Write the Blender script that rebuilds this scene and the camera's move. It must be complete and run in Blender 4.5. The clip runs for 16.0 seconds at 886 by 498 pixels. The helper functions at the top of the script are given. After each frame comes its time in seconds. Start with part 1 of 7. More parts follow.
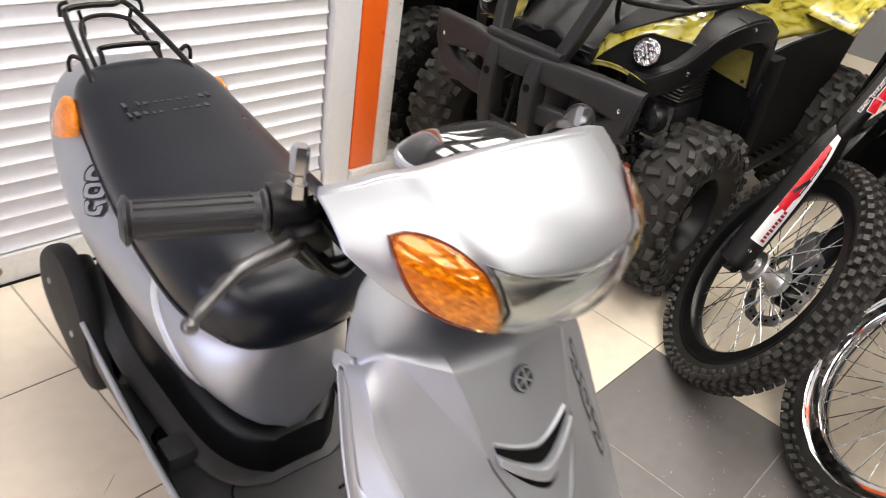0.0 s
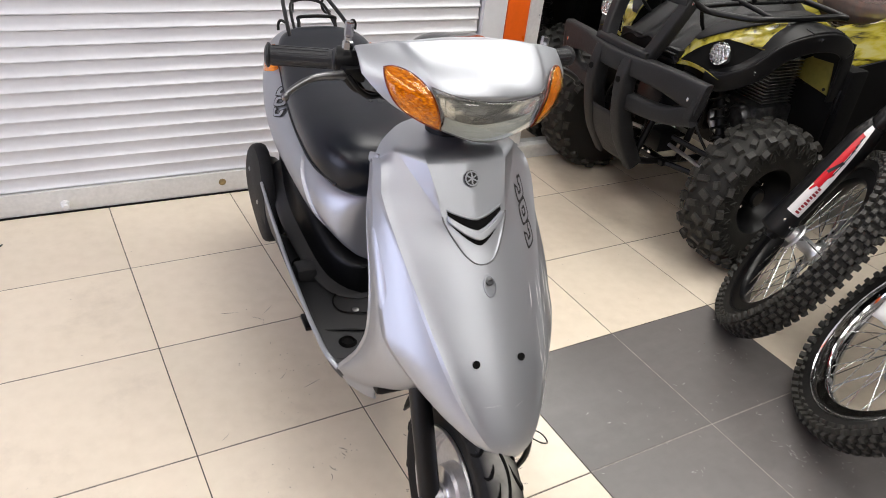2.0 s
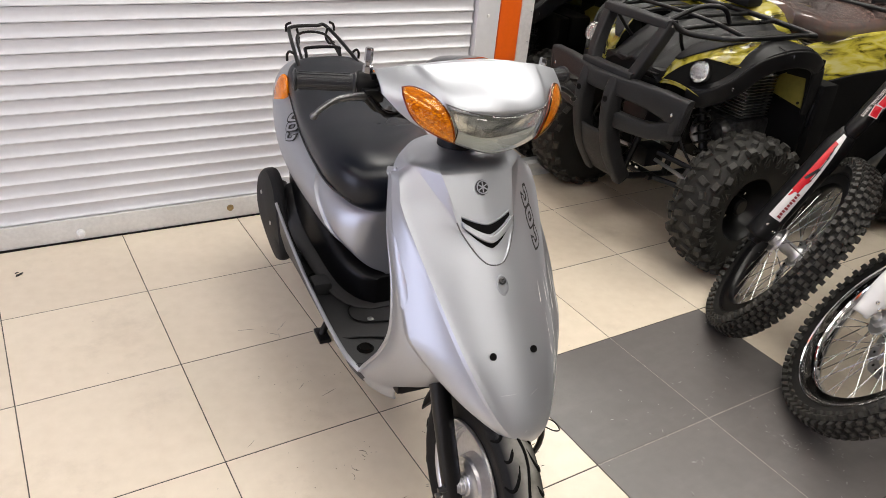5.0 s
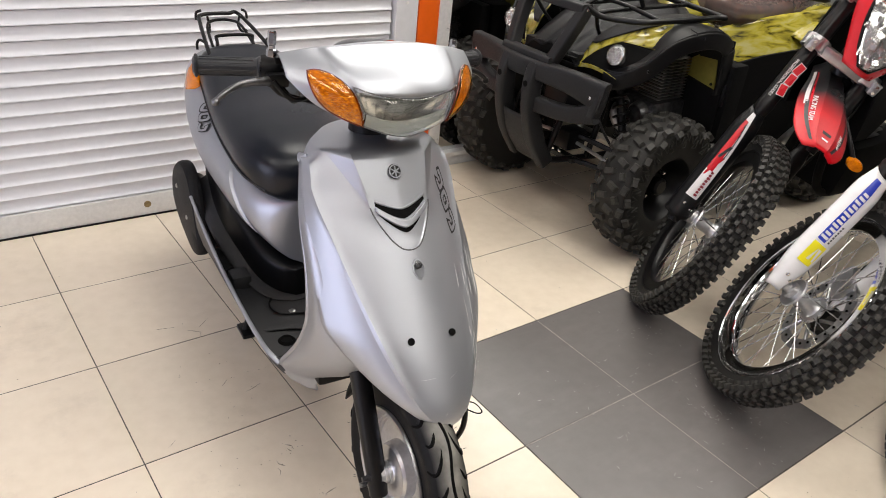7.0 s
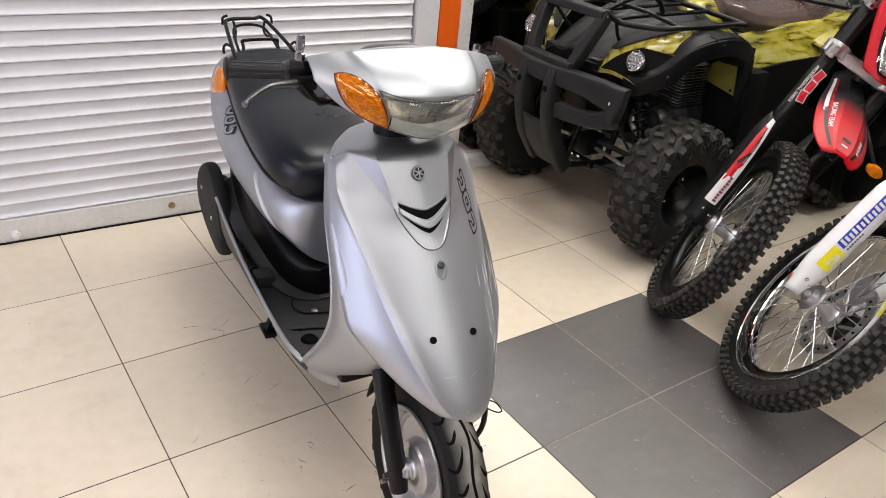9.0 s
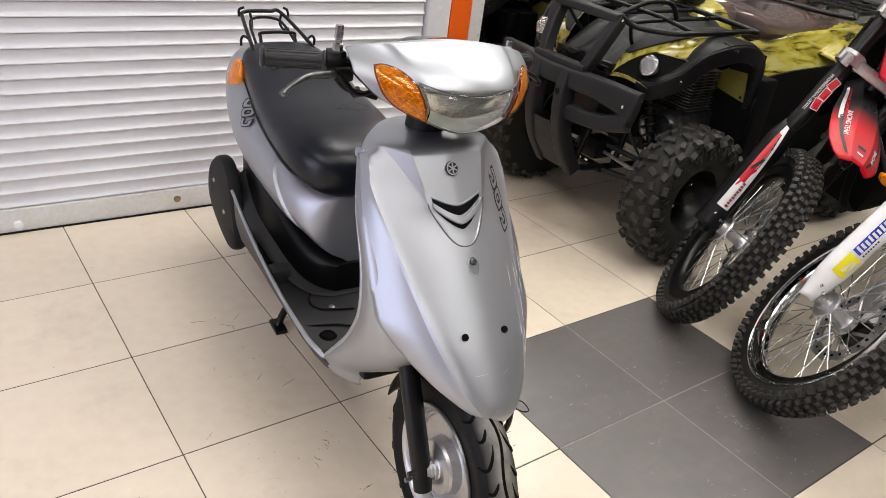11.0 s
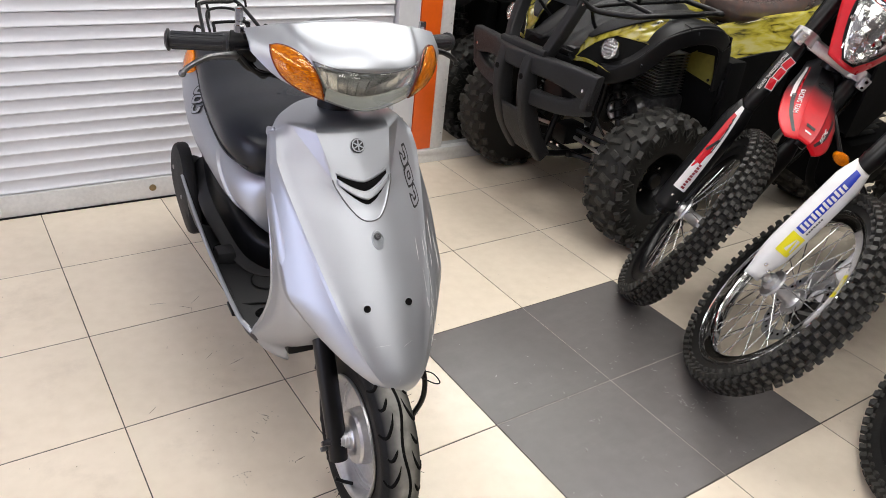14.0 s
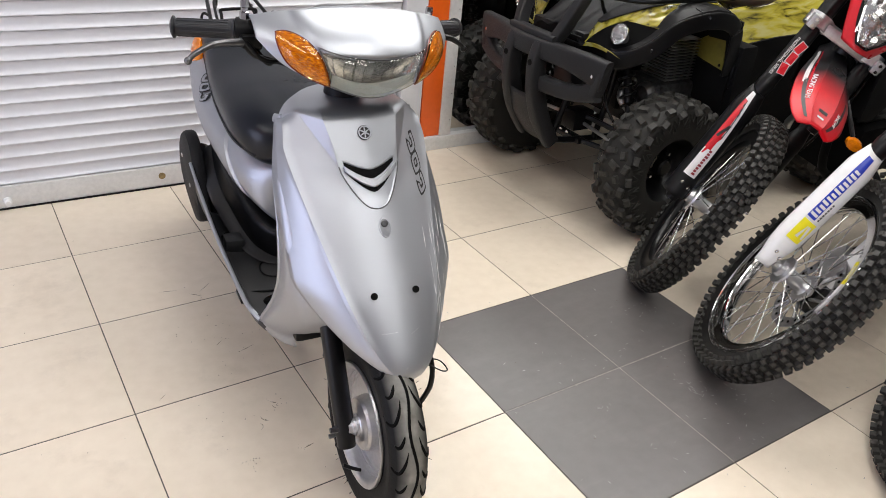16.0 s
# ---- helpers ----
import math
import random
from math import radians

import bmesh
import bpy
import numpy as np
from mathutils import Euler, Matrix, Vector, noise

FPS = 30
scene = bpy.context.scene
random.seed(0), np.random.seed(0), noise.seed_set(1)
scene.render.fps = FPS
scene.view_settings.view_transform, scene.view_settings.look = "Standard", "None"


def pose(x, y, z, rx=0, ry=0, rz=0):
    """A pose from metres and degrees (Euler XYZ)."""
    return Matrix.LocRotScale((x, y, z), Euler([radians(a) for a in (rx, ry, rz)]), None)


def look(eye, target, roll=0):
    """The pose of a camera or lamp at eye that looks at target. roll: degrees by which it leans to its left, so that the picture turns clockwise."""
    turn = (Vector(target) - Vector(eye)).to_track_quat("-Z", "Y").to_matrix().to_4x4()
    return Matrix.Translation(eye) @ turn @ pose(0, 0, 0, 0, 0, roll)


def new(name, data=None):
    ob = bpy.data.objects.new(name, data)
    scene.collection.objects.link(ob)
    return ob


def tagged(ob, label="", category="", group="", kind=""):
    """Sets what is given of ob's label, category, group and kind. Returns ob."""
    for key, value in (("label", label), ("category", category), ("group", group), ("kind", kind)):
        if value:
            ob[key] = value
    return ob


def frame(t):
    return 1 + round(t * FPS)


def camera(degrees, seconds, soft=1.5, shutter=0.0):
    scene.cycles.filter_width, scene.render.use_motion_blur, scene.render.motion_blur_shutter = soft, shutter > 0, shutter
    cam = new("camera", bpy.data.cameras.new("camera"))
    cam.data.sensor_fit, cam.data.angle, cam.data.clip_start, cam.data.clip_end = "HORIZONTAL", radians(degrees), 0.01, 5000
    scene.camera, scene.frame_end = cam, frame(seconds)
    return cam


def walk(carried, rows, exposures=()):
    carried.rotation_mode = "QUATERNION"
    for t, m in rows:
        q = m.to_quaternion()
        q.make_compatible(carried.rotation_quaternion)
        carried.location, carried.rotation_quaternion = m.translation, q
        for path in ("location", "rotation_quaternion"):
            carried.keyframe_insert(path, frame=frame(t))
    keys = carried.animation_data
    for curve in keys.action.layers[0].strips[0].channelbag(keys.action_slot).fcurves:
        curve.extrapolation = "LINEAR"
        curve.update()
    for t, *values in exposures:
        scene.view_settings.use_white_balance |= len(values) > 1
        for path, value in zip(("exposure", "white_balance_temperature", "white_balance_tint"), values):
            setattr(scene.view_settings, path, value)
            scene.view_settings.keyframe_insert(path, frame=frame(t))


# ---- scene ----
cam = camera(60.9, 16.0, soft=0.5, shutter=0.5)
EXPOSURE = [(0, 0.44, 6800, 10), (0.5, 0.27, 6780, 10), (1, 0.16, 6650, 10), (1.5, 0.08, 6530, 10), (2, 0.02, 6530, 10), (2.5, 0.01, 6580, 10), (3, 0, 6740, 10), (6, -0.06, 6760, 10), (8.5, -0.065, 6660, 10), (11, -0.07, 6640, 10), (11.5, -0.07, 6520, 10), (12.5, -0.07, 6470, 10), (16, -0.08, 6420, 10)]
PATH = [
    (0, (-1.329, -0.158, 1.31), (-0.015, 0.899, 0.234), 9.9),
    (0.5, (-1.393, -0.382, 1.344), (-0.167, 0.809, 0.305), 9.7),
    (1, (-1.496, -0.523, 1.342), (-0.336, 0.726, 0.296), 9.5),
    (1.5, (-1.541, -0.682, 1.374), (-0.515, 0.68, 0.329), 8.2),
    (2, (-1.491, -0.873, 1.381), (-0.565, 0.563, 0.34), 7.2),
    (2.5, (-1.48, -0.941, 1.397), (-0.595, 0.53, 0.37), 6.2),
    (3, (-1.536, -0.933, 1.4), (-0.631, 0.538, 0.391), 5.3),
    (5.5, (-1.606, -0.962, 1.392), (-0.612, 0.48, 0.428), 6.1),
    (6, (-1.591, -0.966, 1.386), (-0.565, 0.454, 0.421), 6.2),
    (6.5, (-1.574, -0.973, 1.381), (-0.507, 0.413, 0.412), 6.3),
    (7, (-1.561, -0.979, 1.38), (-0.461, 0.379, 0.407), 6.3),
    (7.5, (-1.554, -0.988, 1.38), (-0.444, 0.361, 0.406), 6.3),
    (8, (-1.555, -0.994, 1.382), (-0.457, 0.366, 0.41), 6.0),
    (8.5, (-1.567, -1.001, 1.386), (-0.498, 0.387, 0.42), 5.8),
    (11, (-1.663, -0.934, 1.351), (-0.552, 0.432, 0.402), 8.1),
    (11.5, (-1.588, -0.981, 1.363), (-0.491, 0.401, 0.42), 7.9),
    (12, (-1.501, -1.06, 1.36), (-0.422, 0.336, 0.419), 7.8),
    (12.5, (-1.47, -1.095, 1.362), (-0.419, 0.32, 0.418), 7.5),
    (13, (-1.498, -1.094, 1.353), (-0.455, 0.327, 0.409), 7.3),
    (13.5, (-1.492, -1.106, 1.362), (-0.46, 0.315, 0.405), 6.8),
    (14, (-1.481, -1.125, 1.359), (-0.448, 0.289, 0.393), 6.3),
    (14.5, (-1.47, -1.129, 1.361), (-0.441, 0.279, 0.383), 5.9),
    (15, (-1.479, -1.122, 1.357), (-0.444, 0.277, 0.372), 5.9),
    (15.5, (-1.476, -1.124, 1.355), (-0.452, 0.279, 0.363), 5.8),
    (16, (-1.473, -1.126, 1.357), (-0.47, 0.288, 0.36), 5.8),
]
walk(cam, [(t, look(eye, target, roll)) for t, eye, target, roll in PATH], EXPOSURE)

# ---- light: ceiling panels of the showroom ----
world = bpy.data.worlds.new("showroom_air")
world.use_nodes = True
world.node_tree.nodes["Background"].inputs[0].default_value = (0.8, 0.86, 1.0, 1)
world.node_tree.nodes["Background"].inputs[1].default_value = 0.02
scene.world = world
ROOM_X0, ROOM_X1, ROOM_Y0, ROOM_Z = -4.2, 4.6, -5.2, 3.1
PANEL_POWER = 13.3
# place of each ceiling panel and its share of that power
# pair at y -3.3 is unseen, added to brighten the scooter's nose
PANELS = {(-2.6, -1.6): 0.3, (-2.6, -0.75): 0.32, (-2.6, 0.1): 0.3, (-1.2, -1.6): 0.36, (-1.2, -0.75): 0.25, (-0.2, -1.6): 0.3, (-0.2, -0.75): 0.75, (-0.2, 0.95): 1.1, (0.9, 0.1): 0.5, (0.9, 0.95): 0.75, (1.95, 0.1): 1.3, (1.95, 0.95): 1.2, (3.4, -0.75): 0.8, (-1.2, -3.3): 0.5, (-0.2, -3.3): 0.5}


def panel_lamp(x, y):
    data = bpy.data.lights.new("panel_lamp", "AREA")
    data.shape, data.size, data.size_y, data.energy = "RECTANGLE", 0.70, 0.70, PANEL_POWER * PANELS[x, y]
    data.color = (1.0, 0.978, 0.94)
    ob = new("panel_lamp", data)
    ob.matrix_world = pose(x, y, ROOM_Z - 0.045)
    return ob


for lamp_xy in PANELS:
    panel_lamp(*lamp_xy)

# daylight of the shop window in the west wall, unseen, inferred from lilac reflections
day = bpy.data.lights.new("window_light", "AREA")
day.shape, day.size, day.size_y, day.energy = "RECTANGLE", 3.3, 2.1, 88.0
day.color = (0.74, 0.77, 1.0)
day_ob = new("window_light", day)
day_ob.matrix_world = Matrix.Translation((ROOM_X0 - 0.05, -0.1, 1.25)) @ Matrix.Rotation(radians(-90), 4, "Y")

# ---- materials ----


def material(name, colour, rough=0.5, metal=0.0, coat=0.0, var=0.12, scale=6.0, fine=60.0, bump=0.05, bump_scale=180.0, rough_var=0.1, tint=None, spec=0.5):
    """Principled surface with broad and fine colour variation, uneven gloss and a fine relief."""
    m = bpy.data.materials.new(name)
    m.use_nodes = True
    nt = m.node_tree
    bsdf = nt.nodes["Principled BSDF"]
    tc = nt.nodes.new("ShaderNodeTexCoord")
    broad, grain = nt.nodes.new("ShaderNodeTexNoise"), nt.nodes.new("ShaderNodeTexNoise")
    for n, s, d in ((broad, scale, 4.0), (grain, fine, 5.0)):
        n.inputs["Scale"].default_value, n.inputs["Detail"].default_value = s, d
        nt.links.new(tc.outputs["Object"], n.inputs["Vector"])
    add = nt.nodes.new("ShaderNodeMath")
    add.operation = "ADD"
    nt.links.new(broad.outputs["Fac"], add.inputs[0])
    nt.links.new(grain.outputs["Fac"], add.inputs[1])
    ramp = nt.nodes.new("ShaderNodeMapRange")
    ramp.inputs["From Min"].default_value, ramp.inputs["From Max"].default_value = 0.6, 1.4
    nt.links.new(add.outputs[0], ramp.inputs["Value"])
    mix = nt.nodes.new("ShaderNodeMix")
    mix.data_type = "RGBA"
    dark = tint or tuple(c * (1 - 2 * var) for c in colour)
    light = tuple(min(1.0, c * (1 + var)) for c in colour)
    mix.inputs["A"].default_value, mix.inputs["B"].default_value = (*dark, 1), (*light, 1)
    nt.links.new(ramp.outputs[0], mix.inputs["Factor"])
    nt.links.new(mix.outputs["Result"], bsdf.inputs["Base Color"])
    rr = nt.nodes.new("ShaderNodeMapRange")
    rr.inputs["To Min"].default_value, rr.inputs["To Max"].default_value = max(0.02, rough - rough_var), min(1.0, rough + rough_var)
    nt.links.new(broad.outputs["Fac"], rr.inputs["Value"])
    nt.links.new(rr.outputs[0], bsdf.inputs["Roughness"])
    bsdf.inputs["Metallic"].default_value = metal
    bsdf.inputs["Coat Weight"].default_value = coat
    bsdf.inputs["Coat Roughness"].default_value = 0.06
    bsdf.inputs["Specular IOR Level"].default_value = spec
    if bump:
        bn, bp = nt.nodes.new("ShaderNodeTexNoise"), nt.nodes.new("ShaderNodeBump")
        bn.inputs["Scale"].default_value, bn.inputs["Detail"].default_value = bump_scale, 3.0
        nt.links.new(tc.outputs["Object"], bn.inputs["Vector"])
        bp.inputs["Strength"].default_value, bp.inputs["Distance"].default_value = bump, 0.004
        nt.links.new(bn.outputs["Fac"], bp.inputs["Height"])
        nt.links.new(bp.outputs[0], bsdf.inputs["Normal"])
    return m


def glass(name, colour=(1, 1, 1), rough=0.02, ior=1.45):
    m = bpy.data.materials.new(name)
    m.use_nodes = True
    b = m.node_tree.nodes["Principled BSDF"]
    b.inputs["Base Color"].default_value = (*colour, 1)
    b.inputs["Transmission Weight"].default_value = 1.0
    b.inputs["Roughness"].default_value, b.inputs["IOR"].default_value = rough, ior
    return m


def emitter(name, colour, strength):
    m = bpy.data.materials.new(name)
    m.use_nodes = True
    b = m.node_tree.nodes["Principled BSDF"]
    b.inputs["Emission Color"].default_value, b.inputs["Emission Strength"].default_value = (*colour, 1), strength
    return m


def tile_material(name, colour, vein, rough, wear=0.0):
    """Glazed floor tile: cloudy body, faint streaks, scuffs and dust; each tile slightly different."""
    m = material(name, colour, rough, var=0.05, scale=2.2, fine=26.0, bump=0.015, bump_scale=30.0, rough_var=0.06, tint=vein)
    nt = m.node_tree
    bsdf, mix = nt.nodes["Principled BSDF"], nt.nodes["Mix"]
    tc = nt.nodes["Texture Coordinate"]
    info = nt.nodes.new("ShaderNodeObjectInfo")
    hsv = nt.nodes.new("ShaderNodeHueSaturation")
    val = nt.nodes.new("ShaderNodeMapRange")
    val.inputs["To Min"].default_value, val.inputs["To Max"].default_value = 0.96, 1.03
    nt.links.new(info.outputs["Random"], val.inputs["Value"])
    nt.links.new(val.outputs[0], hsv.inputs["Value"])
    nt.links.new(mix.outputs["Result"], hsv.inputs["Color"])
    geo = nt.nodes.new("ShaderNodeNewGeometry")
    dirt = nt.nodes.new("ShaderNodeTexNoise")
    dirt.inputs["Scale"].default_value, dirt.inputs["Detail"].default_value, dirt.inputs["Roughness"].default_value = 3.1, 9.0, 0.72
    nt.links.new(geo.outputs["Position"], dirt.inputs["Vector"])
    cut = nt.nodes.new("ShaderNodeMapRange")
    cut.inputs["From Min"].default_value, cut.inputs["From Max"].default_value = 0.55, 0.80
    cut.inputs["To Max"].default_value = 0.42
    nt.links.new(dirt.outputs["Fac"], cut.inputs["Value"])
    stain = nt.nodes.new("ShaderNodeMix")
    stain.data_type = "RGBA"
    stain.inputs["B"].default_value = (colour[0] * 0.55, colour[1] * 0.52, colour[2] * 0.5, 1)
    nt.links.new(hsv.outputs[0], stain.inputs["A"])
    nt.links.new(cut.outputs[0], stain.inputs["Factor"])
    rub = nt.nodes.new("ShaderNodeTexNoise")
    rub.inputs["Scale"].default_value, rub.inputs["Detail"].default_value, rub.inputs["Roughness"].default_value = 1.0, 10.0, 0.68
    turn = nt.nodes.new("ShaderNodeMapping")
    turn.inputs["Rotation"].default_value, turn.inputs["Scale"].default_value = (0, 0, 0.5), (3.0, 12.0, 3.0)
    nt.links.new(geo.outputs["Position"], turn.inputs["Vector"])
    nt.links.new(turn.outputs[0], rub.inputs["Vector"])
    worn = nt.nodes.new("ShaderNodeMapRange")
    worn.inputs["From Min"].default_value, worn.inputs["From Max"].default_value, worn.inputs["To Max"].default_value = 0.50, 0.72, wear
    nt.links.new(rub.outputs["Fac"], worn.inputs["Value"])
    pale = nt.nodes.new("ShaderNodeMix")
    pale.data_type = "RGBA"
    pale.inputs["B"].default_value = (0.36, 0.34, 0.325, 1)
    nt.links.new(stain.outputs["Result"], pale.inputs["A"])
    nt.links.new(worn.outputs[0], pale.inputs["Factor"])
    nt.links.new(pale.outputs["Result"], bsdf.inputs["Base Color"])
    return m


def camo_material(name):
    """Yellow printed plastic with dark grass-like streaks."""
    m = material(name, (0.62, 0.55, 0.06), 0.22, coat=0.6, var=0.1, scale=9.0, bump=0.0)
    nt = m.node_tree
    bsdf, tc = nt.nodes["Principled BSDF"], nt.nodes["Texture Coordinate"]
    mp = nt.nodes.new("ShaderNodeMapping")
    mp.inputs["Scale"].default_value = (5.5, 24.0, 30.0)
    mp.inputs["Rotation"].default_value = (0.3, 0.5, 0.6)
    nz = nt.nodes.new("ShaderNodeTexNoise")
    nz.inputs["Scale"].default_value, nz.inputs["Detail"].default_value, nz.inputs["Distortion"].default_value = 1.0, 9.0, 0.7
    nt.links.new(tc.outputs["Object"], mp.inputs["Vector"])
    nt.links.new(mp.outputs[0], nz.inputs["Vector"])
    rp = nt.nodes.new("ShaderNodeValToRGB")
    e = rp.color_ramp.elements
    e[0].position, e[0].color = 0.27, (0.012, 0.012, 0.006, 1)
    e[1].position, e[1].color = 0.66, (0.46, 0.41, 0.16, 1)
    for pos, col in ((0.37, (0.07, 0.06, 0.010, 1)), (0.42, (0.23, 0.195, 0.022, 1)), (0.52, (0.40, 0.345, 0.038, 1))):
        el = rp.color_ramp.elements.new(pos)
        el.color = col
    nt.links.new(nz.outputs["Fac"], rp.inputs["Fac"])
    nt.links.new(rp.outputs[0], bsdf.inputs["Base Color"])
    return m


SILVER = material("silver_paint", (0.425, 0.443, 0.478), 0.40, 0.77, 0.05, var=0.04, scale=3.0, fine=900.0, bump=0.02, bump_scale=900.0, rough_var=0.04)
SHUTTER = material("white_slat_paint", (0.71, 0.72, 0.755), 0.38, var=0.03, scale=2.0, fine=40.0, bump=0.02, rough_var=0.08)
ALU = material("white_aluminium", (0.72, 0.72, 0.71), 0.4, 0.1, var=0.08, scale=5.0, fine=70.0, bump=0.03)
ORANGE = material("orange_film", (0.86, 0.135, 0.012), 0.3, coat=0.3, var=0.04, scale=3.0, bump=0.0)
PLASTER = material("grey_plaster", (0.20, 0.20, 0.205), 0.8, var=0.04, bump=0.08)
PAINT = material("pale_lilac_wall_paint", (0.66, 0.65, 0.80), 0.7, var=0.03, bump=0.05)
CEILING = material("ceiling_board", (0.36, 0.36, 0.355), 0.85, var=0.03, bump=0.1)
GROUT = material("grey_grout", (0.105, 0.092, 0.078), 0.9, var=0.25, scale=4.0, bump=0.2)
TILE_CREAM = tile_material("cream_tile", (0.80, 0.710, 0.582), (0.75, 0.655, 0.522), 0.22)
TILE_GREY = tile_material("grey_tile", (0.152, 0.143, 0.138), (0.130, 0.121, 0.116), 0.34, 0.10)
VINYL = material("black_vinyl", (0.013, 0.0142, 0.018), 0.42, var=0.15, scale=8.0, fine=420.0, bump=0.16, bump_scale=650.0, rough_var=0.06)
PLASTIC = material("black_plastic", (0.0045, 0.0045, 0.005), 0.42, var=0.2, scale=7.0, fine=300.0, bump=0.08, bump_scale=420.0, spec=0.25)
MATT = material("grained_plastic", (0.022, 0.022, 0.0235), 0.48, var=0.2, scale=6.0, fine=260.0, bump=0.2, bump_scale=520.0, spec=0.25)
DECK = material("scuffed_deck_plastic", (0.026, 0.027, 0.030), 0.50, var=0.3, scale=9.0, fine=120.0, bump=0.15, bump_scale=300.0, tint=(0.045, 0.044, 0.044), spec=0.35)
# duller copy of the black plastic, for parts meant to read as shade
SHADOWBLACK = material("shadow_black_plastic", (0.0045, 0.0045, 0.0048), 0.7, var=0.2, scale=7.0, fine=200.0, bump=0.1, bump_scale=400.0, spec=0.12)
SATIN = material("black_satin_paint", (0.005, 0.005, 0.0055), 0.32, spec=0.3, var=0.2, scale=8.0, bump=0.02)
RUBBER = material("tyre_rubber", (0.009, 0.0088, 0.0083), 0.68, var=0.3, scale=9.0, fine=120.0, bump=0.15, bump_scale=200.0, tint=(0.022, 0.021, 0.019), spec=0.25)
RUBBER_MID = material("dull_tyre_carcass", (0.015, 0.0145, 0.0135), 0.66, var=0.3, scale=10.0, fine=120.0, bump=0.2, bump_scale=200.0, tint=(0.024, 0.023, 0.02), spec=0.3)
RUBBER_DUSTY = material("dust_worn_tread", (0.046, 0.044, 0.039), 0.6, var=0.45, scale=16.0, fine=130.0, bump=0.2, bump_scale=200.0, tint=(0.016, 0.0155, 0.015), spec=0.4)
RUBBER_OLD = material("dusty_tyre_rubber", (0.040, 0.038, 0.033), 0.6, var=0.35, scale=10.0, fine=130.0, bump=0.2, bump_scale=200.0, tint=(0.015, 0.0145, 0.0135), spec=0.4)


def worn_tyre(name):
    """Black road tyre with a dusty, scuffed crown."""
    m = material(name, (0.007, 0.007, 0.0075), 0.6, var=0.3, scale=14.0, fine=90.0, bump=0.12, bump_scale=160.0, spec=0.2)
    nt = m.node_tree
    bsdf, tc, mix = nt.nodes["Principled BSDF"], nt.nodes["Texture Coordinate"], nt.nodes["Mix"]
    sep, sq, cut, nz, mul, dust = (nt.nodes.new(k) for k in ("ShaderNodeSeparateXYZ", "ShaderNodeMath", "ShaderNodeMapRange", "ShaderNodeTexNoise", "ShaderNodeMath", "ShaderNodeMix"))
    nt.links.new(tc.outputs["Object"], sep.inputs[0])
    sq.operation = "ABSOLUTE"
    nt.links.new(sep.outputs[1], sq.inputs[0])
    cut.inputs["From Min"].default_value, cut.inputs["From Max"].default_value = 0.033, 0.009
    cut.inputs["To Min"].default_value, cut.inputs["To Max"].default_value = 0.0, 1.3
    nt.links.new(sq.outputs[0], cut.inputs["Value"])
    nz.inputs["Scale"].default_value, nz.inputs["Detail"].default_value = 30.0, 7.0
    nt.links.new(tc.outputs["Object"], nz.inputs["Vector"])
    mul.operation, mul.use_clamp = "MULTIPLY", True
    nt.links.new(cut.outputs[0], mul.inputs[0])
    nt.links.new(nz.outputs["Fac"], mul.inputs[1])
    dust.data_type = "RGBA"
    dust.inputs["B"].default_value = (0.33, 0.32, 0.29, 1)
    nt.links.new(mix.outputs["Result"], dust.inputs["A"])
    nt.links.new(mul.outputs[0], dust.inputs["Factor"])
    nt.links.new(dust.outputs["Result"], bsdf.inputs["Base Color"])
    return m


ROADTYRE = worn_tyre("road_tyre_rubber")
# darker copy of the silver, with a groove's shade in its colour
RECESS = material("shaded_silver", (0.16, 0.16, 0.165), 0.5, 0.7, var=0.1, bump=0.0)
DARKSTEEL = material("worn_dark_steel", (0.12, 0.12, 0.125), 0.35, 0.8, var=0.3, scale=30.0, bump=0.05)
CHROME = material("chrome", (0.82, 0.82, 0.82), 0.08, 1.0, var=0.03, scale=12.0, bump=0.0, rough_var=0.04)
ALLOY = material("cast_alloy", (0.62, 0.62, 0.63), 0.34, 0.9, var=0.08, scale=14.0, fine=120.0, bump=0.06)
STEEL = material("dull_steel", (0.42, 0.42, 0.42), 0.38, 0.95, var=0.15, scale=20.0, bump=0.05)
AMBER = material("amber_lens", (0.88, 0.27, 0.004), 0.14, coat=0.5, var=0.12, scale=55.0, fine=200.0, bump=0.5, bump_scale=110.0, tint=(0.55, 0.12, 0.0))
AMBER_CORE = material("amber_ribs", (0.16, 0.02, 0.002), 0.25, 0.1, var=0.3, scale=70.0, bump=0.2, bump_scale=90.0)
AMBER_GLASS = glass("amber_glass", (1.0, 0.86, 0.26), 0.02)


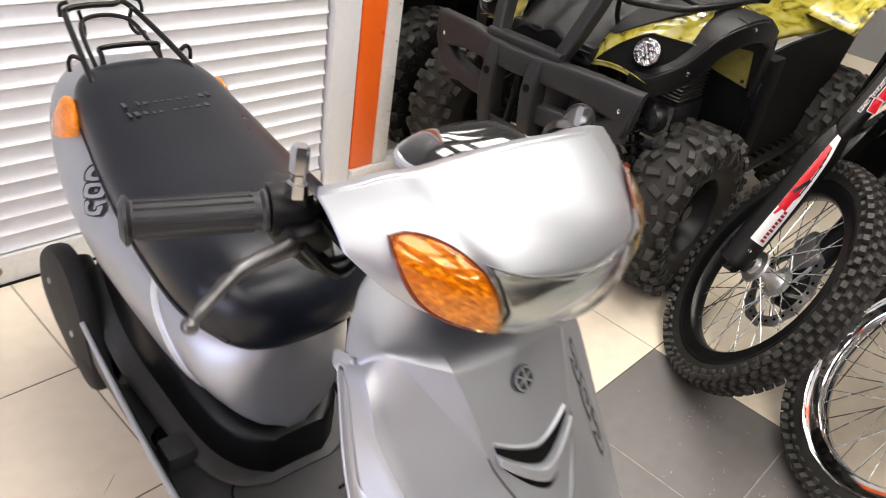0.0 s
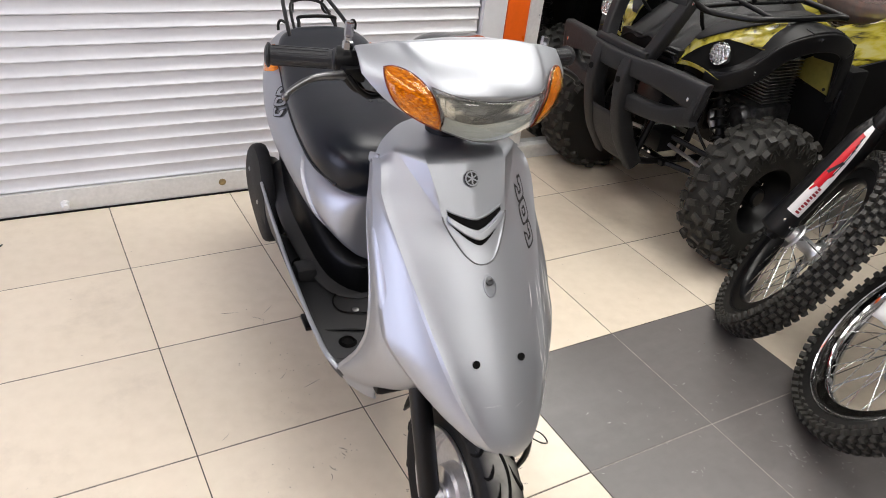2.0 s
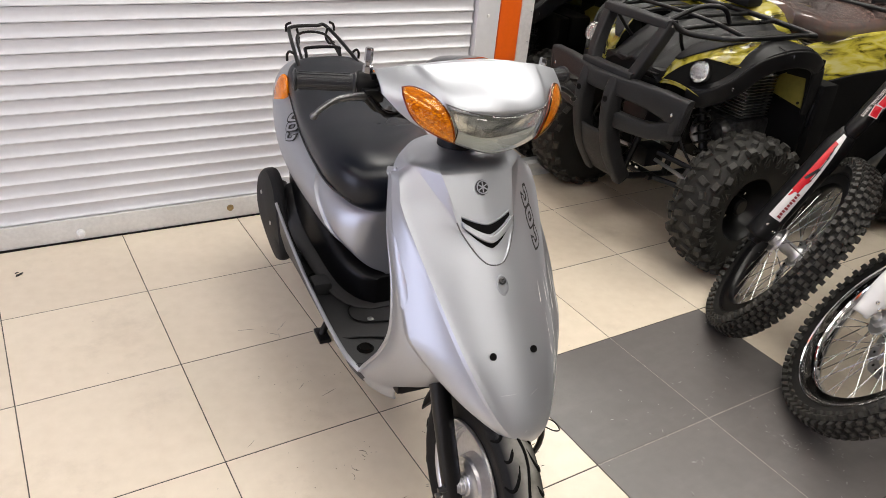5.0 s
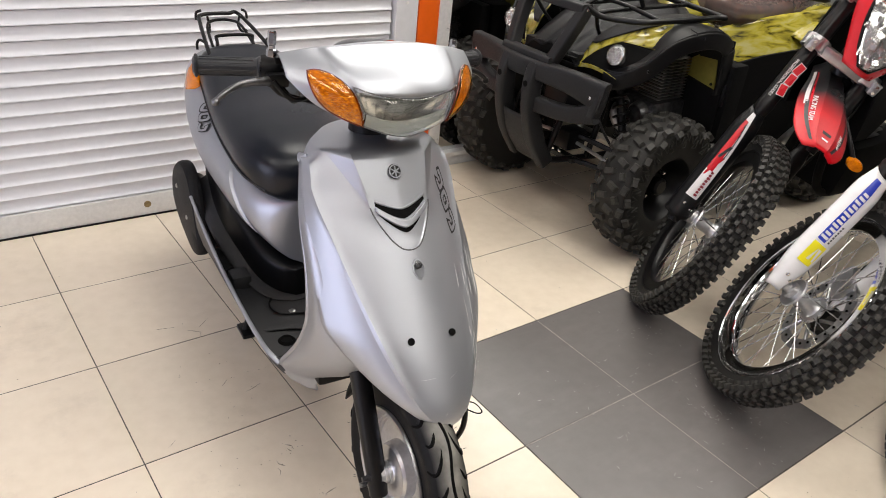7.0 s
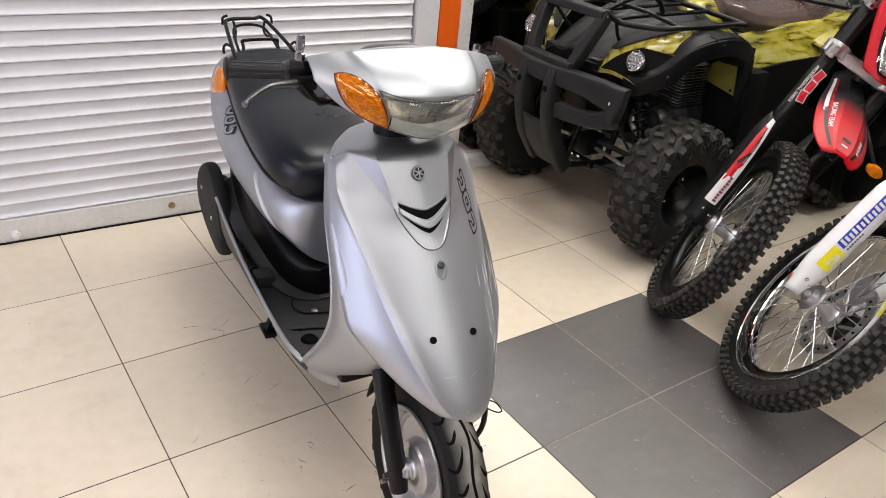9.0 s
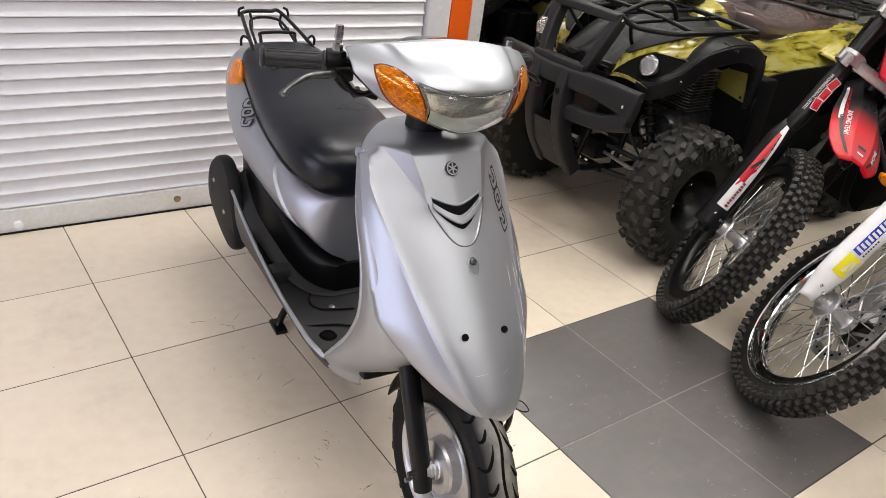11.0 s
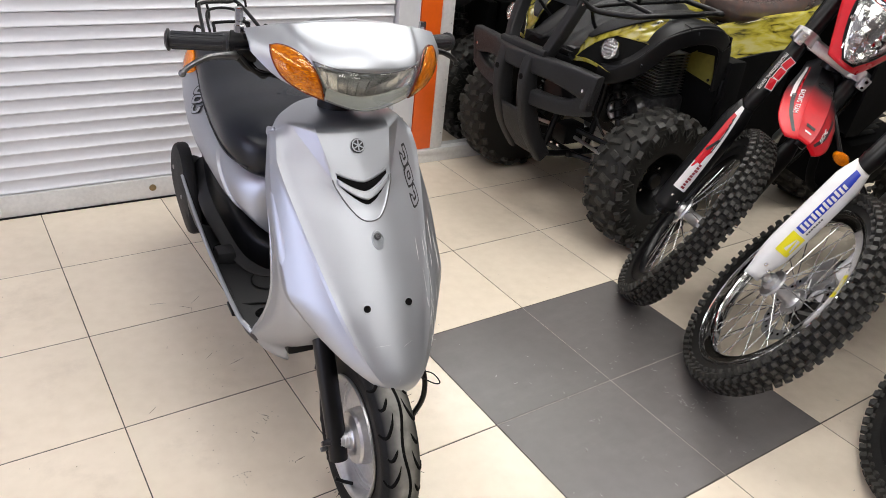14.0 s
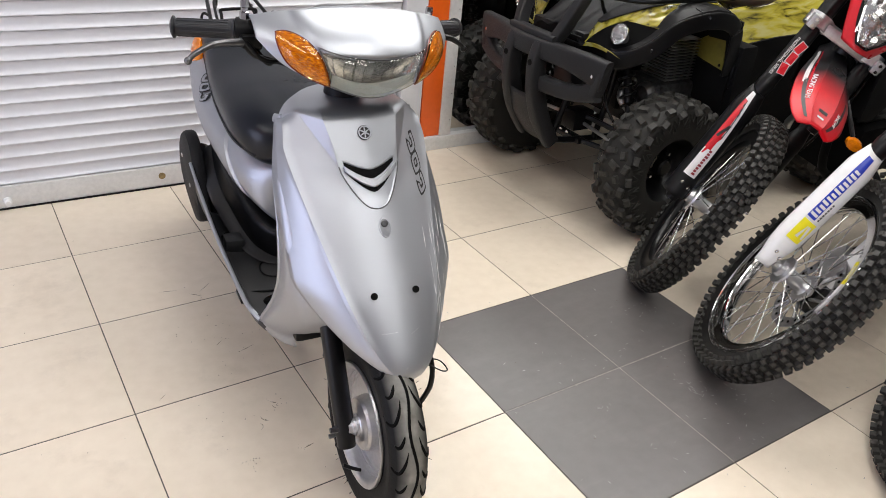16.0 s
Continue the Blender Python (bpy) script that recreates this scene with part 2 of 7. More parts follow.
def facet_material(name):
    """Amber lens optics: glints and dark of small prisms, painted as bright and dark cells."""
    m = material(name, (0.80, 0.31, 0.006), 0.3, coat=0.0, var=0.1, scale=40.0, bump=0.2, bump_scale=140.0, spec=0.25)
    nt = m.node_tree
    bsdf, tc = nt.nodes["Principled BSDF"], nt.nodes["Texture Coordinate"]
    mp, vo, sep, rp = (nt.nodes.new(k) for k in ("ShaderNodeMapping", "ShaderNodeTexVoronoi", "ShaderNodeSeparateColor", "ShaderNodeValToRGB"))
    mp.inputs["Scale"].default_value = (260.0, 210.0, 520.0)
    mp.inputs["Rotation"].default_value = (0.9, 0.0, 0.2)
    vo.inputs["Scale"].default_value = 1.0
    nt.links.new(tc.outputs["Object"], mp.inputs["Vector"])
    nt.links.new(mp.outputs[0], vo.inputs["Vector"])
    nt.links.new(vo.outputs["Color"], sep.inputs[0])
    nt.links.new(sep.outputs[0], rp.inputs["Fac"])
    # brown to yellow ramp carries the prisms' light and shade as colour
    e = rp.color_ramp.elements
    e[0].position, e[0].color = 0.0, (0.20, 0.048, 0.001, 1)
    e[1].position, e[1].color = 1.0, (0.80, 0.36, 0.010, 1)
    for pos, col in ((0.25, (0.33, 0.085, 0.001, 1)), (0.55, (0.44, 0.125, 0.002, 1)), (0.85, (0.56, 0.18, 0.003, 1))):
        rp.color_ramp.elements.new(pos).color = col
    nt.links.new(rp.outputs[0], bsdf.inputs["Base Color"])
    return m


AMBER_FACET = facet_material("amber_painted_glints")
REFLECTOR = material("pressed_reflector", (0.78, 0.78, 0.76), 0.22, 0.85, var=0.05, scale=60.0, bump=0.25, bump_scale=120.0, rough_var=0.06)
FROST = material("frosted_grey", (0.30, 0.31, 0.28), 0.45, 0.0, var=0.06, scale=20.0, bump=0.02)
LEVER = material("bare_worn_alloy", (0.15, 0.15, 0.155), 0.3, 0.9, var=0.2, scale=30.0, bump=0.05)
SEAT_VINYL = material("smooth_seat_vinyl", (0.0058, 0.0080, 0.0135), 0.29, spec=0.36, var=0.12, scale=6.0, fine=300.0, bump=0.06, bump_scale=700.0, rough_var=0.05)
LENS = glass("clear_lens", (0.97, 0.98, 0.97), 0.03)
MIRROR = material("mirror_glass", (0.76, 0.77, 0.77), 0.03, 1.0, var=0.01, bump=0.0, rough_var=0.015)
CAMO = camo_material("yellow_camouflage")
RED = material("red_plastic", (0.60, 0.011, 0.022), 0.28, coat=0.25, var=0.06, scale=7.0, bump=0.0)
DARKRED = material("dark_red_print", (0.25, 0.01, 0.02), 0.35, var=0.05, bump=0.0)
WHITE = material("white_plastic", (0.80, 0.80, 0.80), 0.3, coat=0.3, var=0.03, scale=8.0, bump=0.01)
YELLOW = material("yellow_decal", (0.88, 0.78, 0.02), 0.3, coat=0.3, var=0.03, bump=0.0)
BLUE = material("blue_decal", (0.02, 0.05, 0.45), 0.3, coat=0.3, var=0.04, bump=0.0)
INK = material("black_print", (0.012, 0.012, 0.014), 0.4, var=0.05, bump=0.0)
PRINT = material("white_print", (0.75, 0.75, 0.75), 0.4, var=0.03, bump=0.0)
GREYPRINT = material("worn_grey_print", (0.055, 0.055, 0.06), 0.6, var=0.3, scale=60.0, bump=0.0)
DULLYELLOW = material("yellow_inner_plastic", (0.24, 0.21, 0.04), 0.35, var=0.12, bump=0.0)
SEATFILM = material("film_wrapped_vinyl", (0.055, 0.052, 0.052), 0.18, coat=0.8, var=0.4, scale=5.0, fine=30.0, bump=0.9, bump_scale=16.0, tint=(0.15, 0.085, 0.07))
# near-black that puts the shade of openings and grooves into colour
HOLE = material("recess_shade", (0.006, 0.006, 0.006), 0.8, var=0.1, bump=0.0, spec=0.05)
BRASS = material("dull_brass", (0.32, 0.24, 0.12), 0.45, 0.7, var=0.2, scale=30.0, bump=0.05)
LAMP_FACE = emitter("lamp_diffuser", (1.0, 0.97, 0.93), 3.4)
GRIT = material("brown_grit", (0.16, 0.125, 0.095), 0.9, var=0.4, bump=0.0)
SCUFF = material("pale_rubbed_mark", (0.38, 0.37, 0.36), 0.6, var=0.2, bump=0.0)
SPOKE = material("spoke_wire", (0.62, 0.62, 0.62), 0.26, 1.0, var=0.1, scale=20.0, bump=0.0)
PALE_GROUT = material("pale_grout", (0.34, 0.315, 0.29), 0.9, var=0.2, scale=30.0, bump=0.0)
GUARD = material("matt_guard_plastic", (0.014, 0.014, 0.015), 0.6, var=0.2, scale=9.0, fine=200.0, bump=0.15, bump_scale=400.0, spec=0.2)
DIAL_GLASS = material("dial_glass", (0.02, 0.02, 0.022), 0.07, coat=0.6, var=0.1, bump=0.0, rough_var=0.03)
DARKCHROME = material("dulled_chrome", (0.46, 0.46, 0.47), 0.16, 1.0, var=0.1, scale=30.0, bump=0.0)

# ---- mesh tools ----
V = Vector


class Build:
    """Collects vertices and faces of one mesh."""

    def __init__(self):
        self.v, self.f = [], []

    def add(self, verts, faces, m=None):
        k = len(self.v)
        self.v += [tuple(m @ V(p)) if m else tuple(p) for p in verts]
        self.f += [tuple(i + k for i in f) for f in faces]
        return self

    def box(self, x0, x1, y0, y1, z0, z1, bevel=0.0, m=None, segments=2):
        bm = bmesh.new()
        bmesh.ops.create_cube(bm, size=1.0)
        for p in bm.verts:
            p.co = (x0 + (p.co.x + 0.5) * (x1 - x0), y0 + (p.co.y + 0.5) * (y1 - y0), z0 + (p.co.z + 0.5) * (z1 - z0))
        if bevel:
            bmesh.ops.bevel(bm, geom=list(bm.edges), offset=bevel, segments=segments, affect="EDGES", profile=0.6)
        bm.verts.index_update()
        self.add([p.co.copy() for p in bm.verts], [[p.index for p in f.verts] for f in bm.faces], m)
        bm.free()
        return self

    def tube(self, pts, r, seg=10, smooth=0, closed=False, m=None):
        pts = curve(pts, smooth, closed) if smooth else [V(p) for p in pts]
        n = len(pts)
        rs = r if isinstance(r, (list, tuple)) else [r]
        rad = [np.interp(i / max(1, n - 1), np.linspace(0, 1, len(rs)), rs) for i in range(n)]
        tang = [(pts[(i + 1) % n] - pts[i - 1] if closed or 0 < i < n - 1 else (pts[1] - pts[0] if i == 0 else pts[-1] - pts[-2])).normalized() for i in range(n)]
        side = tang[0].orthogonal().normalized()
        verts = []
        for i in range(n):
            side = (side - tang[i] * side.dot(tang[i])).normalized()
            up = tang[i].cross(side)
            verts += [pts[i] + (side * math.cos(a) + up * math.sin(a)) * rad[i] for a in (2 * math.pi * k / seg for k in range(seg))]
        faces = [(i * seg + k, i * seg + (k + 1) % seg, ((i + 1) % n) * seg + (k + 1) % seg, ((i + 1) % n) * seg + k) for i in range(n if closed else n - 1) for k in range(seg)]
        if not closed:
            faces += [tuple(reversed(range(seg))), tuple(range((n - 1) * seg, n * seg))]
        return self.add(verts, faces, m)

    def turned(self, profile, seg=48, closed=False, m=None):
        """Profile of (radius, height) turned about the local y axis."""
        n = len(profile)
        verts = [(r * math.cos(a), h, r * math.sin(a)) for a in (2 * math.pi * k / seg for k in range(seg)) for r, h in profile]
        faces = [(k * n + i, k * n + (i + 1) % n, ((k + 1) % seg) * n + (i + 1) % n, ((k + 1) % seg) * n + i) for k in range(seg) for i in range(n if closed else n - 1)]
        return self.add(verts, faces, m)

    def loft(self, rings, caps=True, closed=True, m=None):
        n, k = len(rings), len(rings[0])
        verts = [p for ring in rings for p in ring]
        faces = [(i * k + j, i * k + (j + 1) % k, (i + 1) * k + (j + 1) % k, (i + 1) * k + j) for i in range(n - 1) for j in range(k if closed else k - 1)]
        if caps and closed:
            faces += [tuple(reversed(range(k))), tuple(range((n - 1) * k, n * k))]
        return self.add(verts, faces, m)

    def sheet(self, fn, nu, nv, m=None):
        """Surface fn(u, v) with u, v from 0 to 1."""
        verts = [fn(i / nu, j / nv) for i in range(nu + 1) for j in range(nv + 1)]
        faces = [(i * (nv + 1) + j, (i + 1) * (nv + 1) + j, (i + 1) * (nv + 1) + j + 1, i * (nv + 1) + j + 1) for i in range(nu) for j in range(nv)]
        return self.add(verts, faces, m)

    def prism(self, outline, depth, m=None):
        """Outline of (x, y) in the xy plane, thickened by depth along z."""
        n = len(outline)
        verts = [(x, y, 0) for x, y in outline] + [(x, y, depth) for x, y in outline]
        faces = [tuple(reversed(range(n))), tuple(range(n, 2 * n))] + [(i, (i + 1) % n, n + (i + 1) % n, n + i) for i in range(n)]
        return self.add(verts, faces, m)


def curve(pts, steps=6, closed=False):
    """Catmull-Rom curve through points."""
    pts = [V(p) for p in pts]
    n, out = len(pts), []
    for i in range(n if closed else n - 1):
        a, b, c, d = (pts[(i + k) % n] if closed else pts[min(max(i + k, 0), n - 1)] for k in (-1, 0, 1, 2))
        for s in range(steps):
            t = s / steps
            out.append(0.5 * (2 * b + (c - a) * t + (2 * a - 5 * b + 4 * c - d) * t * t + (3 * b - a - 3 * c + d) * t**3))
    return out if closed else out + [pts[-1]]


def ease(x, xs, ys):
    """Smooth interpolation of a table."""
    if x <= xs[0]:
        return ys[0]
    if x >= xs[-1]:
        return ys[-1]
    i = max(k for k in range(len(xs)) if xs[k] <= x)
    i = min(i, len(xs) - 2)

    def slope(k):
        a, b = max(k - 1, 0), min(k + 1, len(xs) - 1)
        return (ys[b] - ys[a]) / (xs[b] - xs[a])

    h = xs[i + 1] - xs[i]
    t = (x - xs[i]) / h
    return ys[i] * (2 * t**3 - 3 * t * t + 1) + h * slope(i) * (t**3 - 2 * t * t + t) + ys[i + 1] * (3 * t * t - 2 * t**3) + h * slope(i + 1) * (t**3 - t * t)


def part(name, build, mat, parent=None, label="", m=None, smooth=True, angle=40, thick=0.0, offset=-1.0, toward=None):
    me = bpy.data.meshes.new(name)
    me.from_pydata(build.v, [], build.f)
    me.update()
    if smooth:
        bm = bmesh.new()
        bm.from_mesh(me)
        bmesh.ops.remove_doubles(bm, verts=bm.verts, dist=1e-6)
        bm.normal_update()
        if not thick:
            bmesh.ops.recalc_face_normals(bm, faces=bm.faces)
        if toward and sum((f.normal * f.calc_area()).dot(V(toward)) for f in bm.faces) < 0:
            bmesh.ops.reverse_faces(bm, faces=bm.faces)
        bm.to_mesh(me)
        bm.free()
        me.shade_smooth()
        me.set_sharp_from_angle(angle=radians(angle))
    me.materials.append(mat)
    ob = new(name, me)
    if parent:
        ob.parent = parent
    if m:
        ob.matrix_local = m
    if label:
        ob["label"] = label
    if thick:
        mod = ob.modifiers.new("thickness", "SOLIDIFY")
        mod.thickness, mod.offset = thick, offset
    return ob


def twin(ob, name, parent, m):
    """Another part on the same mesh."""
    o = new(name, ob.data)
    o.parent, o.matrix_local = parent, m
    return o


def empty(name, m, label, category, group=""):
    ob = new(name)
    ob.matrix_world = m
    return tagged(ob, label, category, group)


def letters(name, text, size, mat, parent, m, depth=0.0006, squeeze=1.0):
    cu = bpy.data.curves.new(name, "FONT")
    cu.body, cu.size, cu.extrude, cu.align_x, cu.align_y = text, size, depth, "CENTER", "CENTER"
    tmp = bpy.data.objects.new(name, cu)
    me = bpy.data.meshes.new_from_object(tmp)
    bpy.data.objects.remove(tmp)
    me.materials.clear()
    me.materials.append(mat)
    ob = new(name, me)
    ob.parent = parent
    ob.matrix_local = m @ Matrix.Diagonal((squeeze, 1, 1, 1))
    return ob


def basis(origin, x, y, z):
    return Matrix(((x[0], y[0], z[0], origin[0]), (x[1], y[1], z[1], origin[1]), (x[2], y[2], z[2], origin[2]), (0, 0, 0, 1)))


# ---- room ----
TILE = 0.42
WALL_M = Matrix.Translation((0, 1.640, 0)) @ Matrix.Rotation(radians(-2.0), 4, "Z")


def structure(name, build, mat, label, category, m=None, smooth=True):
    return tagged(part(name, build, mat, m=m, smooth=smooth), label, category, kind="structure")


floor = structure("floor", Build().box(ROOM_X0 - 0.1, ROOM_X1 + 0.1, ROOM_Y0 - 0.1, 1.9, -0.15, -0.0012), GROUT, "showroom floor of cream glazed tiles with grey joints", "floor")
structure("ceiling", Build().box(ROOM_X0 - 0.1, ROOM_X1 + 0.1, ROOM_Y0 - 0.1, 2.1, ROOM_Z, ROOM_Z + 0.12), CEILING, "plain white showroom ceiling", "ceiling")
structure("wall_south", Build().box(ROOM_X0 - 0.1, ROOM_X1 + 0.1, ROOM_Y0 - 0.12, ROOM_Y0, 0, ROOM_Z), PLASTER, "plain white plastered wall", "wall")
# west side is unseen; window, lilac paint and orange band follow reflections
west = Build().box(ROOM_X0 - 0.12, ROOM_X0, ROOM_Y0, -1.8, 0, ROOM_Z)
west.box(ROOM_X0 - 0.12, ROOM_X0, 1.6, 1.95, 0, ROOM_Z)
west.box(ROOM_X0 - 0.12, ROOM_X0, -1.8, 1.6, 0, 0.15)
west.box(ROOM_X0 - 0.12, ROOM_X0, -1.8, 1.6, 2.34, ROOM_Z)
structure("wall_west", west, PAINT, "plain pale lilac painted wall", "wall", smooth=False)
window_frame = Build()
for wy in (-1.8, -0.685, 0.43, 1.545):
    window_frame.box(ROOM_X0 - 0.04, ROOM_X0 + 0.02, wy, wy + 0.055, 0.15, 2.34, 0.004)
window_frame.box(ROOM_X0 - 0.038, ROOM_X0 + 0.018, -1.745, 1.545, 0.15, 0.21, 0.004)
window_frame.box(ROOM_X0 - 0.038, ROOM_X0 + 0.018, -1.745, 1.545, 2.28, 2.34, 0.004)
structure("window_1", window_frame, WHITE, "wide white-framed shop window", "window", smooth=False)
structure("trim_west", Build().box(ROOM_X0 - 0.002, ROOM_X0 + 0.012, ROOM_Y0, 1.9, 2.35, ROOM_Z), ORANGE, "orange painted band along the top of the wall", "trim")
structure("wall_east", Build().box(ROOM_X1, ROOM_X1 + 0.12, ROOM_Y0, 1.9, 0, ROOM_Z), PLASTER, "plain white plastered wall", "wall")
structure("wall_north", Build().box(-4.4, 4.8, 0.06, 0.2, 0, ROOM_Z), PLASTER, "wall behind the roller shutter and the mirror", "wall", WALL_M)

# roller shutter: curved slats, bottom bar, side guide
SLAT = 0.0483
shutter = empty("roller_shutter", WALL_M, "closed white aluminium roller shutter with a grey bottom bar", "shutter")
slat_b = Build()
slat_profile = [(0.030, 0.0), (-0.0050, 0.0005), (-0.0055, 0.0030), (-0.0020, 0.0060), (0.0030, 0.0130), (0.0052, 0.0215), (0.0056, 0.0300), (0.0052, 0.0380), (0.0040, 0.0446), (0.0110, 0.0450), (0.0110, 0.0478), (0.030, 0.0478)]
slat_b.loft([[(x, a, b) for a, b in slat_profile] for x in (-4.1, -2.0, 0.155)], caps=True, closed=True)
slat_first = None
for n_slat in range(int((ROOM_Z - 0.095) / SLAT)):
    slat_m = pose(0, 0, 0.092 + n_slat * SLAT)
    if slat_first is None:
        slat_first = part("slat", slat_b, SHUTTER, shutter, m=slat_m, angle=40)
    else:
        twin(slat_first, "slat", shutter, slat_m)
bar = Build().box(-4.1, 0.155, -0.016, 0.03, 0.012, 0.088, 0.003)
bar.box(-4.1, 0.155, -0.012, 0.028, 0.002, 0.012)
part("bottom_bar", bar, ALU, shutter, "scuffed light grey bottom bar")
part("rubber_seal", Build().box(-4.1, 0.155, -0.0175, 0.022, 0.0, 0.006, 0.002), PLASTIC, shutter)
part("side_guide", Build().box(0.165, 0.268, -0.022, 0.055, 0.0, ROOM_Z - 0.01, 0.003), SHUTTER, shutter, "white side guide")
plug = Build().turned([(0.0, -0.004), (0.009, -0.004), (0.013, -0.001), (0.013, 0.006)], 20)
part("round_plug", plug, BRASS, shutter, "dull brass plug", m=pose(-0.865, -0.0175, 0.05))
knob = Build().turned([(0.0, -0.03), (0.009, -0.03), (0.011, -0.026), (0.011, -0.012), (0.015, -0.01), (0.015, 0.0)], 20)
part("stop_knob", knob, WHITE, shutter, "white plastic stop knob", m=pose(-1.395, -0.0165, 0.035))
for gx in (0.215,):
    for gz in (0.75, 1.45, 2.2):
        part("cover_cap", Build().turned([(0.0, -0.003), (0.006, -0.002), (0.007, 0.0)], 12), WHITE, shutter, m=pose(gx, -0.0222, gz))

# orange upright, white frame and mirror to its right
structure("trim_orange", Build().box(0.272, 0.372, -0.024, 0.05, 0.068, ROOM_Z, 0.002), ORANGE, "glossy orange upright strip beside the shutter", "trim", WALL_M)
frame_b = Build().box(0.3725, 0.432, -0.03, 0.055, 0.068, ROOM_Z, 0.003)
mirror_frame = structure("mirror_frame", frame_b, ALU, "white riveted aluminium frame of the mirror", "frame", WALL_M)
for rz in range(24):
    part("rivet", Build().turned([(0.0, -0.0022), (0.0025, -0.0015), (0.0032, 0.0)], 10), STEEL, mirror_frame, m=pose(0.42, -0.0301, 0.14 + rz * 0.125))
wall_mirror = structure("wall_mirror", Build().box(0.432, 4.6, 0.0, 0.05, 0.066, ROOM_Z), MIRROR, "tall wall mirror behind the quad bike", "mirror", WALL_M, smooth=False)
skirt = Build().box(0.272, 4.6, -0.034, 0.05, 0.0, 0.062, 0.003)
skirt.box(0.272, 4.6, -0.038, 0.05, 0.044, 0.066, 0.002)
structure("baseboard", skirt, ALU, "white baseboard profile below the mirror", "baseboard", WALL_M)

# ceiling panels
for panel_xy in PANELS:
    lamp = empty("ceiling_light", pose(panel_xy[0], panel_xy[1], ROOM_Z), "square white ceiling light panel", "ceiling light", "ceiling lights")
    rim = Build()
    for a in (0, 90, 180, 270):
        rim.box(-0.37, 0.37, 0.35, 0.37, -0.03, 0.0, 0.002, Matrix.Rotation(radians(a), 4, "Z"))
    part("frame", rim, WHITE, lamp)
    part("diffuser", Build().box(-0.35, 0.35, -0.35, 0.35, -0.022, -0.012), LAMP_FACE, lamp, smooth=False)

# ---- scooter: x ahead, y to its left, z up; origin on the floor below its front emblem ----
SC_X = V((-0.106, -0.9944, 0)).normalized()
SC_Y = V((0, 0, 1)).cross(SC_X)
scooter = empty("scooter", basis((-0.802, 0.125, 0), SC_X, SC_Y, (0, 0, 1)), "silver-grey motor scooter with a black seat, standing on tiles", "scooter")

HB = Matrix.Translation((-0.12, 0.007, 0.95)) @ Matrix.Rotation(radians(4.0), 4, "Z") @ Matrix.Rotation(radians(-3.0), 4, "X") @ Matrix.Translation((0.12, 0, -0.95))
FZ = [0.384, 0.387, 0.393, 0.408, 0.438, 0.513, 0.60, 0.70, 0.79, 0.826]
FAIR_C = [0.283, 0.287, 0.290, 0.289, 0.273, 0.216, 0.141, 0.057, -0.009, -0.035]
CORNER = 0.034
EDGE_Z = [0.384, 0.387, 0.393, 0.408, 0.420, 0.438, 0.475, 0.514, 0.524, 0.532, 0.60, 0.70, 0.79, 0.826]
FAIR_W = [0.002, 0.017, 0.033, 0.059, 0.079, 0.105, 0.1420, 0.1710, 0.1755, 0.1775, 0.1760, 0.1685, 0.1535, 0.145]
FAIR_D = [0.001, 0.004, 0.011, 0.029, 0.048, 0.076, 0.110, 0.1270, 0.1295, 0.130, 0.122, 0.107, 0.094, 0.084]


def breaks(z):
    """Side offsets of the shield's edge, the slanting facet's edge, the long ridge and the rim."""
    w = ease(z, EDGE_Z, FAIR_W)
    ridge = min(ease(z, [0.384, 0.41, 0.45, 0.51, 0.57, 0.69, 0.765, 0.83], [0.0, 0.038, 0.066, 0.091, 0.110, 0.141, 0.154, 0.146]), 0.965 * w)
    inner = 0.056 * math.sqrt(max(0.0, min(1.0, (z - 0.667) / 0.06))) + 0.22 * max(0.0, z - 0.727)
    outer = inner + 0.004 + 0.40 * max(0.0, z - 0.735)
    return min(inner, 0.8 * ridge), min(outer, 0.9 * ridge), ridge, w


def fairing(y, z, lift=0.0):
    """Front fairing: how far ahead it stands at height z and side offset y."""
    inner, outer, ridge, w = breaks(z)
    a, deep = abs(y), ease(z, EDGE_Z, FAIR_D)
    drop = lambda q: deep * min(1.3, q / max(w, 1e-4)) ** 2.1
    k = max(0.0, min(1.0, (z - 0.665) / 0.115))
    k = k * k * (3 - 2 * k)
    at_inner = 0.30 * drop(inner)
    at_outer = at_inner + 0.95 * (outer - inner)
    at_ridge = max(0.74 * drop(ridge), k * (at_outer + 0.20 * (ridge - outer)))
    if a <= ridge:
        smooth = at_ridge * (a / max(ridge, 1e-4)) ** 2
        facet = np.interp(a, [0, inner + 1e-4, outer + 2e-4, ridge + 3e-4], [0, at_inner, at_outer, at_ridge])
        x = -(smooth * (1 - k) + facet * k)
        x += 0.0032 * max(0.0, 1 - (ridge - a) / 0.010) * max(0.0, min(1.0, (z - 0.41) / 0.06))
    else:
        k = (a - ridge) / max(w - ridge, 1e-4)
        x = -at_ridge - (deep - at_ridge) * (k + 0.10 * math.sin(math.pi * min(1.0, k)) * -1 + 0.22 * max(0.0, k - 0.8) ** 2)
        x += 0.0032 * max(0.0, 1 - (a - ridge) / 0.004) * max(0.0, min(1.0, (z - 0.41) / 0.06))
    if z > 0.667:
        depth = 0.0022 * min(1.0, (z - 0.667) / 0.02) * max(0.0, min(1.0, (0.80 - z) / 0.05))
        x -= depth * max(0.0, min(1.0, (inner + 0.004 - a) / 0.004))
    lean = -0.002 * (max(0.0, 0.62 - z) / 0.25) ** 1.4
    return V((ease(z, FZ, FAIR_C) + x + lift, y + lean, z))


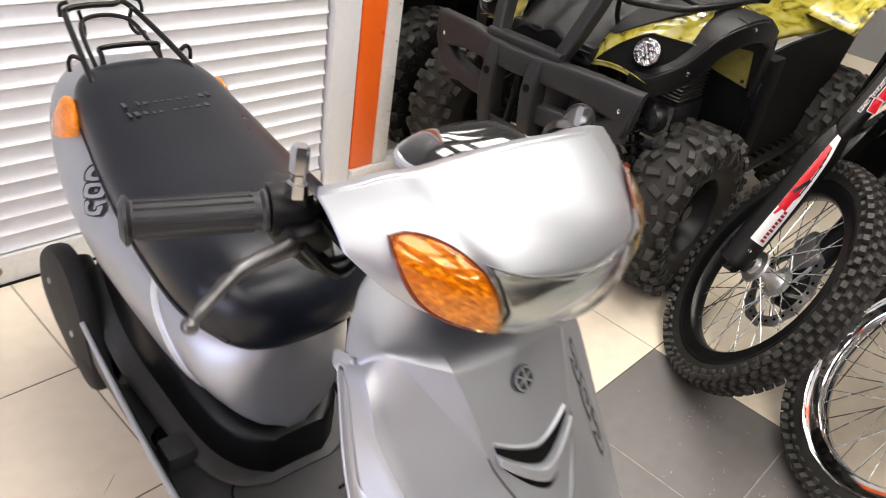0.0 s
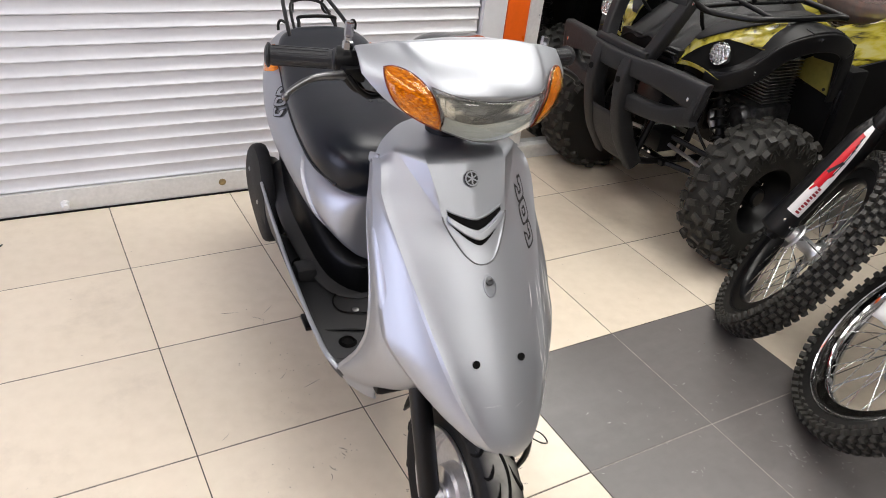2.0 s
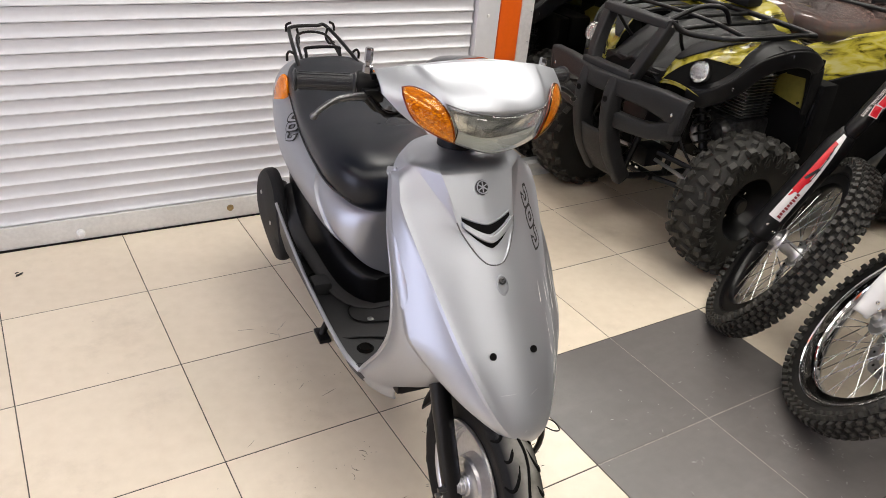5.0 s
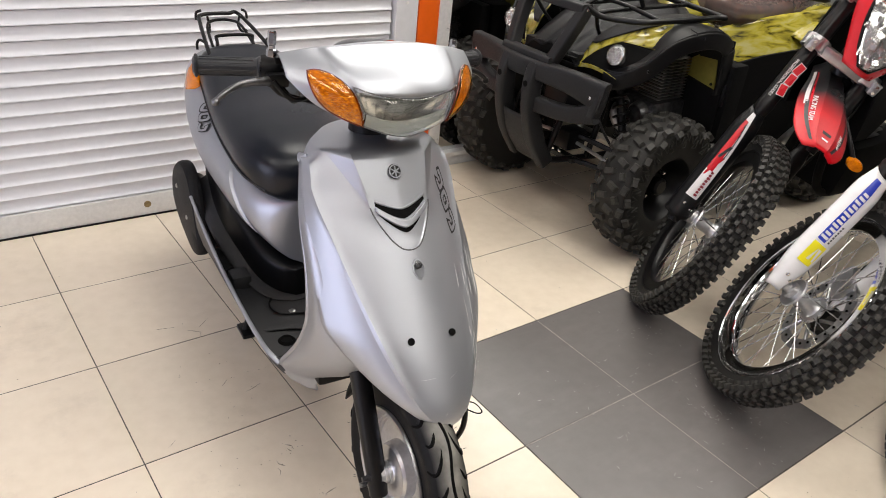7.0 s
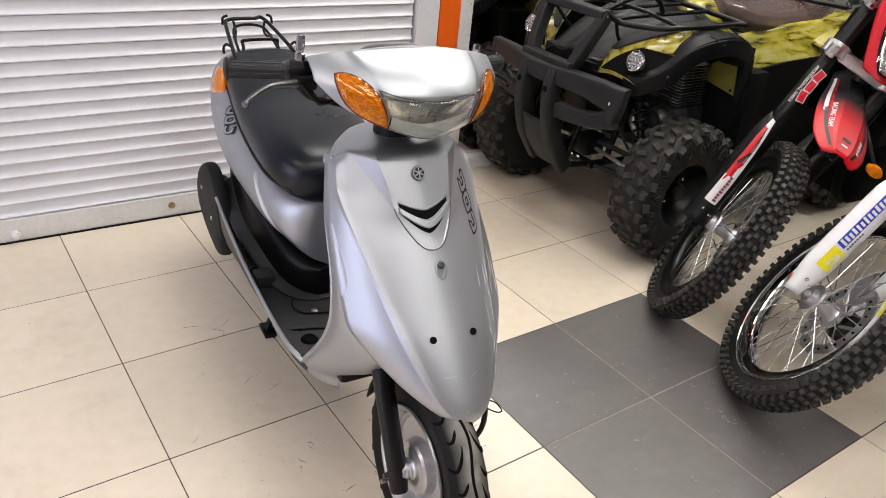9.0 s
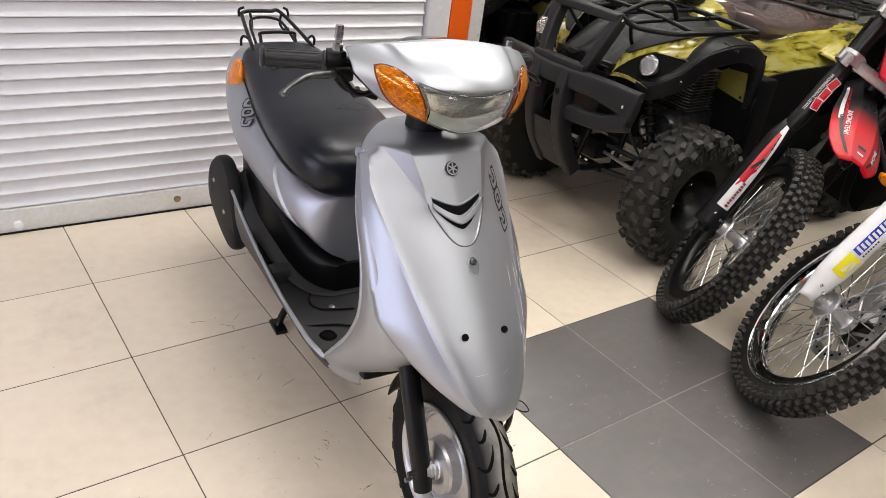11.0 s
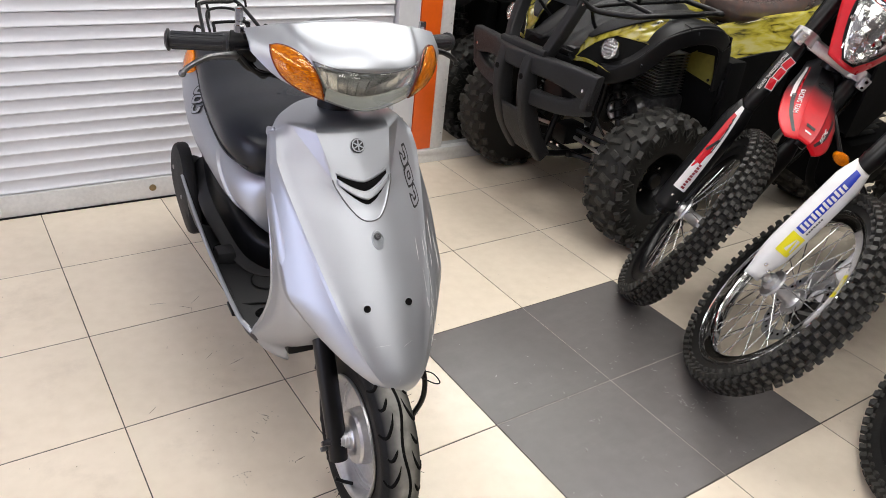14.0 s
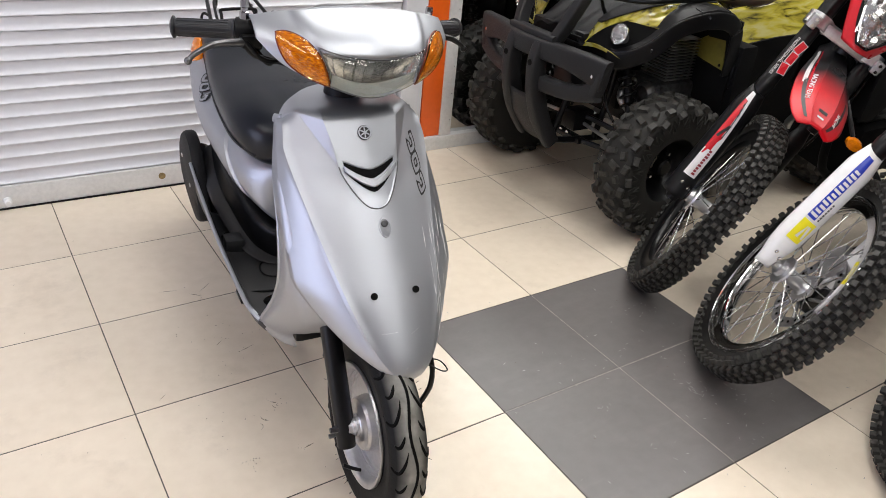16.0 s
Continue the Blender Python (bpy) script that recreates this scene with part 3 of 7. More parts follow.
def fairing_patch(lo, hi, y0, y1, lift, ny=24, nz=6):
    """Part of the fairing between two curves of height over the side offset."""
    return Build().sheet(lambda u, v: fairing(y0 + (y1 - y0) * u, lo(y0 + (y1 - y0) * u) + (hi(y0 + (y1 - y0) * u) - lo(y0 + (y1 - y0) * u)) * v, lift), ny, nz)


def glyphs(parent, place, lift=0.0008):
    """Three stacked ring-like strokes with a dark edge; place(across, up, lift) lies on the surface."""
    for width, rise, mat, name in ((0.92, 0.0, INK, "marking_edge"), (0.44, 0.0009, SILVER, "marking")):
        b = Build()
        for up, a0, a1 in ((2.0, 150, 430), (0.0, 0, 360), (-2.0, -200, 60)):
            pad = 14 if width > 0.5 and a1 - a0 < 360 else 0
            def fn(u, v, up=up, a0=a0 - pad, a1=a1 + pad):
                a = radians(a0 + (a1 - a0) * u)
                r = 0.70 + width * (v - 0.5)
                k = 1.0 / max(abs(math.cos(a)), abs(math.sin(a))) ** 0.55
                return place(r * k * math.cos(a) + 0.10 * up, up + r * k * math.sin(a) * 0.95, lift + rise)
            b.sheet(fn, 32, 3)
        part(name, b, mat, parent)


def brow(q):
    """How far the front edge of the roof dips towards the middle."""
    return 0.013 * max(0.0, 1 - (abs(q) / 0.122) ** 4)


def shoulder(q, z):
    """How far the rounded upper corners lie back."""
    return 0.020 * max(0.0, (z - 0.765) / 0.061) ** 2 * max(0.0, min(1.0, (abs(q) - 0.110) / 0.037)) ** 2


def front_fairing():
    b = Build()
    heights = [0.384 + 0.026 * (k / 14) ** 1.8 for k in range(14)] + [0.410 + 0.416 * k / 86 for k in range(87)]
    rows = []
    for z in heights:
        inner, outer, ridge, w = breaks(z)
        half = [inner * k / 10 for k in range(10)] + [inner + 0.004 * k / 2 for k in range(2)] + [inner + 0.004 + (max(outer, inner + 0.0045) - inner - 0.004) * k / 4 for k in range(4)]
        lo = max(outer, inner + 0.0045)
        half += [lo + (ridge - lo) * k / 14 for k in range(14)] + [ridge + (w - ridge) * k / 12 for k in range(13)]
        half = sorted(half)
        sink = CORNER * max(0.0, (z - 0.78) / 0.046) ** 2
        dip = min(1.0, max(0.0, (z - 0.70) / 0.126)) ** 2
        low = lambda q: V((0.72 * dip * brow(q) - shoulder(q, z), 0, -sink * (q / w) ** 8 - dip * brow(q)))
        rows.append([fairing(-q, z) + low(q) for q in reversed(half[1:])] + [fairing(q, z) + low(q) for q in half])
    # rounded roof that runs back to the steering column
    share = [q / w for q in half]
    for i in range(1, 31):
        d = (i / 30) ** 1.7
        edge = ease(d, [0.0, 0.12, 0.45, 0.8, 1.0], [0.145, 0.1455, 0.148, 0.146, 0.125])

        def roof(q):
            x0 = fairing(q * 0.145, 0.826).x + 0.72 * brow(q * 0.145) - shoulder(q * 0.145, 0.826)
            x = x0 * (1 - d) + (-0.205 + 0.082 * abs(q) ** 4) * d
            z = 0.826 + 0.004 * (1 - math.exp(-0.155 * d / 0.012)) + 0.012 * (1 - min(1.0, q * q / 0.72)) ** 2 * (1 - math.exp(-6.0 * d)) - brow(q * 0.145) * math.exp(-5.0 * d) - 0.010 * d * d - (CORNER + 0.008 * min(1.0, 2.6 * d)) * abs(q) ** 8
            return V((x, q * edge, z))

        rows.append([roof(-q) for q in reversed(share[1:])] + [roof(q) for q in share])
    b.loft(rows, caps=False, closed=False)
    body = part("front_fairing", b, SILVER, scooter, angle=13, thick=0.005, toward=(1, 0, 0))
    # grille: two slots, their shade laid on as dark patches, parted by a bright bar, a wide V
    vee = lambda y, top, fall, tuck: top - fall * (1 - (abs(y) / 0.056) ** 1.5) - tuck * (y / 0.056) ** 2
    top = lambda y: vee(y, 0.747, 0.017, 0.0)
    mid1 = lambda y: vee(y, 0.741, 0.026, 0.0)
    mid2 = lambda y: vee(y, 0.733, 0.029, 0.0)
    low = lambda y: vee(y, 0.731, 0.038, 0.0)
    part("grille_slot", fairing_patch(mid1, top, -0.053, 0.053, 0.0012), HOLE, body)
    part("grille_slot", fairing_patch(low, mid2, -0.049, 0.049, 0.0012), HOLE, body)
    part("grille_bar", fairing_patch(mid2, mid1, -0.055, 0.055, 0.009), SILVER, body, thick=0.007, toward=(1, 0, 0))
    lip = Build().tube([fairing(-0.053 + 0.106 * k / 24, top(-0.053 + 0.106 * k / 24) + 0.001, 0.001) for k in range(25)], 0.0022, 8)
    part("grille_lip", lip, SILVER, body)
    # joint round the centre shield: the groove's shade drawn as dark tubes
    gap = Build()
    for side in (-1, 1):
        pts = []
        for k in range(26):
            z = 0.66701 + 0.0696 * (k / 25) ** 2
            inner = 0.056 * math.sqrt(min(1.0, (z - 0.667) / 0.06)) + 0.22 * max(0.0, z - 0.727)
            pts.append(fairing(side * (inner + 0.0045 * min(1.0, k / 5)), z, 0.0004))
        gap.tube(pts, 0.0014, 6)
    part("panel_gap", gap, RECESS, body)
    # emblem: ring with three crossing bars
    e_m = basis(fairing(0.0, 0.792, 0.003), (0, 1, 0), V((-0.62, 0, 1)).normalized(), V((1, 0, 0.62)).normalized()) @ Matrix.Scale(0.9, 4)
    ring = Build().turned([(0.0, 0.0), (0.0155, 0.0), (0.0165, 0.0012), (0.0155, 0.0026), (0.0, 0.0026)], 40, m=Matrix.Rotation(radians(90), 4, "X"))
    emblem = part("emblem", ring, INK, body, "round dark emblem with a bright ring", m=e_m)
    marks = Build().turned([(0.0125, 0.0028), (0.0152, 0.0028), (0.0152, 0.0040), (0.0125, 0.0040)], 40, True, Matrix.Rotation(radians(90), 4, "X"))
    for a in (0, 60, 120):
        marks.box(-0.0115, 0.0115, -0.0013, 0.0013, 0.0028, 0.0042, 0, Matrix.Rotation(radians(a + 30), 4, "Z"))
    part("emblem_bars", marks, SILVER, emblem)
    # screw recess and two bolt holes
    r_m = basis(fairing(0.004, 0.641, 0.001), (0, 1, 0), V((-0.8, 0, 1)).normalized(), V((1, 0, 0.8)).normalized())
    oval = lambda k, h: [(0.0115 * k * math.cos(a), 0.0185 * k * math.sin(a) - 0.006, h) for a in (2 * math.pi * q / 24 for q in range(24))]
    part("recess_rim", Build().loft([oval(1.15, -0.002), oval(1.08, 0.0016), oval(0.96, 0.0018), oval(0.9, -0.001)], caps=False), SILVER, body, m=r_m)
    part("screw_recess", Build().loft([oval(0.97, 0.0004), oval(0.2, 0.0004)]), SILVER, body, m=r_m)
    part("screw", Build().turned([(0.0, 0.0035), (0.003, 0.0035), (0.004, 0.0048), (0.0066, 0.004), (0.007, -0.002)], 20, m=Matrix.Rotation(radians(90), 4, "X")), DARKSTEEL, body, m=r_m @ pose(0, 0.002, 0))
    for side in (-1, 1):
        h_m = basis(fairing(side * 0.044 - 0.003, 0.536, 0.004), (0, 1, 0), V((-0.7, 0, 1)).normalized(), V((1, 0, 0.7)).normalized())
        part("bolt_hole", Build().turned([(0.0, 0.0), (0.0072, 0.0), (0.0072, -0.002)], 24, m=Matrix.Rotation(radians(90), 4, "X")), HOLE, body, m=h_m)
    # marking on the left flank: three outlined ring strokes, one below the other
    glyphs(body, lambda p, q, lift: fairing(0.1125 + 0.0098 * p - 0.0022 * q, 0.7205 + 0.0168 * q + 0.004 * p, lift))
    # fine scratches along the left flank
    scr = Build()
    rs = random.Random(4)
    for k in range(30):
        y0, z0 = rs.uniform(0.085, 0.160), rs.uniform(0.43, 0.60)
        ln = rs.uniform(0.012, 0.055)
        scr.tube([fairing(y0 + 0.1 * ln * s, z0 + ln * s, 0.0) for s in (0, 0.33, 0.66, 1)], [0.0002, rs.uniform(0.0003, 0.0010), rs.uniform(0.0002, 0.0007), 0.0001], 4)
    for y0, z0, dy, dz in ((-0.045, 0.475, 0.030, 0.002), (0.012, 0.470, 0.02, 0.006), (-0.01, 0.415, 0.004, 0.004), (0.10, 0.50, 0.012, -0.05), (0.105, 0.56, 0.004, -0.05)):
        scr.tube([fairing(y0 + dy * q, z0 + dz * q, 0.0) for q in (0, 0.33, 0.66, 1)], [0.0001, 0.00035, 0.0002, 0.0003], 4)
    tagged(part("scratches", scr, PRINT, body, "pale scratches"), kind="stuff")
    return body


RZ = [0.251, 0.259, 0.285, 0.32, 0.36, 0.43, 0.51, 0.60, 0.70, 0.77, 0.798, 0.812]
RIM_W = [0.150, 0.172, 0.190, 0.196, 0.192, 0.189, 0.1865, 0.183, 0.1735, 0.1570, 0.1480, 0.138]
RIM_X = [-0.080, -0.102, -0.126, -0.102, -0.070, -0.016, 0.020, 0.006, -0.062, -0.110, -0.132, -0.155]
RIM_FWD = [0.05, 0.065, 0.085, 0.10, 0.12, 0.13, 0.085, 0.045, 0.034, 0.032, 0.032, 0.032]
RIM_BOW = [0.9, 0.9, 0.9, 0.9, 1.0, 1.2, 1.8, 2.4, 3.0, 3.0, 3.0, 3.0]
RIM_IN = [0.130, 0.134, 0.126, 0.112, 0.085, 0.05, 0.05, 0.05, 0.05, 0.05, 0.05, 0.05]


def leg_shield():
    for side in (-1, 1):
        b = Build()

        def fn(u, v, side=side):
            z = 0.251 + 0.536 * u
            w, inn = ease(z, RZ, RIM_W), ease(z, RZ, RIM_IN)
            y = w + (inn - w) * v
            k = (w - y) / 0.03
            return V((ease(z, RZ, RIM_X) + ease(z, RZ, RIM_FWD) * (1 - math.exp(-ease(z, RZ, RIM_BOW) * k)), side * y, z))

        b.sheet(fn, 48, 14)
        edge = [fn(k / 30, 0) + V((-0.006, -side * 0.004, 0)) for k in range(2, 31)]
        part("leg_shield", b, SILVER, scooter, thick=0.006, toward=(1, 0, 0))
        part("shield_edge", Build().tube(edge, [0.0065] * 6 + [0.005, 0.004, 0.0025, 0.001], 10), SILVER, scooter)
    # inner face towards the rider
    inner = Build().sheet(lambda u, v: V((ease(0.29 + 0.465 * u, RZ, RIM_X) - 0.012 - 0.02 * math.cos((v - 0.5) * 3.0), (v - 0.5) * 2 * (ease(0.29 + 0.465 * u, RZ, RIM_W) - 0.016), 0.29 + 0.465 * u)), 24, 12)
    part("inner_panel", inner, MATT, scooter, thick=0.008, toward=(-1, 0, 0))
    part("steering_column", Build().turned([(0.052, 0.0), (0.048, 0.05), (0.05, 0.10)], 28, m=pose(-0.13, 0, 0.81, 90) @ Matrix.Scale(0.86, 4)), PLASTIC, scooter)


def cowl_x(y, z):
    hood = 0.0075 / (1 + math.exp(max(-40.0, min(40.0, (abs(y) - 0.106 - 0.55 * (z - 0.955)) / 0.0035)))) * max(0.0, min(1.0, (z - 0.946) / 0.008))
    return 0.022 + hood - 2.4 * y * y - 15.0 * max(0.0, z - 0.935) ** 2 - 7.0 * max(0.0, 0.925 - z) ** 2


def cowl_low(y):
    return 0.864 + 0.42 * (math.sqrt(y * y + 0.0014) - 0.0374) + 8.0 * max(0.0, abs(y) - 0.15) ** 2


def cowl_top(y):
    return 1.022 - 0.72 * y * y


def cowl_pt(y, z, lift=0.0):
    return V((cowl_x(y, z) + lift, y * (1 + 0.5 * lift), z + 0.25 * lift))


def lens_top(y):
    return 0.946 + 1.15 * y * y


def lens_half(z):
    return 0.093 + 0.36 * max(0.0, z - 0.90)


def leaf(s, side, bulge, lift):
    """Indicator outline from its lower inner tip (s=0) to the outer top tip; bulge -1..1 across."""
    y = 0.091 + 0.083 * s
    z = 0.889 + 0.086 * s
    k = math.sin(math.pi * min(1, max(0, s)) ** 1.45) ** 0.68
    up = 0.028 if bulge > 0 else 0.025
    return cowl_pt(side * (y - 0.68 * bulge * up * k), z + 0.73 * bulge * up * k, lift)


def handlebar_cowl():
    b = Build()
    rows, cols = 64, 150
    pts, faces = [], []
    for i in range(rows + 1):
        for j in range(cols + 1):
            y = (2 * j / cols - 1) * 0.205
            v = i / rows
            lo, hi = cowl_low(y), cowl_top(y)
            pts.append(cowl_pt(y, lo + (hi - lo) * v))
    for i in range(rows):
        for j in range(cols):
            y = (2 * (j + 0.5) / cols - 1) * 0.205
            z = cowl_low(y) + (cowl_top(y) - cowl_low(y)) * (i + 0.5) / rows
            if abs(y) < lens_half(z) - 0.003 and z < lens_top(y) - 0.004 and z > cowl_low(y) + 0.004:
                continue
            faces.append((i * (cols + 1) + j, (i + 1) * (cols + 1) + j, (i + 1) * (cols + 1) + j + 1, i * (cols + 1) + j + 1))
    b.add(pts, faces)
    cowl = part("handlebar_cowl", b, SILVER, scooter, angle=60, thick=0.004, toward=(1, 0, 0), m=HB)
    # rear half and top
    back = Build().sheet(lambda u, v: V((cowl_x((2 * v - 1) * 0.205, cowl_top((2 * v - 1) * 0.205)) - 0.06 * u, (2 * v - 1) * (0.205 - 0.05 * u), cowl_top((2 * v - 1) * 0.205) - 0.05 * u * u)), 10, 40)
    part("cowl_rear", back, SILVER, cowl, thick=0.004, toward=(0, 0, 1))
    belly = Build().sheet(lambda u, v: V((cowl_x((2 * v - 1) * 0.2, cowl_low((2 * v - 1) * 0.2)) - 0.12 * u, (2 * v - 1) * 0.2 * (1 - 0.15 * u), cowl_low((2 * v - 1) * 0.2) - 0.006 * math.sin(3 * u))), 8, 30)
    dome = Build().sheet(lambda u, v: V((-0.100 - 0.095 * u, (2 * v - 1) * 0.086 * math.sqrt(max(0.0, 1 - (2 * u - 1) ** 4)), 0.984 + 0.026 * math.sqrt(max(0.0, 1 - (2 * u - 1) ** 2)) * (1 - (2 * v - 1) ** 4))), 20, 24)
    dash = part("instrument_panel", dome, DIAL_GLASS, cowl, "dark glossy instrument cover", thick=0.003, toward=(0, 0, 1))
    part("dial_rim", Build().tube([V((-0.1475 - 0.0495 * math.cos(a), 0.088 * math.sin(a), 0.985)) for a in (2 * math.pi * k / 48 for k in range(48))], 0.005, 8, closed=True), SILVER, dash)
    part("cowl_underside", belly, PLASTIC, cowl, thick=0.004, toward=(0, 0, -1))
    # headlight: reflector bowl, bulb and clear lens
    def lens_fn(u, v, lift, inset):
        z0 = 0.868
        zz = z0 + (0.952 - z0) * v
        y = (2 * u - 1) * (lens_half(zz) - inset)
        lo, hi = cowl_low(y) + 0.002 + inset * 0.4, lens_top(y) - inset * 0.4
        z = lo + (hi - lo) * v
        return cowl_pt(y, z, lift)

    head = part("headlight", Build().sheet(lambda u, v: lens_fn(u, v, -0.045 * math.sin(math.pi * u) ** 0.6 * math.sin(math.pi * v) ** 0.5 - 0.004 + 0.0025 * ((9 * u) % 1) * (0.34 < v), 0.002), 54, 22), REFLECTOR, cowl, "clear headlight with a chrome reflector", angle=20, thick=0.002, toward=(1, 0, 0))
    cover = part("lens", Build().sheet(lambda u, v: lens_fn(u, v, 0.006 + 0.010 * math.sin(math.pi * v) * math.sin(math.pi * u) ** 0.5, 0.0), 36, 18), LENS, head, thick=0.003, toward=(1, 0, 0))
    cover.visible_shadow = False
    part("lamp_lower_mask", Build().sheet(lambda u, v: lens_fn(u, v * 0.40, -0.004 - 0.03 * v * math.sin(math.pi * u), 0.003), 30, 8), FROST, head, thick=0.002, toward=(1, 0, 0))
    bead = [lens_fn(k / 40, 0, 0.004, -0.001) for k in range(41)] + [lens_fn(1, k / 12, 0.004, -0.001) for k in range(1, 13)] + [lens_fn(1 - k / 40, 1, 0.004, -0.001) for k in range(1, 41)] + [lens_fn(0, 1 - k / 12, 0.004, -0.001) for k in range(1, 12)]
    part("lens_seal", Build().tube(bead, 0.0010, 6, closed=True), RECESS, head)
    for side in (-1, 1):
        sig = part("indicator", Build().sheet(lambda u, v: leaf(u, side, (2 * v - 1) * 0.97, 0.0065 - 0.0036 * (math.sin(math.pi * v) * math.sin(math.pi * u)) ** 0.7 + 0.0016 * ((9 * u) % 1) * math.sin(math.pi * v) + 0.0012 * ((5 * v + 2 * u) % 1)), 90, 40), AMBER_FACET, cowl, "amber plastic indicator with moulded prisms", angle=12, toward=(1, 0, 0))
        cover = part("lens", Build().sheet(lambda u, v: leaf(u, side, 2 * v - 1, 0.0105 + 0.006 * math.sin(math.pi * v) * math.sin(math.pi * u)), 30, 14), AMBER_GLASS, sig, "clear amber lens", thick=0.002, toward=(1, 0, 0))
        cover.visible_shadow = False
        part("indicator_rim", Build().tube([leaf(k / 20, side, 1, 0.0065) for k in range(21)] + [leaf(1 - k / 20, side, -1, 0.007) for k in range(1, 20)], 0.0021, 6, closed=True), AMBER_CORE, sig)
    return cowl


def grip_point(s, side):
    """Handlebar tube from the cowl (s=0) to the grip's end (s=1)."""
    return V((-0.160 - 0.067 * s, side * ((0.159 if side < 0 else 0.170) + (0.161 if side < 0 else 0.145) * s), (0.954 if side < 0 else 0.956) - 0.010 * s))


def handlebars():
    for side in (-1, 1):
        part("bar_tube", Build().tube([grip_point(s, side) for s in (-0.6, 0.0, 0.5, 0.98)], 0.011, 14), SATIN, scooter, m=HB)
        a, b = grip_point(0.34, side), grip_point(1.0, side)
        d = (b - a).normalized()
        prof = []
        length = (b - a).length
        for k in range(41):
            s = k / 40
            r = 0.0165 + (0.0045 if s > 0.965 else 0) + (0.003 if s < 0.03 else 0)
            prof.append((r, s * length))
        prof = [(0.0, 0.0)] + prof + [(0.014, length + 0.004), (0.0, length + 0.004)]
        q = d.to_track_quat("Y", "Z").to_matrix().to_4x4()
        grip = part("grip", Build().turned(prof, 32, m=Matrix.Translation(a) @ q), VINYL, scooter, "ribbed black rubber grip", angle=30, m=HB)
        ribs = Build()
        for k in range(14):
            ang = 2 * math.pi * k / 14
            ribs.box(-0.0016, 0.0016, 0.012, length * 0.93, 0.0158, 0.0176, 0.0004, Matrix.Translation(a) @ q @ Matrix.Rotation(ang, 4, "Y"), 1)
        part("grip_rib", ribs, VINYL, grip)
        sw = Build()
        sw.tube([grip_point(0.12, side), grip_point(0.22, side), grip_point(0.33, side)], [0.02, 0.026, 0.024], 20)
        sw.box(-0.014, 0.018, -0.016, 0.016, -0.034, 0.004, 0.005, Matrix.Translation(grip_point(0.16, side)))
        part("switch_housing", sw, PLASTIC, scooter, m=HB)
        btn = Build().box(-0.006, 0.006, -0.005, 0.005, 0.0, 0.012, 0.002, Matrix.Translation(grip_point(0.2, side) + V((0.014, 0, 0.012))))
        part("switch", btn, SATIN, scooter, m=HB)
        # lever perch and lever
        p0 = V((-0.158, side * 0.194, 0.938))
        perch = Build().box(-0.022, 0.022, -0.02, 0.02, -0.014, 0.012, 0.006, Matrix.Translation(p0))
        perch.tube([p0 + V((0, 0, -0.004)), p0 + V((0.01, side * -0.02, -0.03)), p0 + V((-0.01, side * -0.045, -0.05)), p0 + V((-0.05, side * -0.07, -0.05))], 0.006, 8, 5)
        part("lever_perch", perch, PLASTIC, scooter, m=HB)
        lev = Build()
        lp = [V((-0.150, side * 0.199, 0.934)), V((-0.141, side * 0.222, 0.937)), V((-0.131, side * 0.270, 0.936)), V((-0.119, side * 0.307, 0.923)), V((-0.116, side * 0.321, 0.911))]
        if side > 0:
            lp = [V((-0.152, 0.20, 0.943)), V((-0.148, 0.222, 0.945)), V((-0.145, 0.252, 0.943)), V((-0.142, 0.280, 0.930)), V((-0.142, 0.290, 0.920))]
        lev.tube(lp, [0.0095, 0.0085, 0.0062, 0.0052, 0.0048], 12, 6)
        lev.loft([[lp[-1] + V((0.0074 * math.cos(a) * math.sin(t), 0.0074 * math.sin(a) * math.sin(t), 0.0074 * math.cos(t))) for a in (2 * math.pi * k / 12 for k in range(12))] for t in (0.05, 0.5, 1.0, 1.57, 2.1, 2.6, 3.09)])
        part("brake_lever", lev, LEVER if side < 0 else SATIN, scooter, "worn metal brake lever" if side < 0 else "black brake lever", m=HB)
        for q in ((0.0, 0.0), (-0.016, 0.006)):
            loop = [V((-0.136 + q[0], side * (0.207 + q[1]), 0.938)), V((-0.124 + q[0], side * (0.186 + q[1]), 0.914)), V((-0.132 + q[0], side * 0.158, 0.902)), V((-0.165, side * 0.105, 0.900 + q[0]))]
            part("control_cable", Build().tube(loop, 0.0052, 8, 6), PLASTIC, scooter, m=HB)
        # bare mirror mount
        st = V((-0.153, 0.196 if side > 0 else -0.206, 0.962 if side > 0 else 0.979))
        part("mirror_mount", Build().turned([(0.0, 0.0), (0.0095, 0.0), (0.0095, 0.012), (0.0065, 0.014), (0.0065, 0.020), (0.0080, 0.022), (0.0080, 0.043), (0.0065, 0.046), (0.0, 0.046)], 6, m=Matrix.Translation(st) @ Matrix.Rotation(radians(90), 4, "X")), DARKCHROME, scooter, "chrome bolt where a mirror was", angle=25, m=HB)


def swung(rows, ring, power=2.4):
    """Loft along x of rounded box sections: rows of x, half width, bottom, top."""
    out = []
    for x, w, lo, hi in rows:
        mid, h = (lo + hi) / 2, (hi - lo) / 2
        sec = []
        for k in range(ring):
            a = 2 * math.pi * k / ring
            c, s = math.cos(a), math.sin(a)
            sec.append(V((x, w * math.copysign(abs(c) ** (2 / power), c), mid + h * math.copysign(abs(s) ** (2 / power), s))))
        out.append(sec)
    return out


def table_rows(xs, *cols, n=40):
    return [[xs[0] + (xs[-1] - xs[0]) * k / n] + [ease_any(xs[0] + (xs[-1] - xs[0]) * k / n, xs, c) for c in cols] for k in range(n + 1)]


def ease_any(x, xs, ys):
    return ease(-x, [-a for a in xs], ys) if xs[0] > xs[-1] else ease(x, xs, ys)


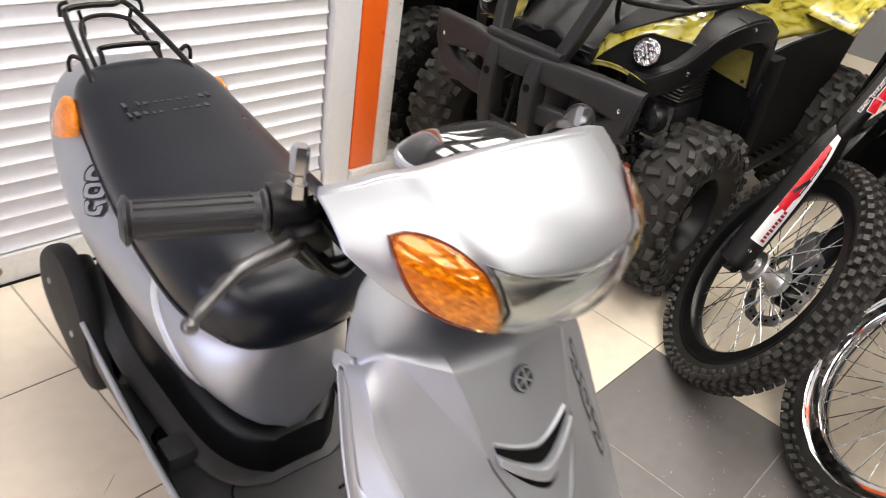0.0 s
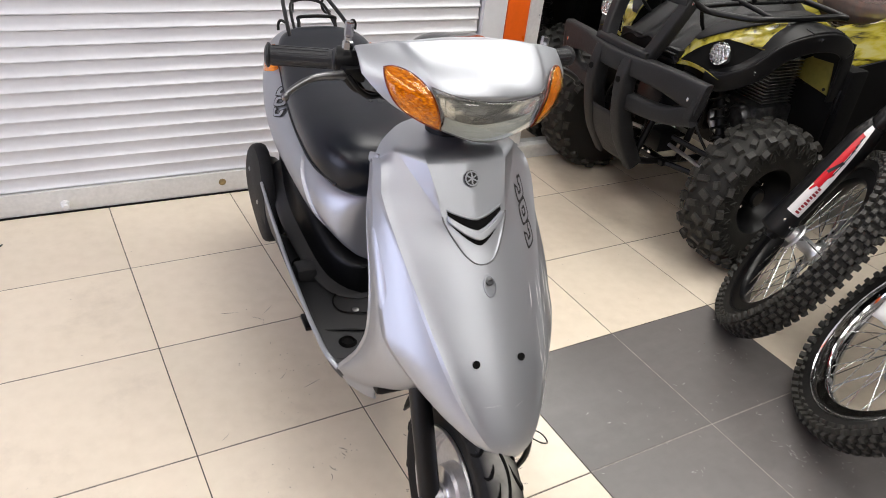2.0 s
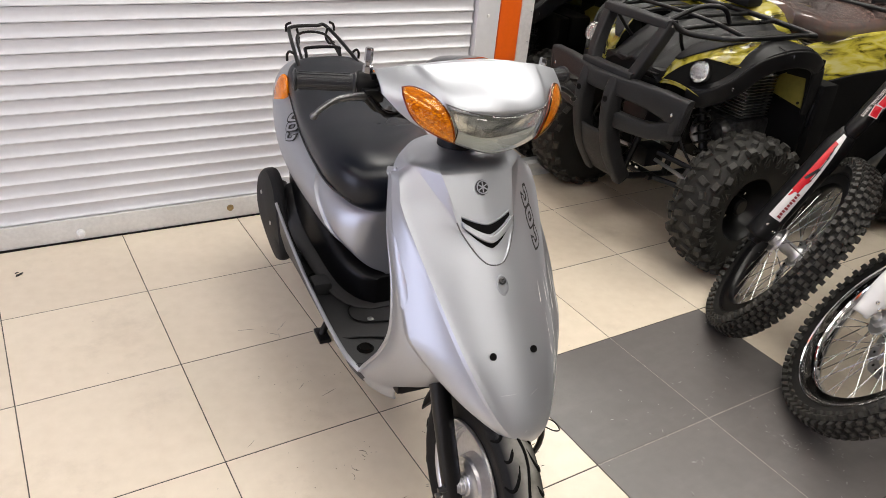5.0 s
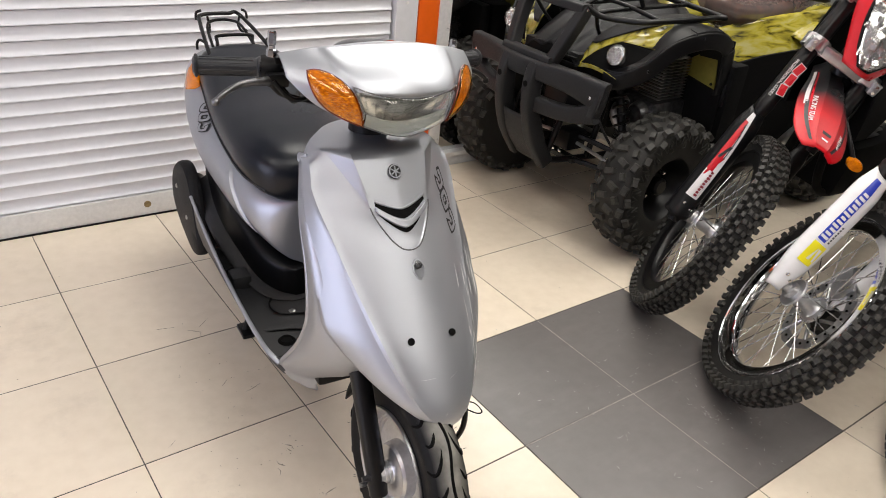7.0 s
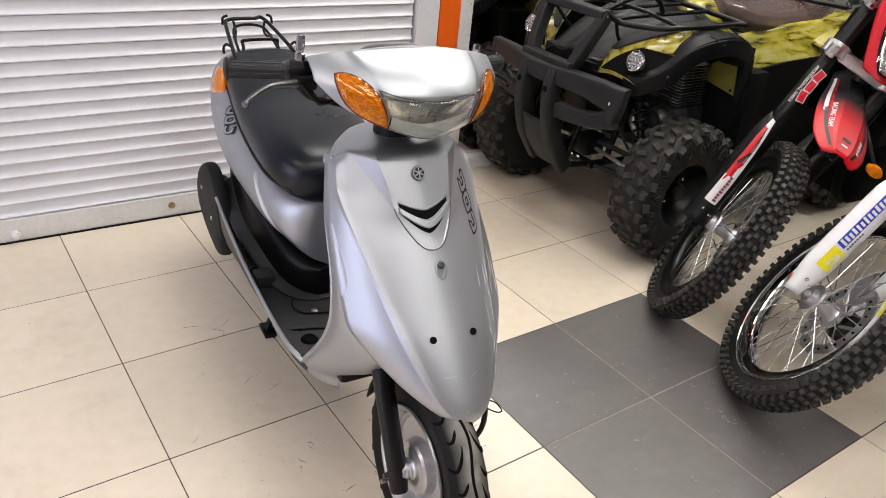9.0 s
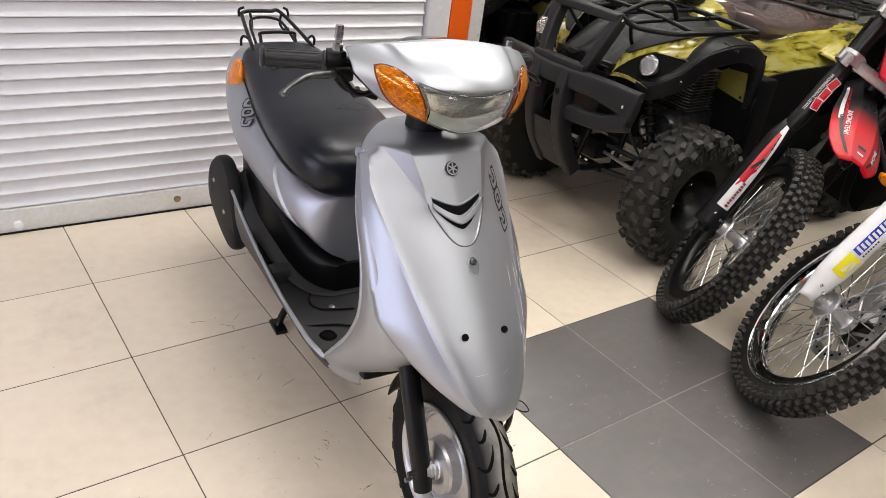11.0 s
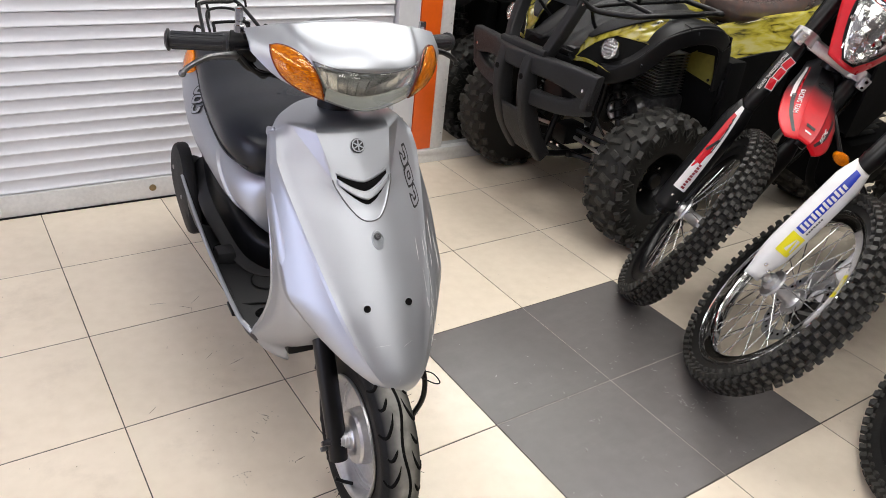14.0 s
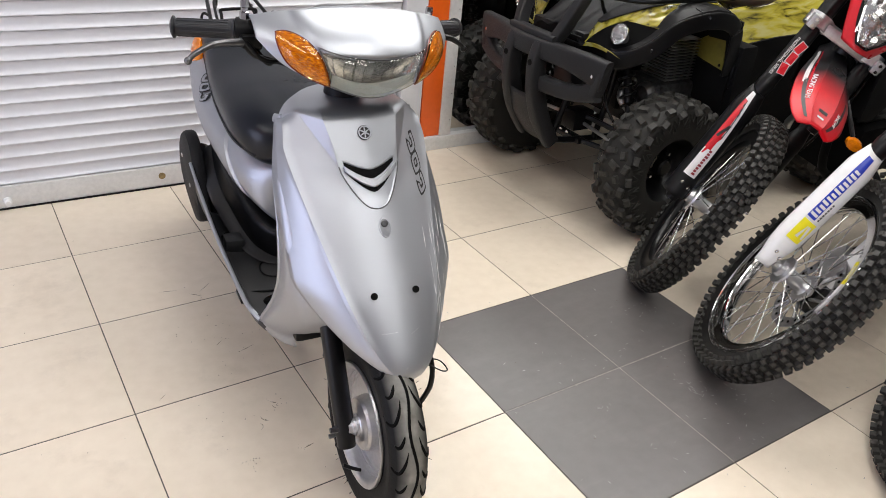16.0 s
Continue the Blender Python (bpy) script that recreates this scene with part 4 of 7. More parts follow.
SEAT_X = [-0.385, -0.40, -0.43, -0.50, -0.60, -0.75, -0.90, -1.00, -1.045, -1.06]
SEAT_W = [0.03, 0.08, 0.122, 0.154, 0.162, 0.157, 0.142, 0.127, 0.095, 0.05]
SEAT_LO = [0.585, 0.558, 0.538, 0.546, 0.562, 0.588, 0.625, 0.665, 0.695, 0.71]
SEAT_HI = [0.622, 0.645, 0.670, 0.694, 0.708, 0.722, 0.752, 0.768, 0.762, 0.745]


def seat():
    s = part("seat", Build().loft(swung(table_rows(SEAT_X, SEAT_W, SEAT_LO, SEAT_HI, n=54), 48, 2.7)), SEAT_VINYL, scooter, "long black vinyl seat with worn lettering")
    piping = Build()
    for side in (-1, 1):
        piping.tube([V((r[0], side * (r[1] * 0.985), r[2] + 0.30 * (r[3] - r[2]))) for r in table_rows(SEAT_X[2:-1], SEAT_W[2:-1], SEAT_LO[2:-1], SEAT_HI[2:-1], n=40)], 0.003, 6)
    part("piping", piping, VINYL, s)
    # worn lettering, two lines of short strokes
    rs = random.Random(9)
    for line in range(2):
        bars = Build()
        y = -0.085
        while y < 0.075:
            wd = rs.uniform(0.006, 0.014)
            if rs.random() < 0.85:
                x = -0.885 + 0.028 * line
                z = ease_any(x, SEAT_X, SEAT_HI)
                bars.box(x - 0.008, x + 0.008, y, y + wd * 0.7, z - 0.004, z - 0.0006 - 0.10 * (y * y) ** 0.5 * abs(y))
            y += wd + 0.004
        part("worn_lettering", bars, GREYPRINT, s, "two lines of worn grey lettering")
    part("seat_latch", Build().box(-0.452, -0.412, -0.035, 0.035, 0.545, 0.60, 0.008), PLASTIC, scooter)


COWL_X = [-0.425, -0.435, -0.46, -0.51, -0.58, -0.70, -0.85, -1.00, -1.12, -1.20, -1.215]
COWL_W = [0.02, 0.075, 0.115, 0.145, 0.160, 0.170, 0.178, 0.170, 0.138, 0.075, 0.02]
COWL_LO = [0.34, 0.325, 0.322, 0.340, 0.372, 0.400, 0.425, 0.480, 0.56, 0.62, 0.65]
COWL_HI = [0.530, 0.540, 0.545, 0.555, 0.572, 0.605, 0.662, 0.705, 0.724, 0.715, 0.70]


def rear_body():
    rings = []
    for x0, w0, lo, hi in table_rows(COWL_X, COWL_W, COWL_LO, COWL_HI, n=170):
        # rings slant with the flank's crease
        slant = max(0.0, 1 - abs(x0 + 0.675) / 0.25)
        sec = []
        n = 44
        for k in range(n):
            a = -0.25 * math.pi + 1.5 * math.pi * k / (n - 1)
            c, q = math.cos(a), math.sin(a)
            z = (lo + hi) / 2 + (hi - lo) / 2 * math.copysign(abs(q) ** 0.8, q)
            x = x0 + slant * (0.60 - z)
            y = ease_any(x, COWL_X, COWL_W) * math.copysign(abs(c) ** 0.60, c)
            fall = max(0.0, min(1.0, (x0 + 0.675) / 0.005))
            y *= 1 - 0.052 * fall * math.exp(-max(0.0, x0 + 0.67) / 0.06) - 0.22 * max(0.0, x0 + 0.667) * fall
            sec.append(V((x, y, z)))
        rings.append(sec)
    cowl = part("rear_cowl", Build().loft(rings, caps=True, closed=True), SILVER, scooter, angle=20)
    # marking on the right flank
    def flank(p, q, lift):
        x, z = -0.842 - 0.021 * p - 0.007 * q, 0.622 + 0.0115 * q - 0.008 * p
        w, lo, hi = ease_any(x, COWL_X, COWL_W), ease_any(x, COWL_X, COWL_LO), ease_any(x, COWL_X, COWL_HI)
        k = min(0.99, abs((z - (lo + hi) / 2) / ((hi - lo) / 2)))
        c = math.sqrt(1 - (k ** 1.25) ** 2)
        return V((x, -w * c**0.60 - 0.0012 - 2 * lift, z))

    glyphs(cowl, flank)
    # black lower cover below the cowl
    low = Build().loft(swung(table_rows([-0.415, -0.44, -0.50, -0.62, -0.80, -0.98], [0.05, 0.085, 0.118, 0.138, 0.148, 0.13], [0.262, 0.262, 0.262, 0.262, 0.27, 0.33], [0.350, 0.355, 0.378, 0.416, 0.46, 0.52], n=30), 48, 7.0))
    part("lower_cover", low, PLASTIC, scooter)
    hump = Build().loft(swung(table_rows([-0.40, -0.425, -0.50, -0.62, -0.80, -0.95], [0.06, 0.112, 0.150, 0.170, 0.180, 0.16], [0.262, 0.262, 0.262, 0.262, 0.27, 0.33], [0.268, 0.274, 0.292, 0.325, 0.370, 0.42], n=30), 36, 2.0))
    part("tunnel_cover", hump, DECK, scooter, "grey-black grained tunnel cover")
    ax, up = V((0.64, 0, 0.77)).normalized(), V((-0.77, 0, 0.64)).normalized()
    for side in (-1, 1):
        rings = []
        for k in range(15):
            t = -1 + 2 * k / 14
            w = 0.038 * math.sqrt(max(0.004, 1 - t * t)) * (1.1 + 0.25 * t)
            rings.append([V((-1.02, side * 0.140, 0.655)) + ax * (0.088 * t) + up * (w * math.cos(a)) + V((0, side * 0.022 * math.sqrt(max(0.01, 1 - t * t)) * math.sin(a), 0)) for a in (2 * math.pi * q / 18 for q in range(18))])
        part("rear_indicator", Build().loft(rings), AMBER, scooter, "amber rear indicator lens")
    part("tail_light", Build().box(-1.225, -1.16, -0.075, 0.075, 0.62, 0.70, 0.02), RED, scooter, "red tail light")


FLOOR_X = [-0.098, -0.108, -0.13, -0.22, -0.35, -0.50, -0.65, -0.74]
FLOOR_W = [0.12, 0.175, 0.205, 0.213, 0.215, 0.219, 0.224, 0.228]
FLOOR_E = [0.305, 0.312, 0.318, 0.318, 0.325, 0.350, 0.395, 0.435]


def floorboard():
    b = Build()
    rows = table_rows(FLOOR_X, FLOOR_W, FLOOR_E, n=40)
    prof = [(-1.0, 1.0), (-0.975, 0.95), (-0.94, 0.45), (-0.88, 0.12), (-0.7, 0.0), (-0.35, 0.0), (0.0, 0.03), (0.35, 0.0), (0.7, 0.0), (0.88, 0.12), (0.94, 0.45), (0.975, 0.95), (1.0, 1.0)]
    b.loft([[V((x, w * a, 0.262 + (e - 0.262) * h)) for a, h in prof] for x, w, e in rows], caps=False, closed=False)
    fl = part("floorboard", b, DECK, scooter, "black plastic footboard with moulded ribs", thick=0.006, toward=(0, 0, 1))
    for side in (-1, 1):
        trim = Build().tube([V((-0.118, side * 0.197, 0.306))] + [V((x, side * (w + 0.003), e + 0.002)) for x, w, e in rows[3:]], [0.006, 0.0055, 0.005, 0.005, 0.005, 0.004], 8)
        part("edge_trim", trim, SILVER, fl, "thin silver edge trim")
        skirt_b = Build().loft([[V((x, side * (w - 0.002), e - 0.004)), V((x, side * (w - 0.012), 0.25 + (e - 0.262) * 0.4)), V((x, side * (w - 0.055), 0.195 + 0.25 * (e - 0.31)))] for x, w, e in rows[10:]], caps=False, closed=False)
        part("side_skirt", skirt_b, PLASTIC, fl, thick=0.005, toward=(0, side, 0))
        part("foot_plug", Build().turned([(0.0, 0.002), (0.013, 0.002), (0.016, 0.006), (0.022, 0.0)], 20, m=pose(-0.245, side * 0.135, 0.263, 90)), HOLE, fl)
        part("foot_plug", Build().turned([(0.0, 0.003), (0.005, 0.003), (0.009, 0.0)], 16, m=pose(-0.36, side * 0.08, 0.264, 90)), STEEL, fl)
        # step pad and pocket near the rear
        part("foot_pocket", Build().box(-0.555, -0.50, side * 0.165 - 0.026, side * 0.165 + 0.026, 0.262, 0.302, 0.010), DECK, fl)
        part("pocket_hole", Build().turned([(0.0, 0.001), (0.020, 0.001), (0.024, 0.006), (0.028, 0.0)], 24, m=pose(-0.578, side * 0.160, 0.2715, 90)), HOLE, fl)
    grooves = Build()
    for side in (-1, 1):
        grooves.tube([V((-0.47, side * 0.06, 0.266)), V((-0.42, side * 0.12, 0.265)), V((-0.36, side * 0.115, 0.265)), V((-0.33, side * 0.03, 0.267))], 0.0025, 6, 6)
        grooves.tube([V((-0.30, side * 0.18, 0.264)), V((-0.27, side * 0.08, 0.266)), V((-0.20, side * 0.02, 0.268))], 0.003, 6, 6)
        grooves.tube([V((-0.19, side * 0.18, 0.264)), V((-0.17, side * 0.08, 0.266)), V((-0.12, side * 0.02, 0.268))], 0.003, 6, 6)
    part("moulded_rib", grooves, PLASTIC, fl)


def rack():
    r = 0.0058
    rk = part("rear_rack", Build().tube([(-0.965, -0.095, 0.728), (-1.0, -0.097, 0.760), (-1.17, -0.076, 0.803), (-1.205, -0.063, 0.810), (-1.215, -0.028, 0.812), (-1.215, 0.024, 0.812), (-1.205, 0.056, 0.810), (-1.0, 0.085, 0.760), (-0.965, 0.085, 0.728)], r, 10, 5), SATIN, scooter, "black tubular steel luggage rack")
    part("rack_rail", Build().tube([(-1.02, -0.070, 0.738), (-1.15, -0.058, 0.786), (-1.19, -0.030, 0.797), (-1.19, 0.022, 0.797), (-1.15, 0.048, 0.786), (-1.02, 0.058, 0.738)], 0.0045, 8, 5), SATIN, rk)
    part("rack_hoop", Build().tube([(-1.02, -0.052, 0.722), (-1.05, -0.057, 0.772), (-1.055, -0.050, 0.786), (-1.055, 0.040, 0.786), (-1.05, 0.048, 0.772), (-1.02, 0.044, 0.722), (-1.02, -0.004, 0.720)], 0.005, 8, 5, closed=True), SATIN, rk)
    for side in (-1, 1):
        hook = Build().tube([(-1.04, side * 0.090 - 0.004, 0.772), (-1.045, side * 0.104 - 0.004, 0.779), (-1.045, side * 0.112 - 0.004, 0.770), (-1.045, side * 0.112 - 0.004, 0.752)], 0.004, 8, 5)
        part("rack_hook", hook, SATIN, rk)
        hook = Build().tube([(-1.20, side * 0.062, 0.826), (-1.205, side * 0.076, 0.818), (-1.20, side * 0.078, 0.798)], 0.004, 8, 5)
        part("rack_hook", hook, SATIN, rk)
        hook = Build().tube([(-1.18, side * 0.050, 0.814), (-1.18, side * 0.044, 0.785), (-1.16, side * 0.050, 0.770), (-1.14, side * 0.058, 0.778)], 0.004, 8, 5)
        part("rack_hook", hook, SATIN, rk)
        part("rack_bolt", Build().turned([(0, 0.006), (0.007, 0.005), (0.008, 0.0)], 12, m=pose(-0.985, side * 0.085, 0.738, 90)), BRASS, rk)
    part("mount_plate", Build().box(-1.04, -0.97, -0.03, 0.03, 0.728, 0.734, 0.002), STEEL, rk)


def smooth_tyre(outer, rim, half, crown=2.4):
    """Closed tyre section: radius and side offset."""
    out = []
    h = outer - rim
    for k in range(33):
        a = math.pi * k / 32
        c, s = math.cos(a), math.sin(a)
        out.append((rim + h * abs(s) ** 0.62, half * math.copysign(abs(c) ** (2 / crown) * (0.72 + 0.28 * min(1, abs(s) * 2.2)), c)))
    return out + [(rim - 0.006, -half * 0.55), (rim - 0.006, half * 0.55)]


def front_wheel():
    m = pose(0.196, -0.036, 0.212) @ Matrix.Rotation(radians(-2.5), 4, "X")
    rim = Build().turned([(0.1165, 0.012), (0.1195, 0.026), (0.1255, 0.0365), (0.131, 0.040), (0.136, 0.0405), (0.137, 0.036), (0.131, 0.030), (0.126, 0.012), (0.126, -0.012), (0.131, -0.030), (0.137, -0.036), (0.136, -0.0405), (0.131, -0.040), (0.1255, -0.0365), (0.1195, -0.026), (0.1165, -0.012)], 72, True)
    wheel = part("front_wheel", rim, ALLOY, scooter, "ten-inch cast alloy front wheel", m=m)
    disc = Build()
    for side in (-1, 1):
        disc.turned([(0.118, side * 0.014), (0.114, side * 0.016), (0.112, side * 0.009), (0.106, side * 0.010), (0.104, side * 0.005), (0.070, side * 0.004), (0.062, side * 0.007), (0.059, side * 0.028), (0.055, side * 0.034), (0.046, side * 0.035), (0.044, side * 0.036), (0.026, side * 0.037), (0.0235, side * 0.039), (0.023, side * 0.045), (0.020, side * 0.046), (0.0195, side * 0.052), (0.018, side * 0.054), (0.0175, side * 0.062), (0.0, side * 0.062)], 60)
    part("hub", disc, ALLOY, wheel, angle=25)
    part("tyre", Build().turned(smooth_tyre(0.212, 0.132, 0.045), 96, True), ROADTYRE, wheel, "black road tyre with curved grooves and whiskers")
    grooves = Build()
    on_tyre = lambda y, a, up=0.0: V(((0.2112 + up - 9.5 * y * y - 4e3 * y**4) * math.cos(a), y, (0.2112 + up - 9.5 * y * y - 4e3 * y**4) * math.sin(a)))
    for k in range(26):
        for side in (-1, 1):
            base = 2 * math.pi * (k + (0.5 if side > 0 else 0)) / 26
            long = k % 2
            hook = [(0.040, 0.02), (0.035, -0.02), (0.029, -0.025), (0.023, 0.02), (0.017, 0.09), (0.012, 0.19)] if long else [(0.033, 0.02), (0.029, -0.005), (0.024, 0.005), (0.019, 0.05), (0.015, 0.10)]
            grooves.tube([on_tyre(side * y, base + a) for y, a in hook], [0.0016, 0.0036, 0.0042, 0.0036, 0.0012], 6, 4)
    grooves.tube([on_tyre(0.0055 * math.sin(2 * math.pi * k / 120 * 8), 2 * math.pi * k / 120) for k in range(120)], 0.0036, 5, closed=True)
    # raised dark tubes; the grooves' shade is only their colour
    part("tread_groove", grooves, HOLE, wheel)
    hair = Build()
    rs = random.Random(2)
    for k in range(46):
        a, y = rs.uniform(0, 6.28), rs.choice((-1, 1)) * rs.uniform(0.036, 0.044)
        r = 0.176 + 0.4 * (0.045 - abs(y)) * 8
        p = V((r * math.cos(a), y, r * math.sin(a)))
        hair.tube([p, p + V((0.006 * math.cos(a), math.copysign(0.004, y), 0.006 * math.sin(a)))], 0.0005, 4)
    tagged(part("tyre_whisker", hair, RUBBER, wheel), kind="stuff")
    part("valve", Build().tube([(0.02, -0.028, -0.118), (0.015, -0.05, -0.108), (0.01, -0.066, -0.1)], [0.004, 0.004, 0.0052], 10), PLASTIC, wheel)
    axle = Build().turned([(0.0, -0.098), (0.006, -0.098), (0.006, -0.09), (0.0085, -0.086), (0.0085, 0.086), (0.012, 0.09), (0.0, 0.1)], 6)
    part("axle", axle, DARKSTEEL, wheel)
    for side in (-1, 1):
        leg = Build().tube([V((0.207, side * 0.070 - 0.030, 0.172)), V((0.192, side * 0.070 - 0.030, 0.212)), V((0.112, side * 0.070 - 0.030, 0.36)), V((0.05, side * 0.070 - 0.030, 0.48))], [0.0195, 0.021, 0.0215, 0.0215], 24)
        part("fork_leg", leg, SATIN, scooter, "black fork leg")
    for side in (-1, 1):
        part("fork_bolt", Build().turned([(0.0, -0.01), (0.005, -0.01), (0.0055, 0.0), (0.0, 0.01)], 10, m=pose(0.186, side * 0.093 - 0.030, 0.19)), STEEL, scooter)
    cable = Build().tube([(0.19, 0.075, 0.22), (0.21, 0.088, 0.29), (0.20, 0.085, 0.36), (0.14, 0.06, 0.44)], 0.006, 8, 6)
    part("brake_cable", cable, PLASTIC, scooter)
    part("loose_wire", Build().tube([(0.215, 0.062, 0.372), (0.232, 0.090, 0.370), (0.242, 0.106, 0.350), (0.232, 0.102, 0.338), (0.215, 0.082, 0.344), (0.20, 0.06, 0.352)], 0.0015, 6, 6), PLASTIC, scooter)
    guard = Build().sheet(lambda u, v: V((0.196 + 0.222 * math.cos(1.75 + 1.2 * u), -0.016 + (v - 0.5) * 0.12, 0.212 + 0.222 * math.sin(1.75 + 1.2 * u) - 0.02 * (2 * v - 1) ** 2)), 20, 8)
    part("inner_mudguard", guard, PLASTIC, scooter, thick=0.004)
    liner = Build().box(-0.10, -0.03, -0.140, 0.140, 0.282, 0.36, 0.014)
    part("wheel_well", liner, PLASTIC, scooter)


def rear_end():
    m = pose(-0.965, 0.02, 0.225)
    wheel = part("rear_wheel", Build().turned([(0.02, 0.03), (0.1, 0.02), (0.131, 0.04), (0.137, 0.036), (0.126, 0.0), (0.137, -0.036), (0.131, -0.04), (0.1, -0.02), (0.02, -0.03)], 48, True), ALLOY, scooter, m=m)
    part("tyre", Build().turned(smooth_tyre(0.212, 0.132, 0.045), 72, True), RUBBER, wheel)
    eng = Build().box(-1.0, -0.62, 0.06, 0.15, 0.16, 0.30, 0.03)
    eng.box(-0.75, -0.58, -0.11, 0.08, 0.17, 0.26, 0.03)
    part("engine", eng, STEEL, scooter)
    # exhaust with black guard on the right
    can = Build().tube([(-0.80, -0.14, 0.22), (-0.90, -0.15, 0.25), (-1.0, -0.155, 0.30), (-1.06, -0.155, 0.335)], [0.03, 0.045, 0.045, 0.04], 24, 5)
    muff = part("exhaust", can, SATIN, scooter, "black exhaust silencer with a plastic guard")
    rim_pts = curve([(-1.205, 0.288, 0), (-1.165, 0.378, 0), (-1.03, 0.446, 0), (-0.90, 0.430, 0), (-0.815, 0.315, 0), (-0.79, 0.235, 0), (-0.85, 0.195, 0), (-0.96, 0.196, 0), (-1.13, 0.232, 0)], 6, True)
    rim_pts = [V((-0.79 + 0.74 * (p.x + 0.79), p.y, 0)) for p in rim_pts]
    mid = V((-0.945, 0.31, 0))
    shield = Build()
    shield.loft([[V((mid.x + (p.x - mid.x) * s, -0.205 - h, mid.y + (p.y - mid.y) * s)) for p in rim_pts] for s, h in ((0.97, -0.03), (1.0, -0.022), (1.0, -0.008), (0.985, 0.0), (0.95, 0.005), (0.6, 0.009))])
    part("exhaust_guard", shield, GUARD, muff)
    for gx, gz in ((-1.0, 0.352), (-0.89, 0.297)):
        part("guard_screw", Build().turned([(0.0, -0.005), (0.006, -0.004), (0.008, 0.002)], 12), STEEL, muff, m=pose(gx, -0.213, gz))
    stand = Build()
    for side in (-1, 1):
        stand.tube([(-0.60, side * 0.07, 0.19), (-0.66, side * 0.10, 0.06), (-0.665, side * 0.115, 0.012)], 0.011, 10, 4)
        stand.box(-0.70, -0.63, side * 0.115 - 0.018, side * 0.115 + 0.018, 0.0, 0.014, 0.004)
    stand.tube([(-0.60, -0.07, 0.19), (-0.60, 0.07, 0.19)], 0.011, 10)
    part("centre_stand", stand, SATIN, scooter, "black tubular centre stand on the floor")


front_fairing()
leg_shield()
handlebar_cowl()
handlebars()
seat()
rear_body()
floorboard()
rack()
front_wheel()
rear_end()

# ---- quad bike: x ahead, y to its left, z up; origin on the floor between the front wheels ----
QX = V((-1, 0.02, 0)).normalized()
QY = V((0, 0, 1)).cross(QX)
quad = empty("quad_bike", basis((0.70, 1.05, 0), QX, QY, (0, 0, 1)), "black quad bike with yellow camouflage panels and knobbly tyres", "quad bike")


def bar_loft(pts, smooth=5, power=5.0, ring=20):
    """Solid bar: rows of x, y, z, half breadth across the path, half height."""
    path = curve([p[:3] for p in pts], smooth)
    n = len(path)
    src = np.linspace(0, 1, len(pts))
    rings = []
    for i, p in enumerate(path):
        t = (path[min(i + 1, n - 1)] - path[max(i - 1, 0)]).normalized()
        w, h = (float(np.interp(i / (n - 1), src, [q[k] for q in pts])) for k in (3, 4))
        up = V((0, 0, 1)) if abs(t.z) < 0.8 else V((1, 0, 0))
        side = t.cross(up).normalized()
        up = side.cross(t).normalized()
        rings.append([p + side * w * math.copysign(abs(math.cos(a)) ** (2 / power), math.cos(a)) + up * h * math.copysign(abs(math.sin(a)) ** (2 / power), math.sin(a)) for a in (2 * math.pi * (k + 0.5) / ring for k in range(ring))])
    return rings


def knobs(rows, wedge=0.82):
    """Tread blocks: rows of radius, side offset, count, phase, length, breadth, height, skew and tilt (degrees)."""
    b = Build()
    for r, y, count, phase, ln, br, ht, skew, tilt in rows:
        for k in range(count):
            a = 360.0 * (k + phase) / count
            m = Matrix.Rotation(radians(-a), 4, "Y") @ Matrix.Translation((r, y, 0)) @ Matrix.Rotation(radians(tilt), 4, "Z") @ Matrix.Rotation(radians(skew), 4, "X")
            v = [(x, sy * br / 2 * (1 if x < 0.5 * ht else wedge), sz * ln / 2 * (1 if x < 0.5 * ht else wedge)) for x in (-0.004, ht) for sy, sz in ((-1, -1), (1, -1), (1, 1), (-1, 1))]
            b.add(v, [(3, 2, 1, 0), (4, 5, 6, 7), (0, 1, 5, 4), (1, 2, 6, 5), (2, 3, 7, 6), (3, 0, 4, 7)], m)
    return b


def knob_parts(rows, parent, mat, wedge=0.82):
    """The same tread blocks, each a part of its own on a mesh shared by its row."""
    for r, y, count, phase, ln, br, ht, skew, tilt in rows:
        first = None
        v = [(x, sy * br / 2 * (1 if x < 0.5 * ht else wedge), sz * ln / 2 * (1 if x < 0.5 * ht else wedge)) for x in (-0.004, ht) for sy, sz in ((-1, -1), (1, -1), (1, 1), (-1, 1))]
        block = Build().add(v, [(3, 2, 1, 0), (4, 5, 6, 7), (0, 1, 5, 4), (1, 2, 6, 5), (2, 3, 7, 6), (3, 0, 4, 7)])
        for k in range(count):
            m = Matrix.Rotation(radians(-360.0 * (k + phase) / count), 4, "Y") @ Matrix.Translation((r, y, 0)) @ Matrix.Rotation(radians(tilt), 4, "Z") @ Matrix.Rotation(radians(skew), 4, "X")
            if first is None:
                first = part("tread_block", block, mat, parent, m=m, smooth=False)
            else:
                twin(first, "tread_block", parent, m)


def tread(rows, parent, mat, single, wedge=0.82):
    if single:
        knob_parts(rows, parent, mat, wedge)
    else:
        tagged(part("tread", knobs(rows, wedge), mat, parent, smooth=False), kind="stuff")


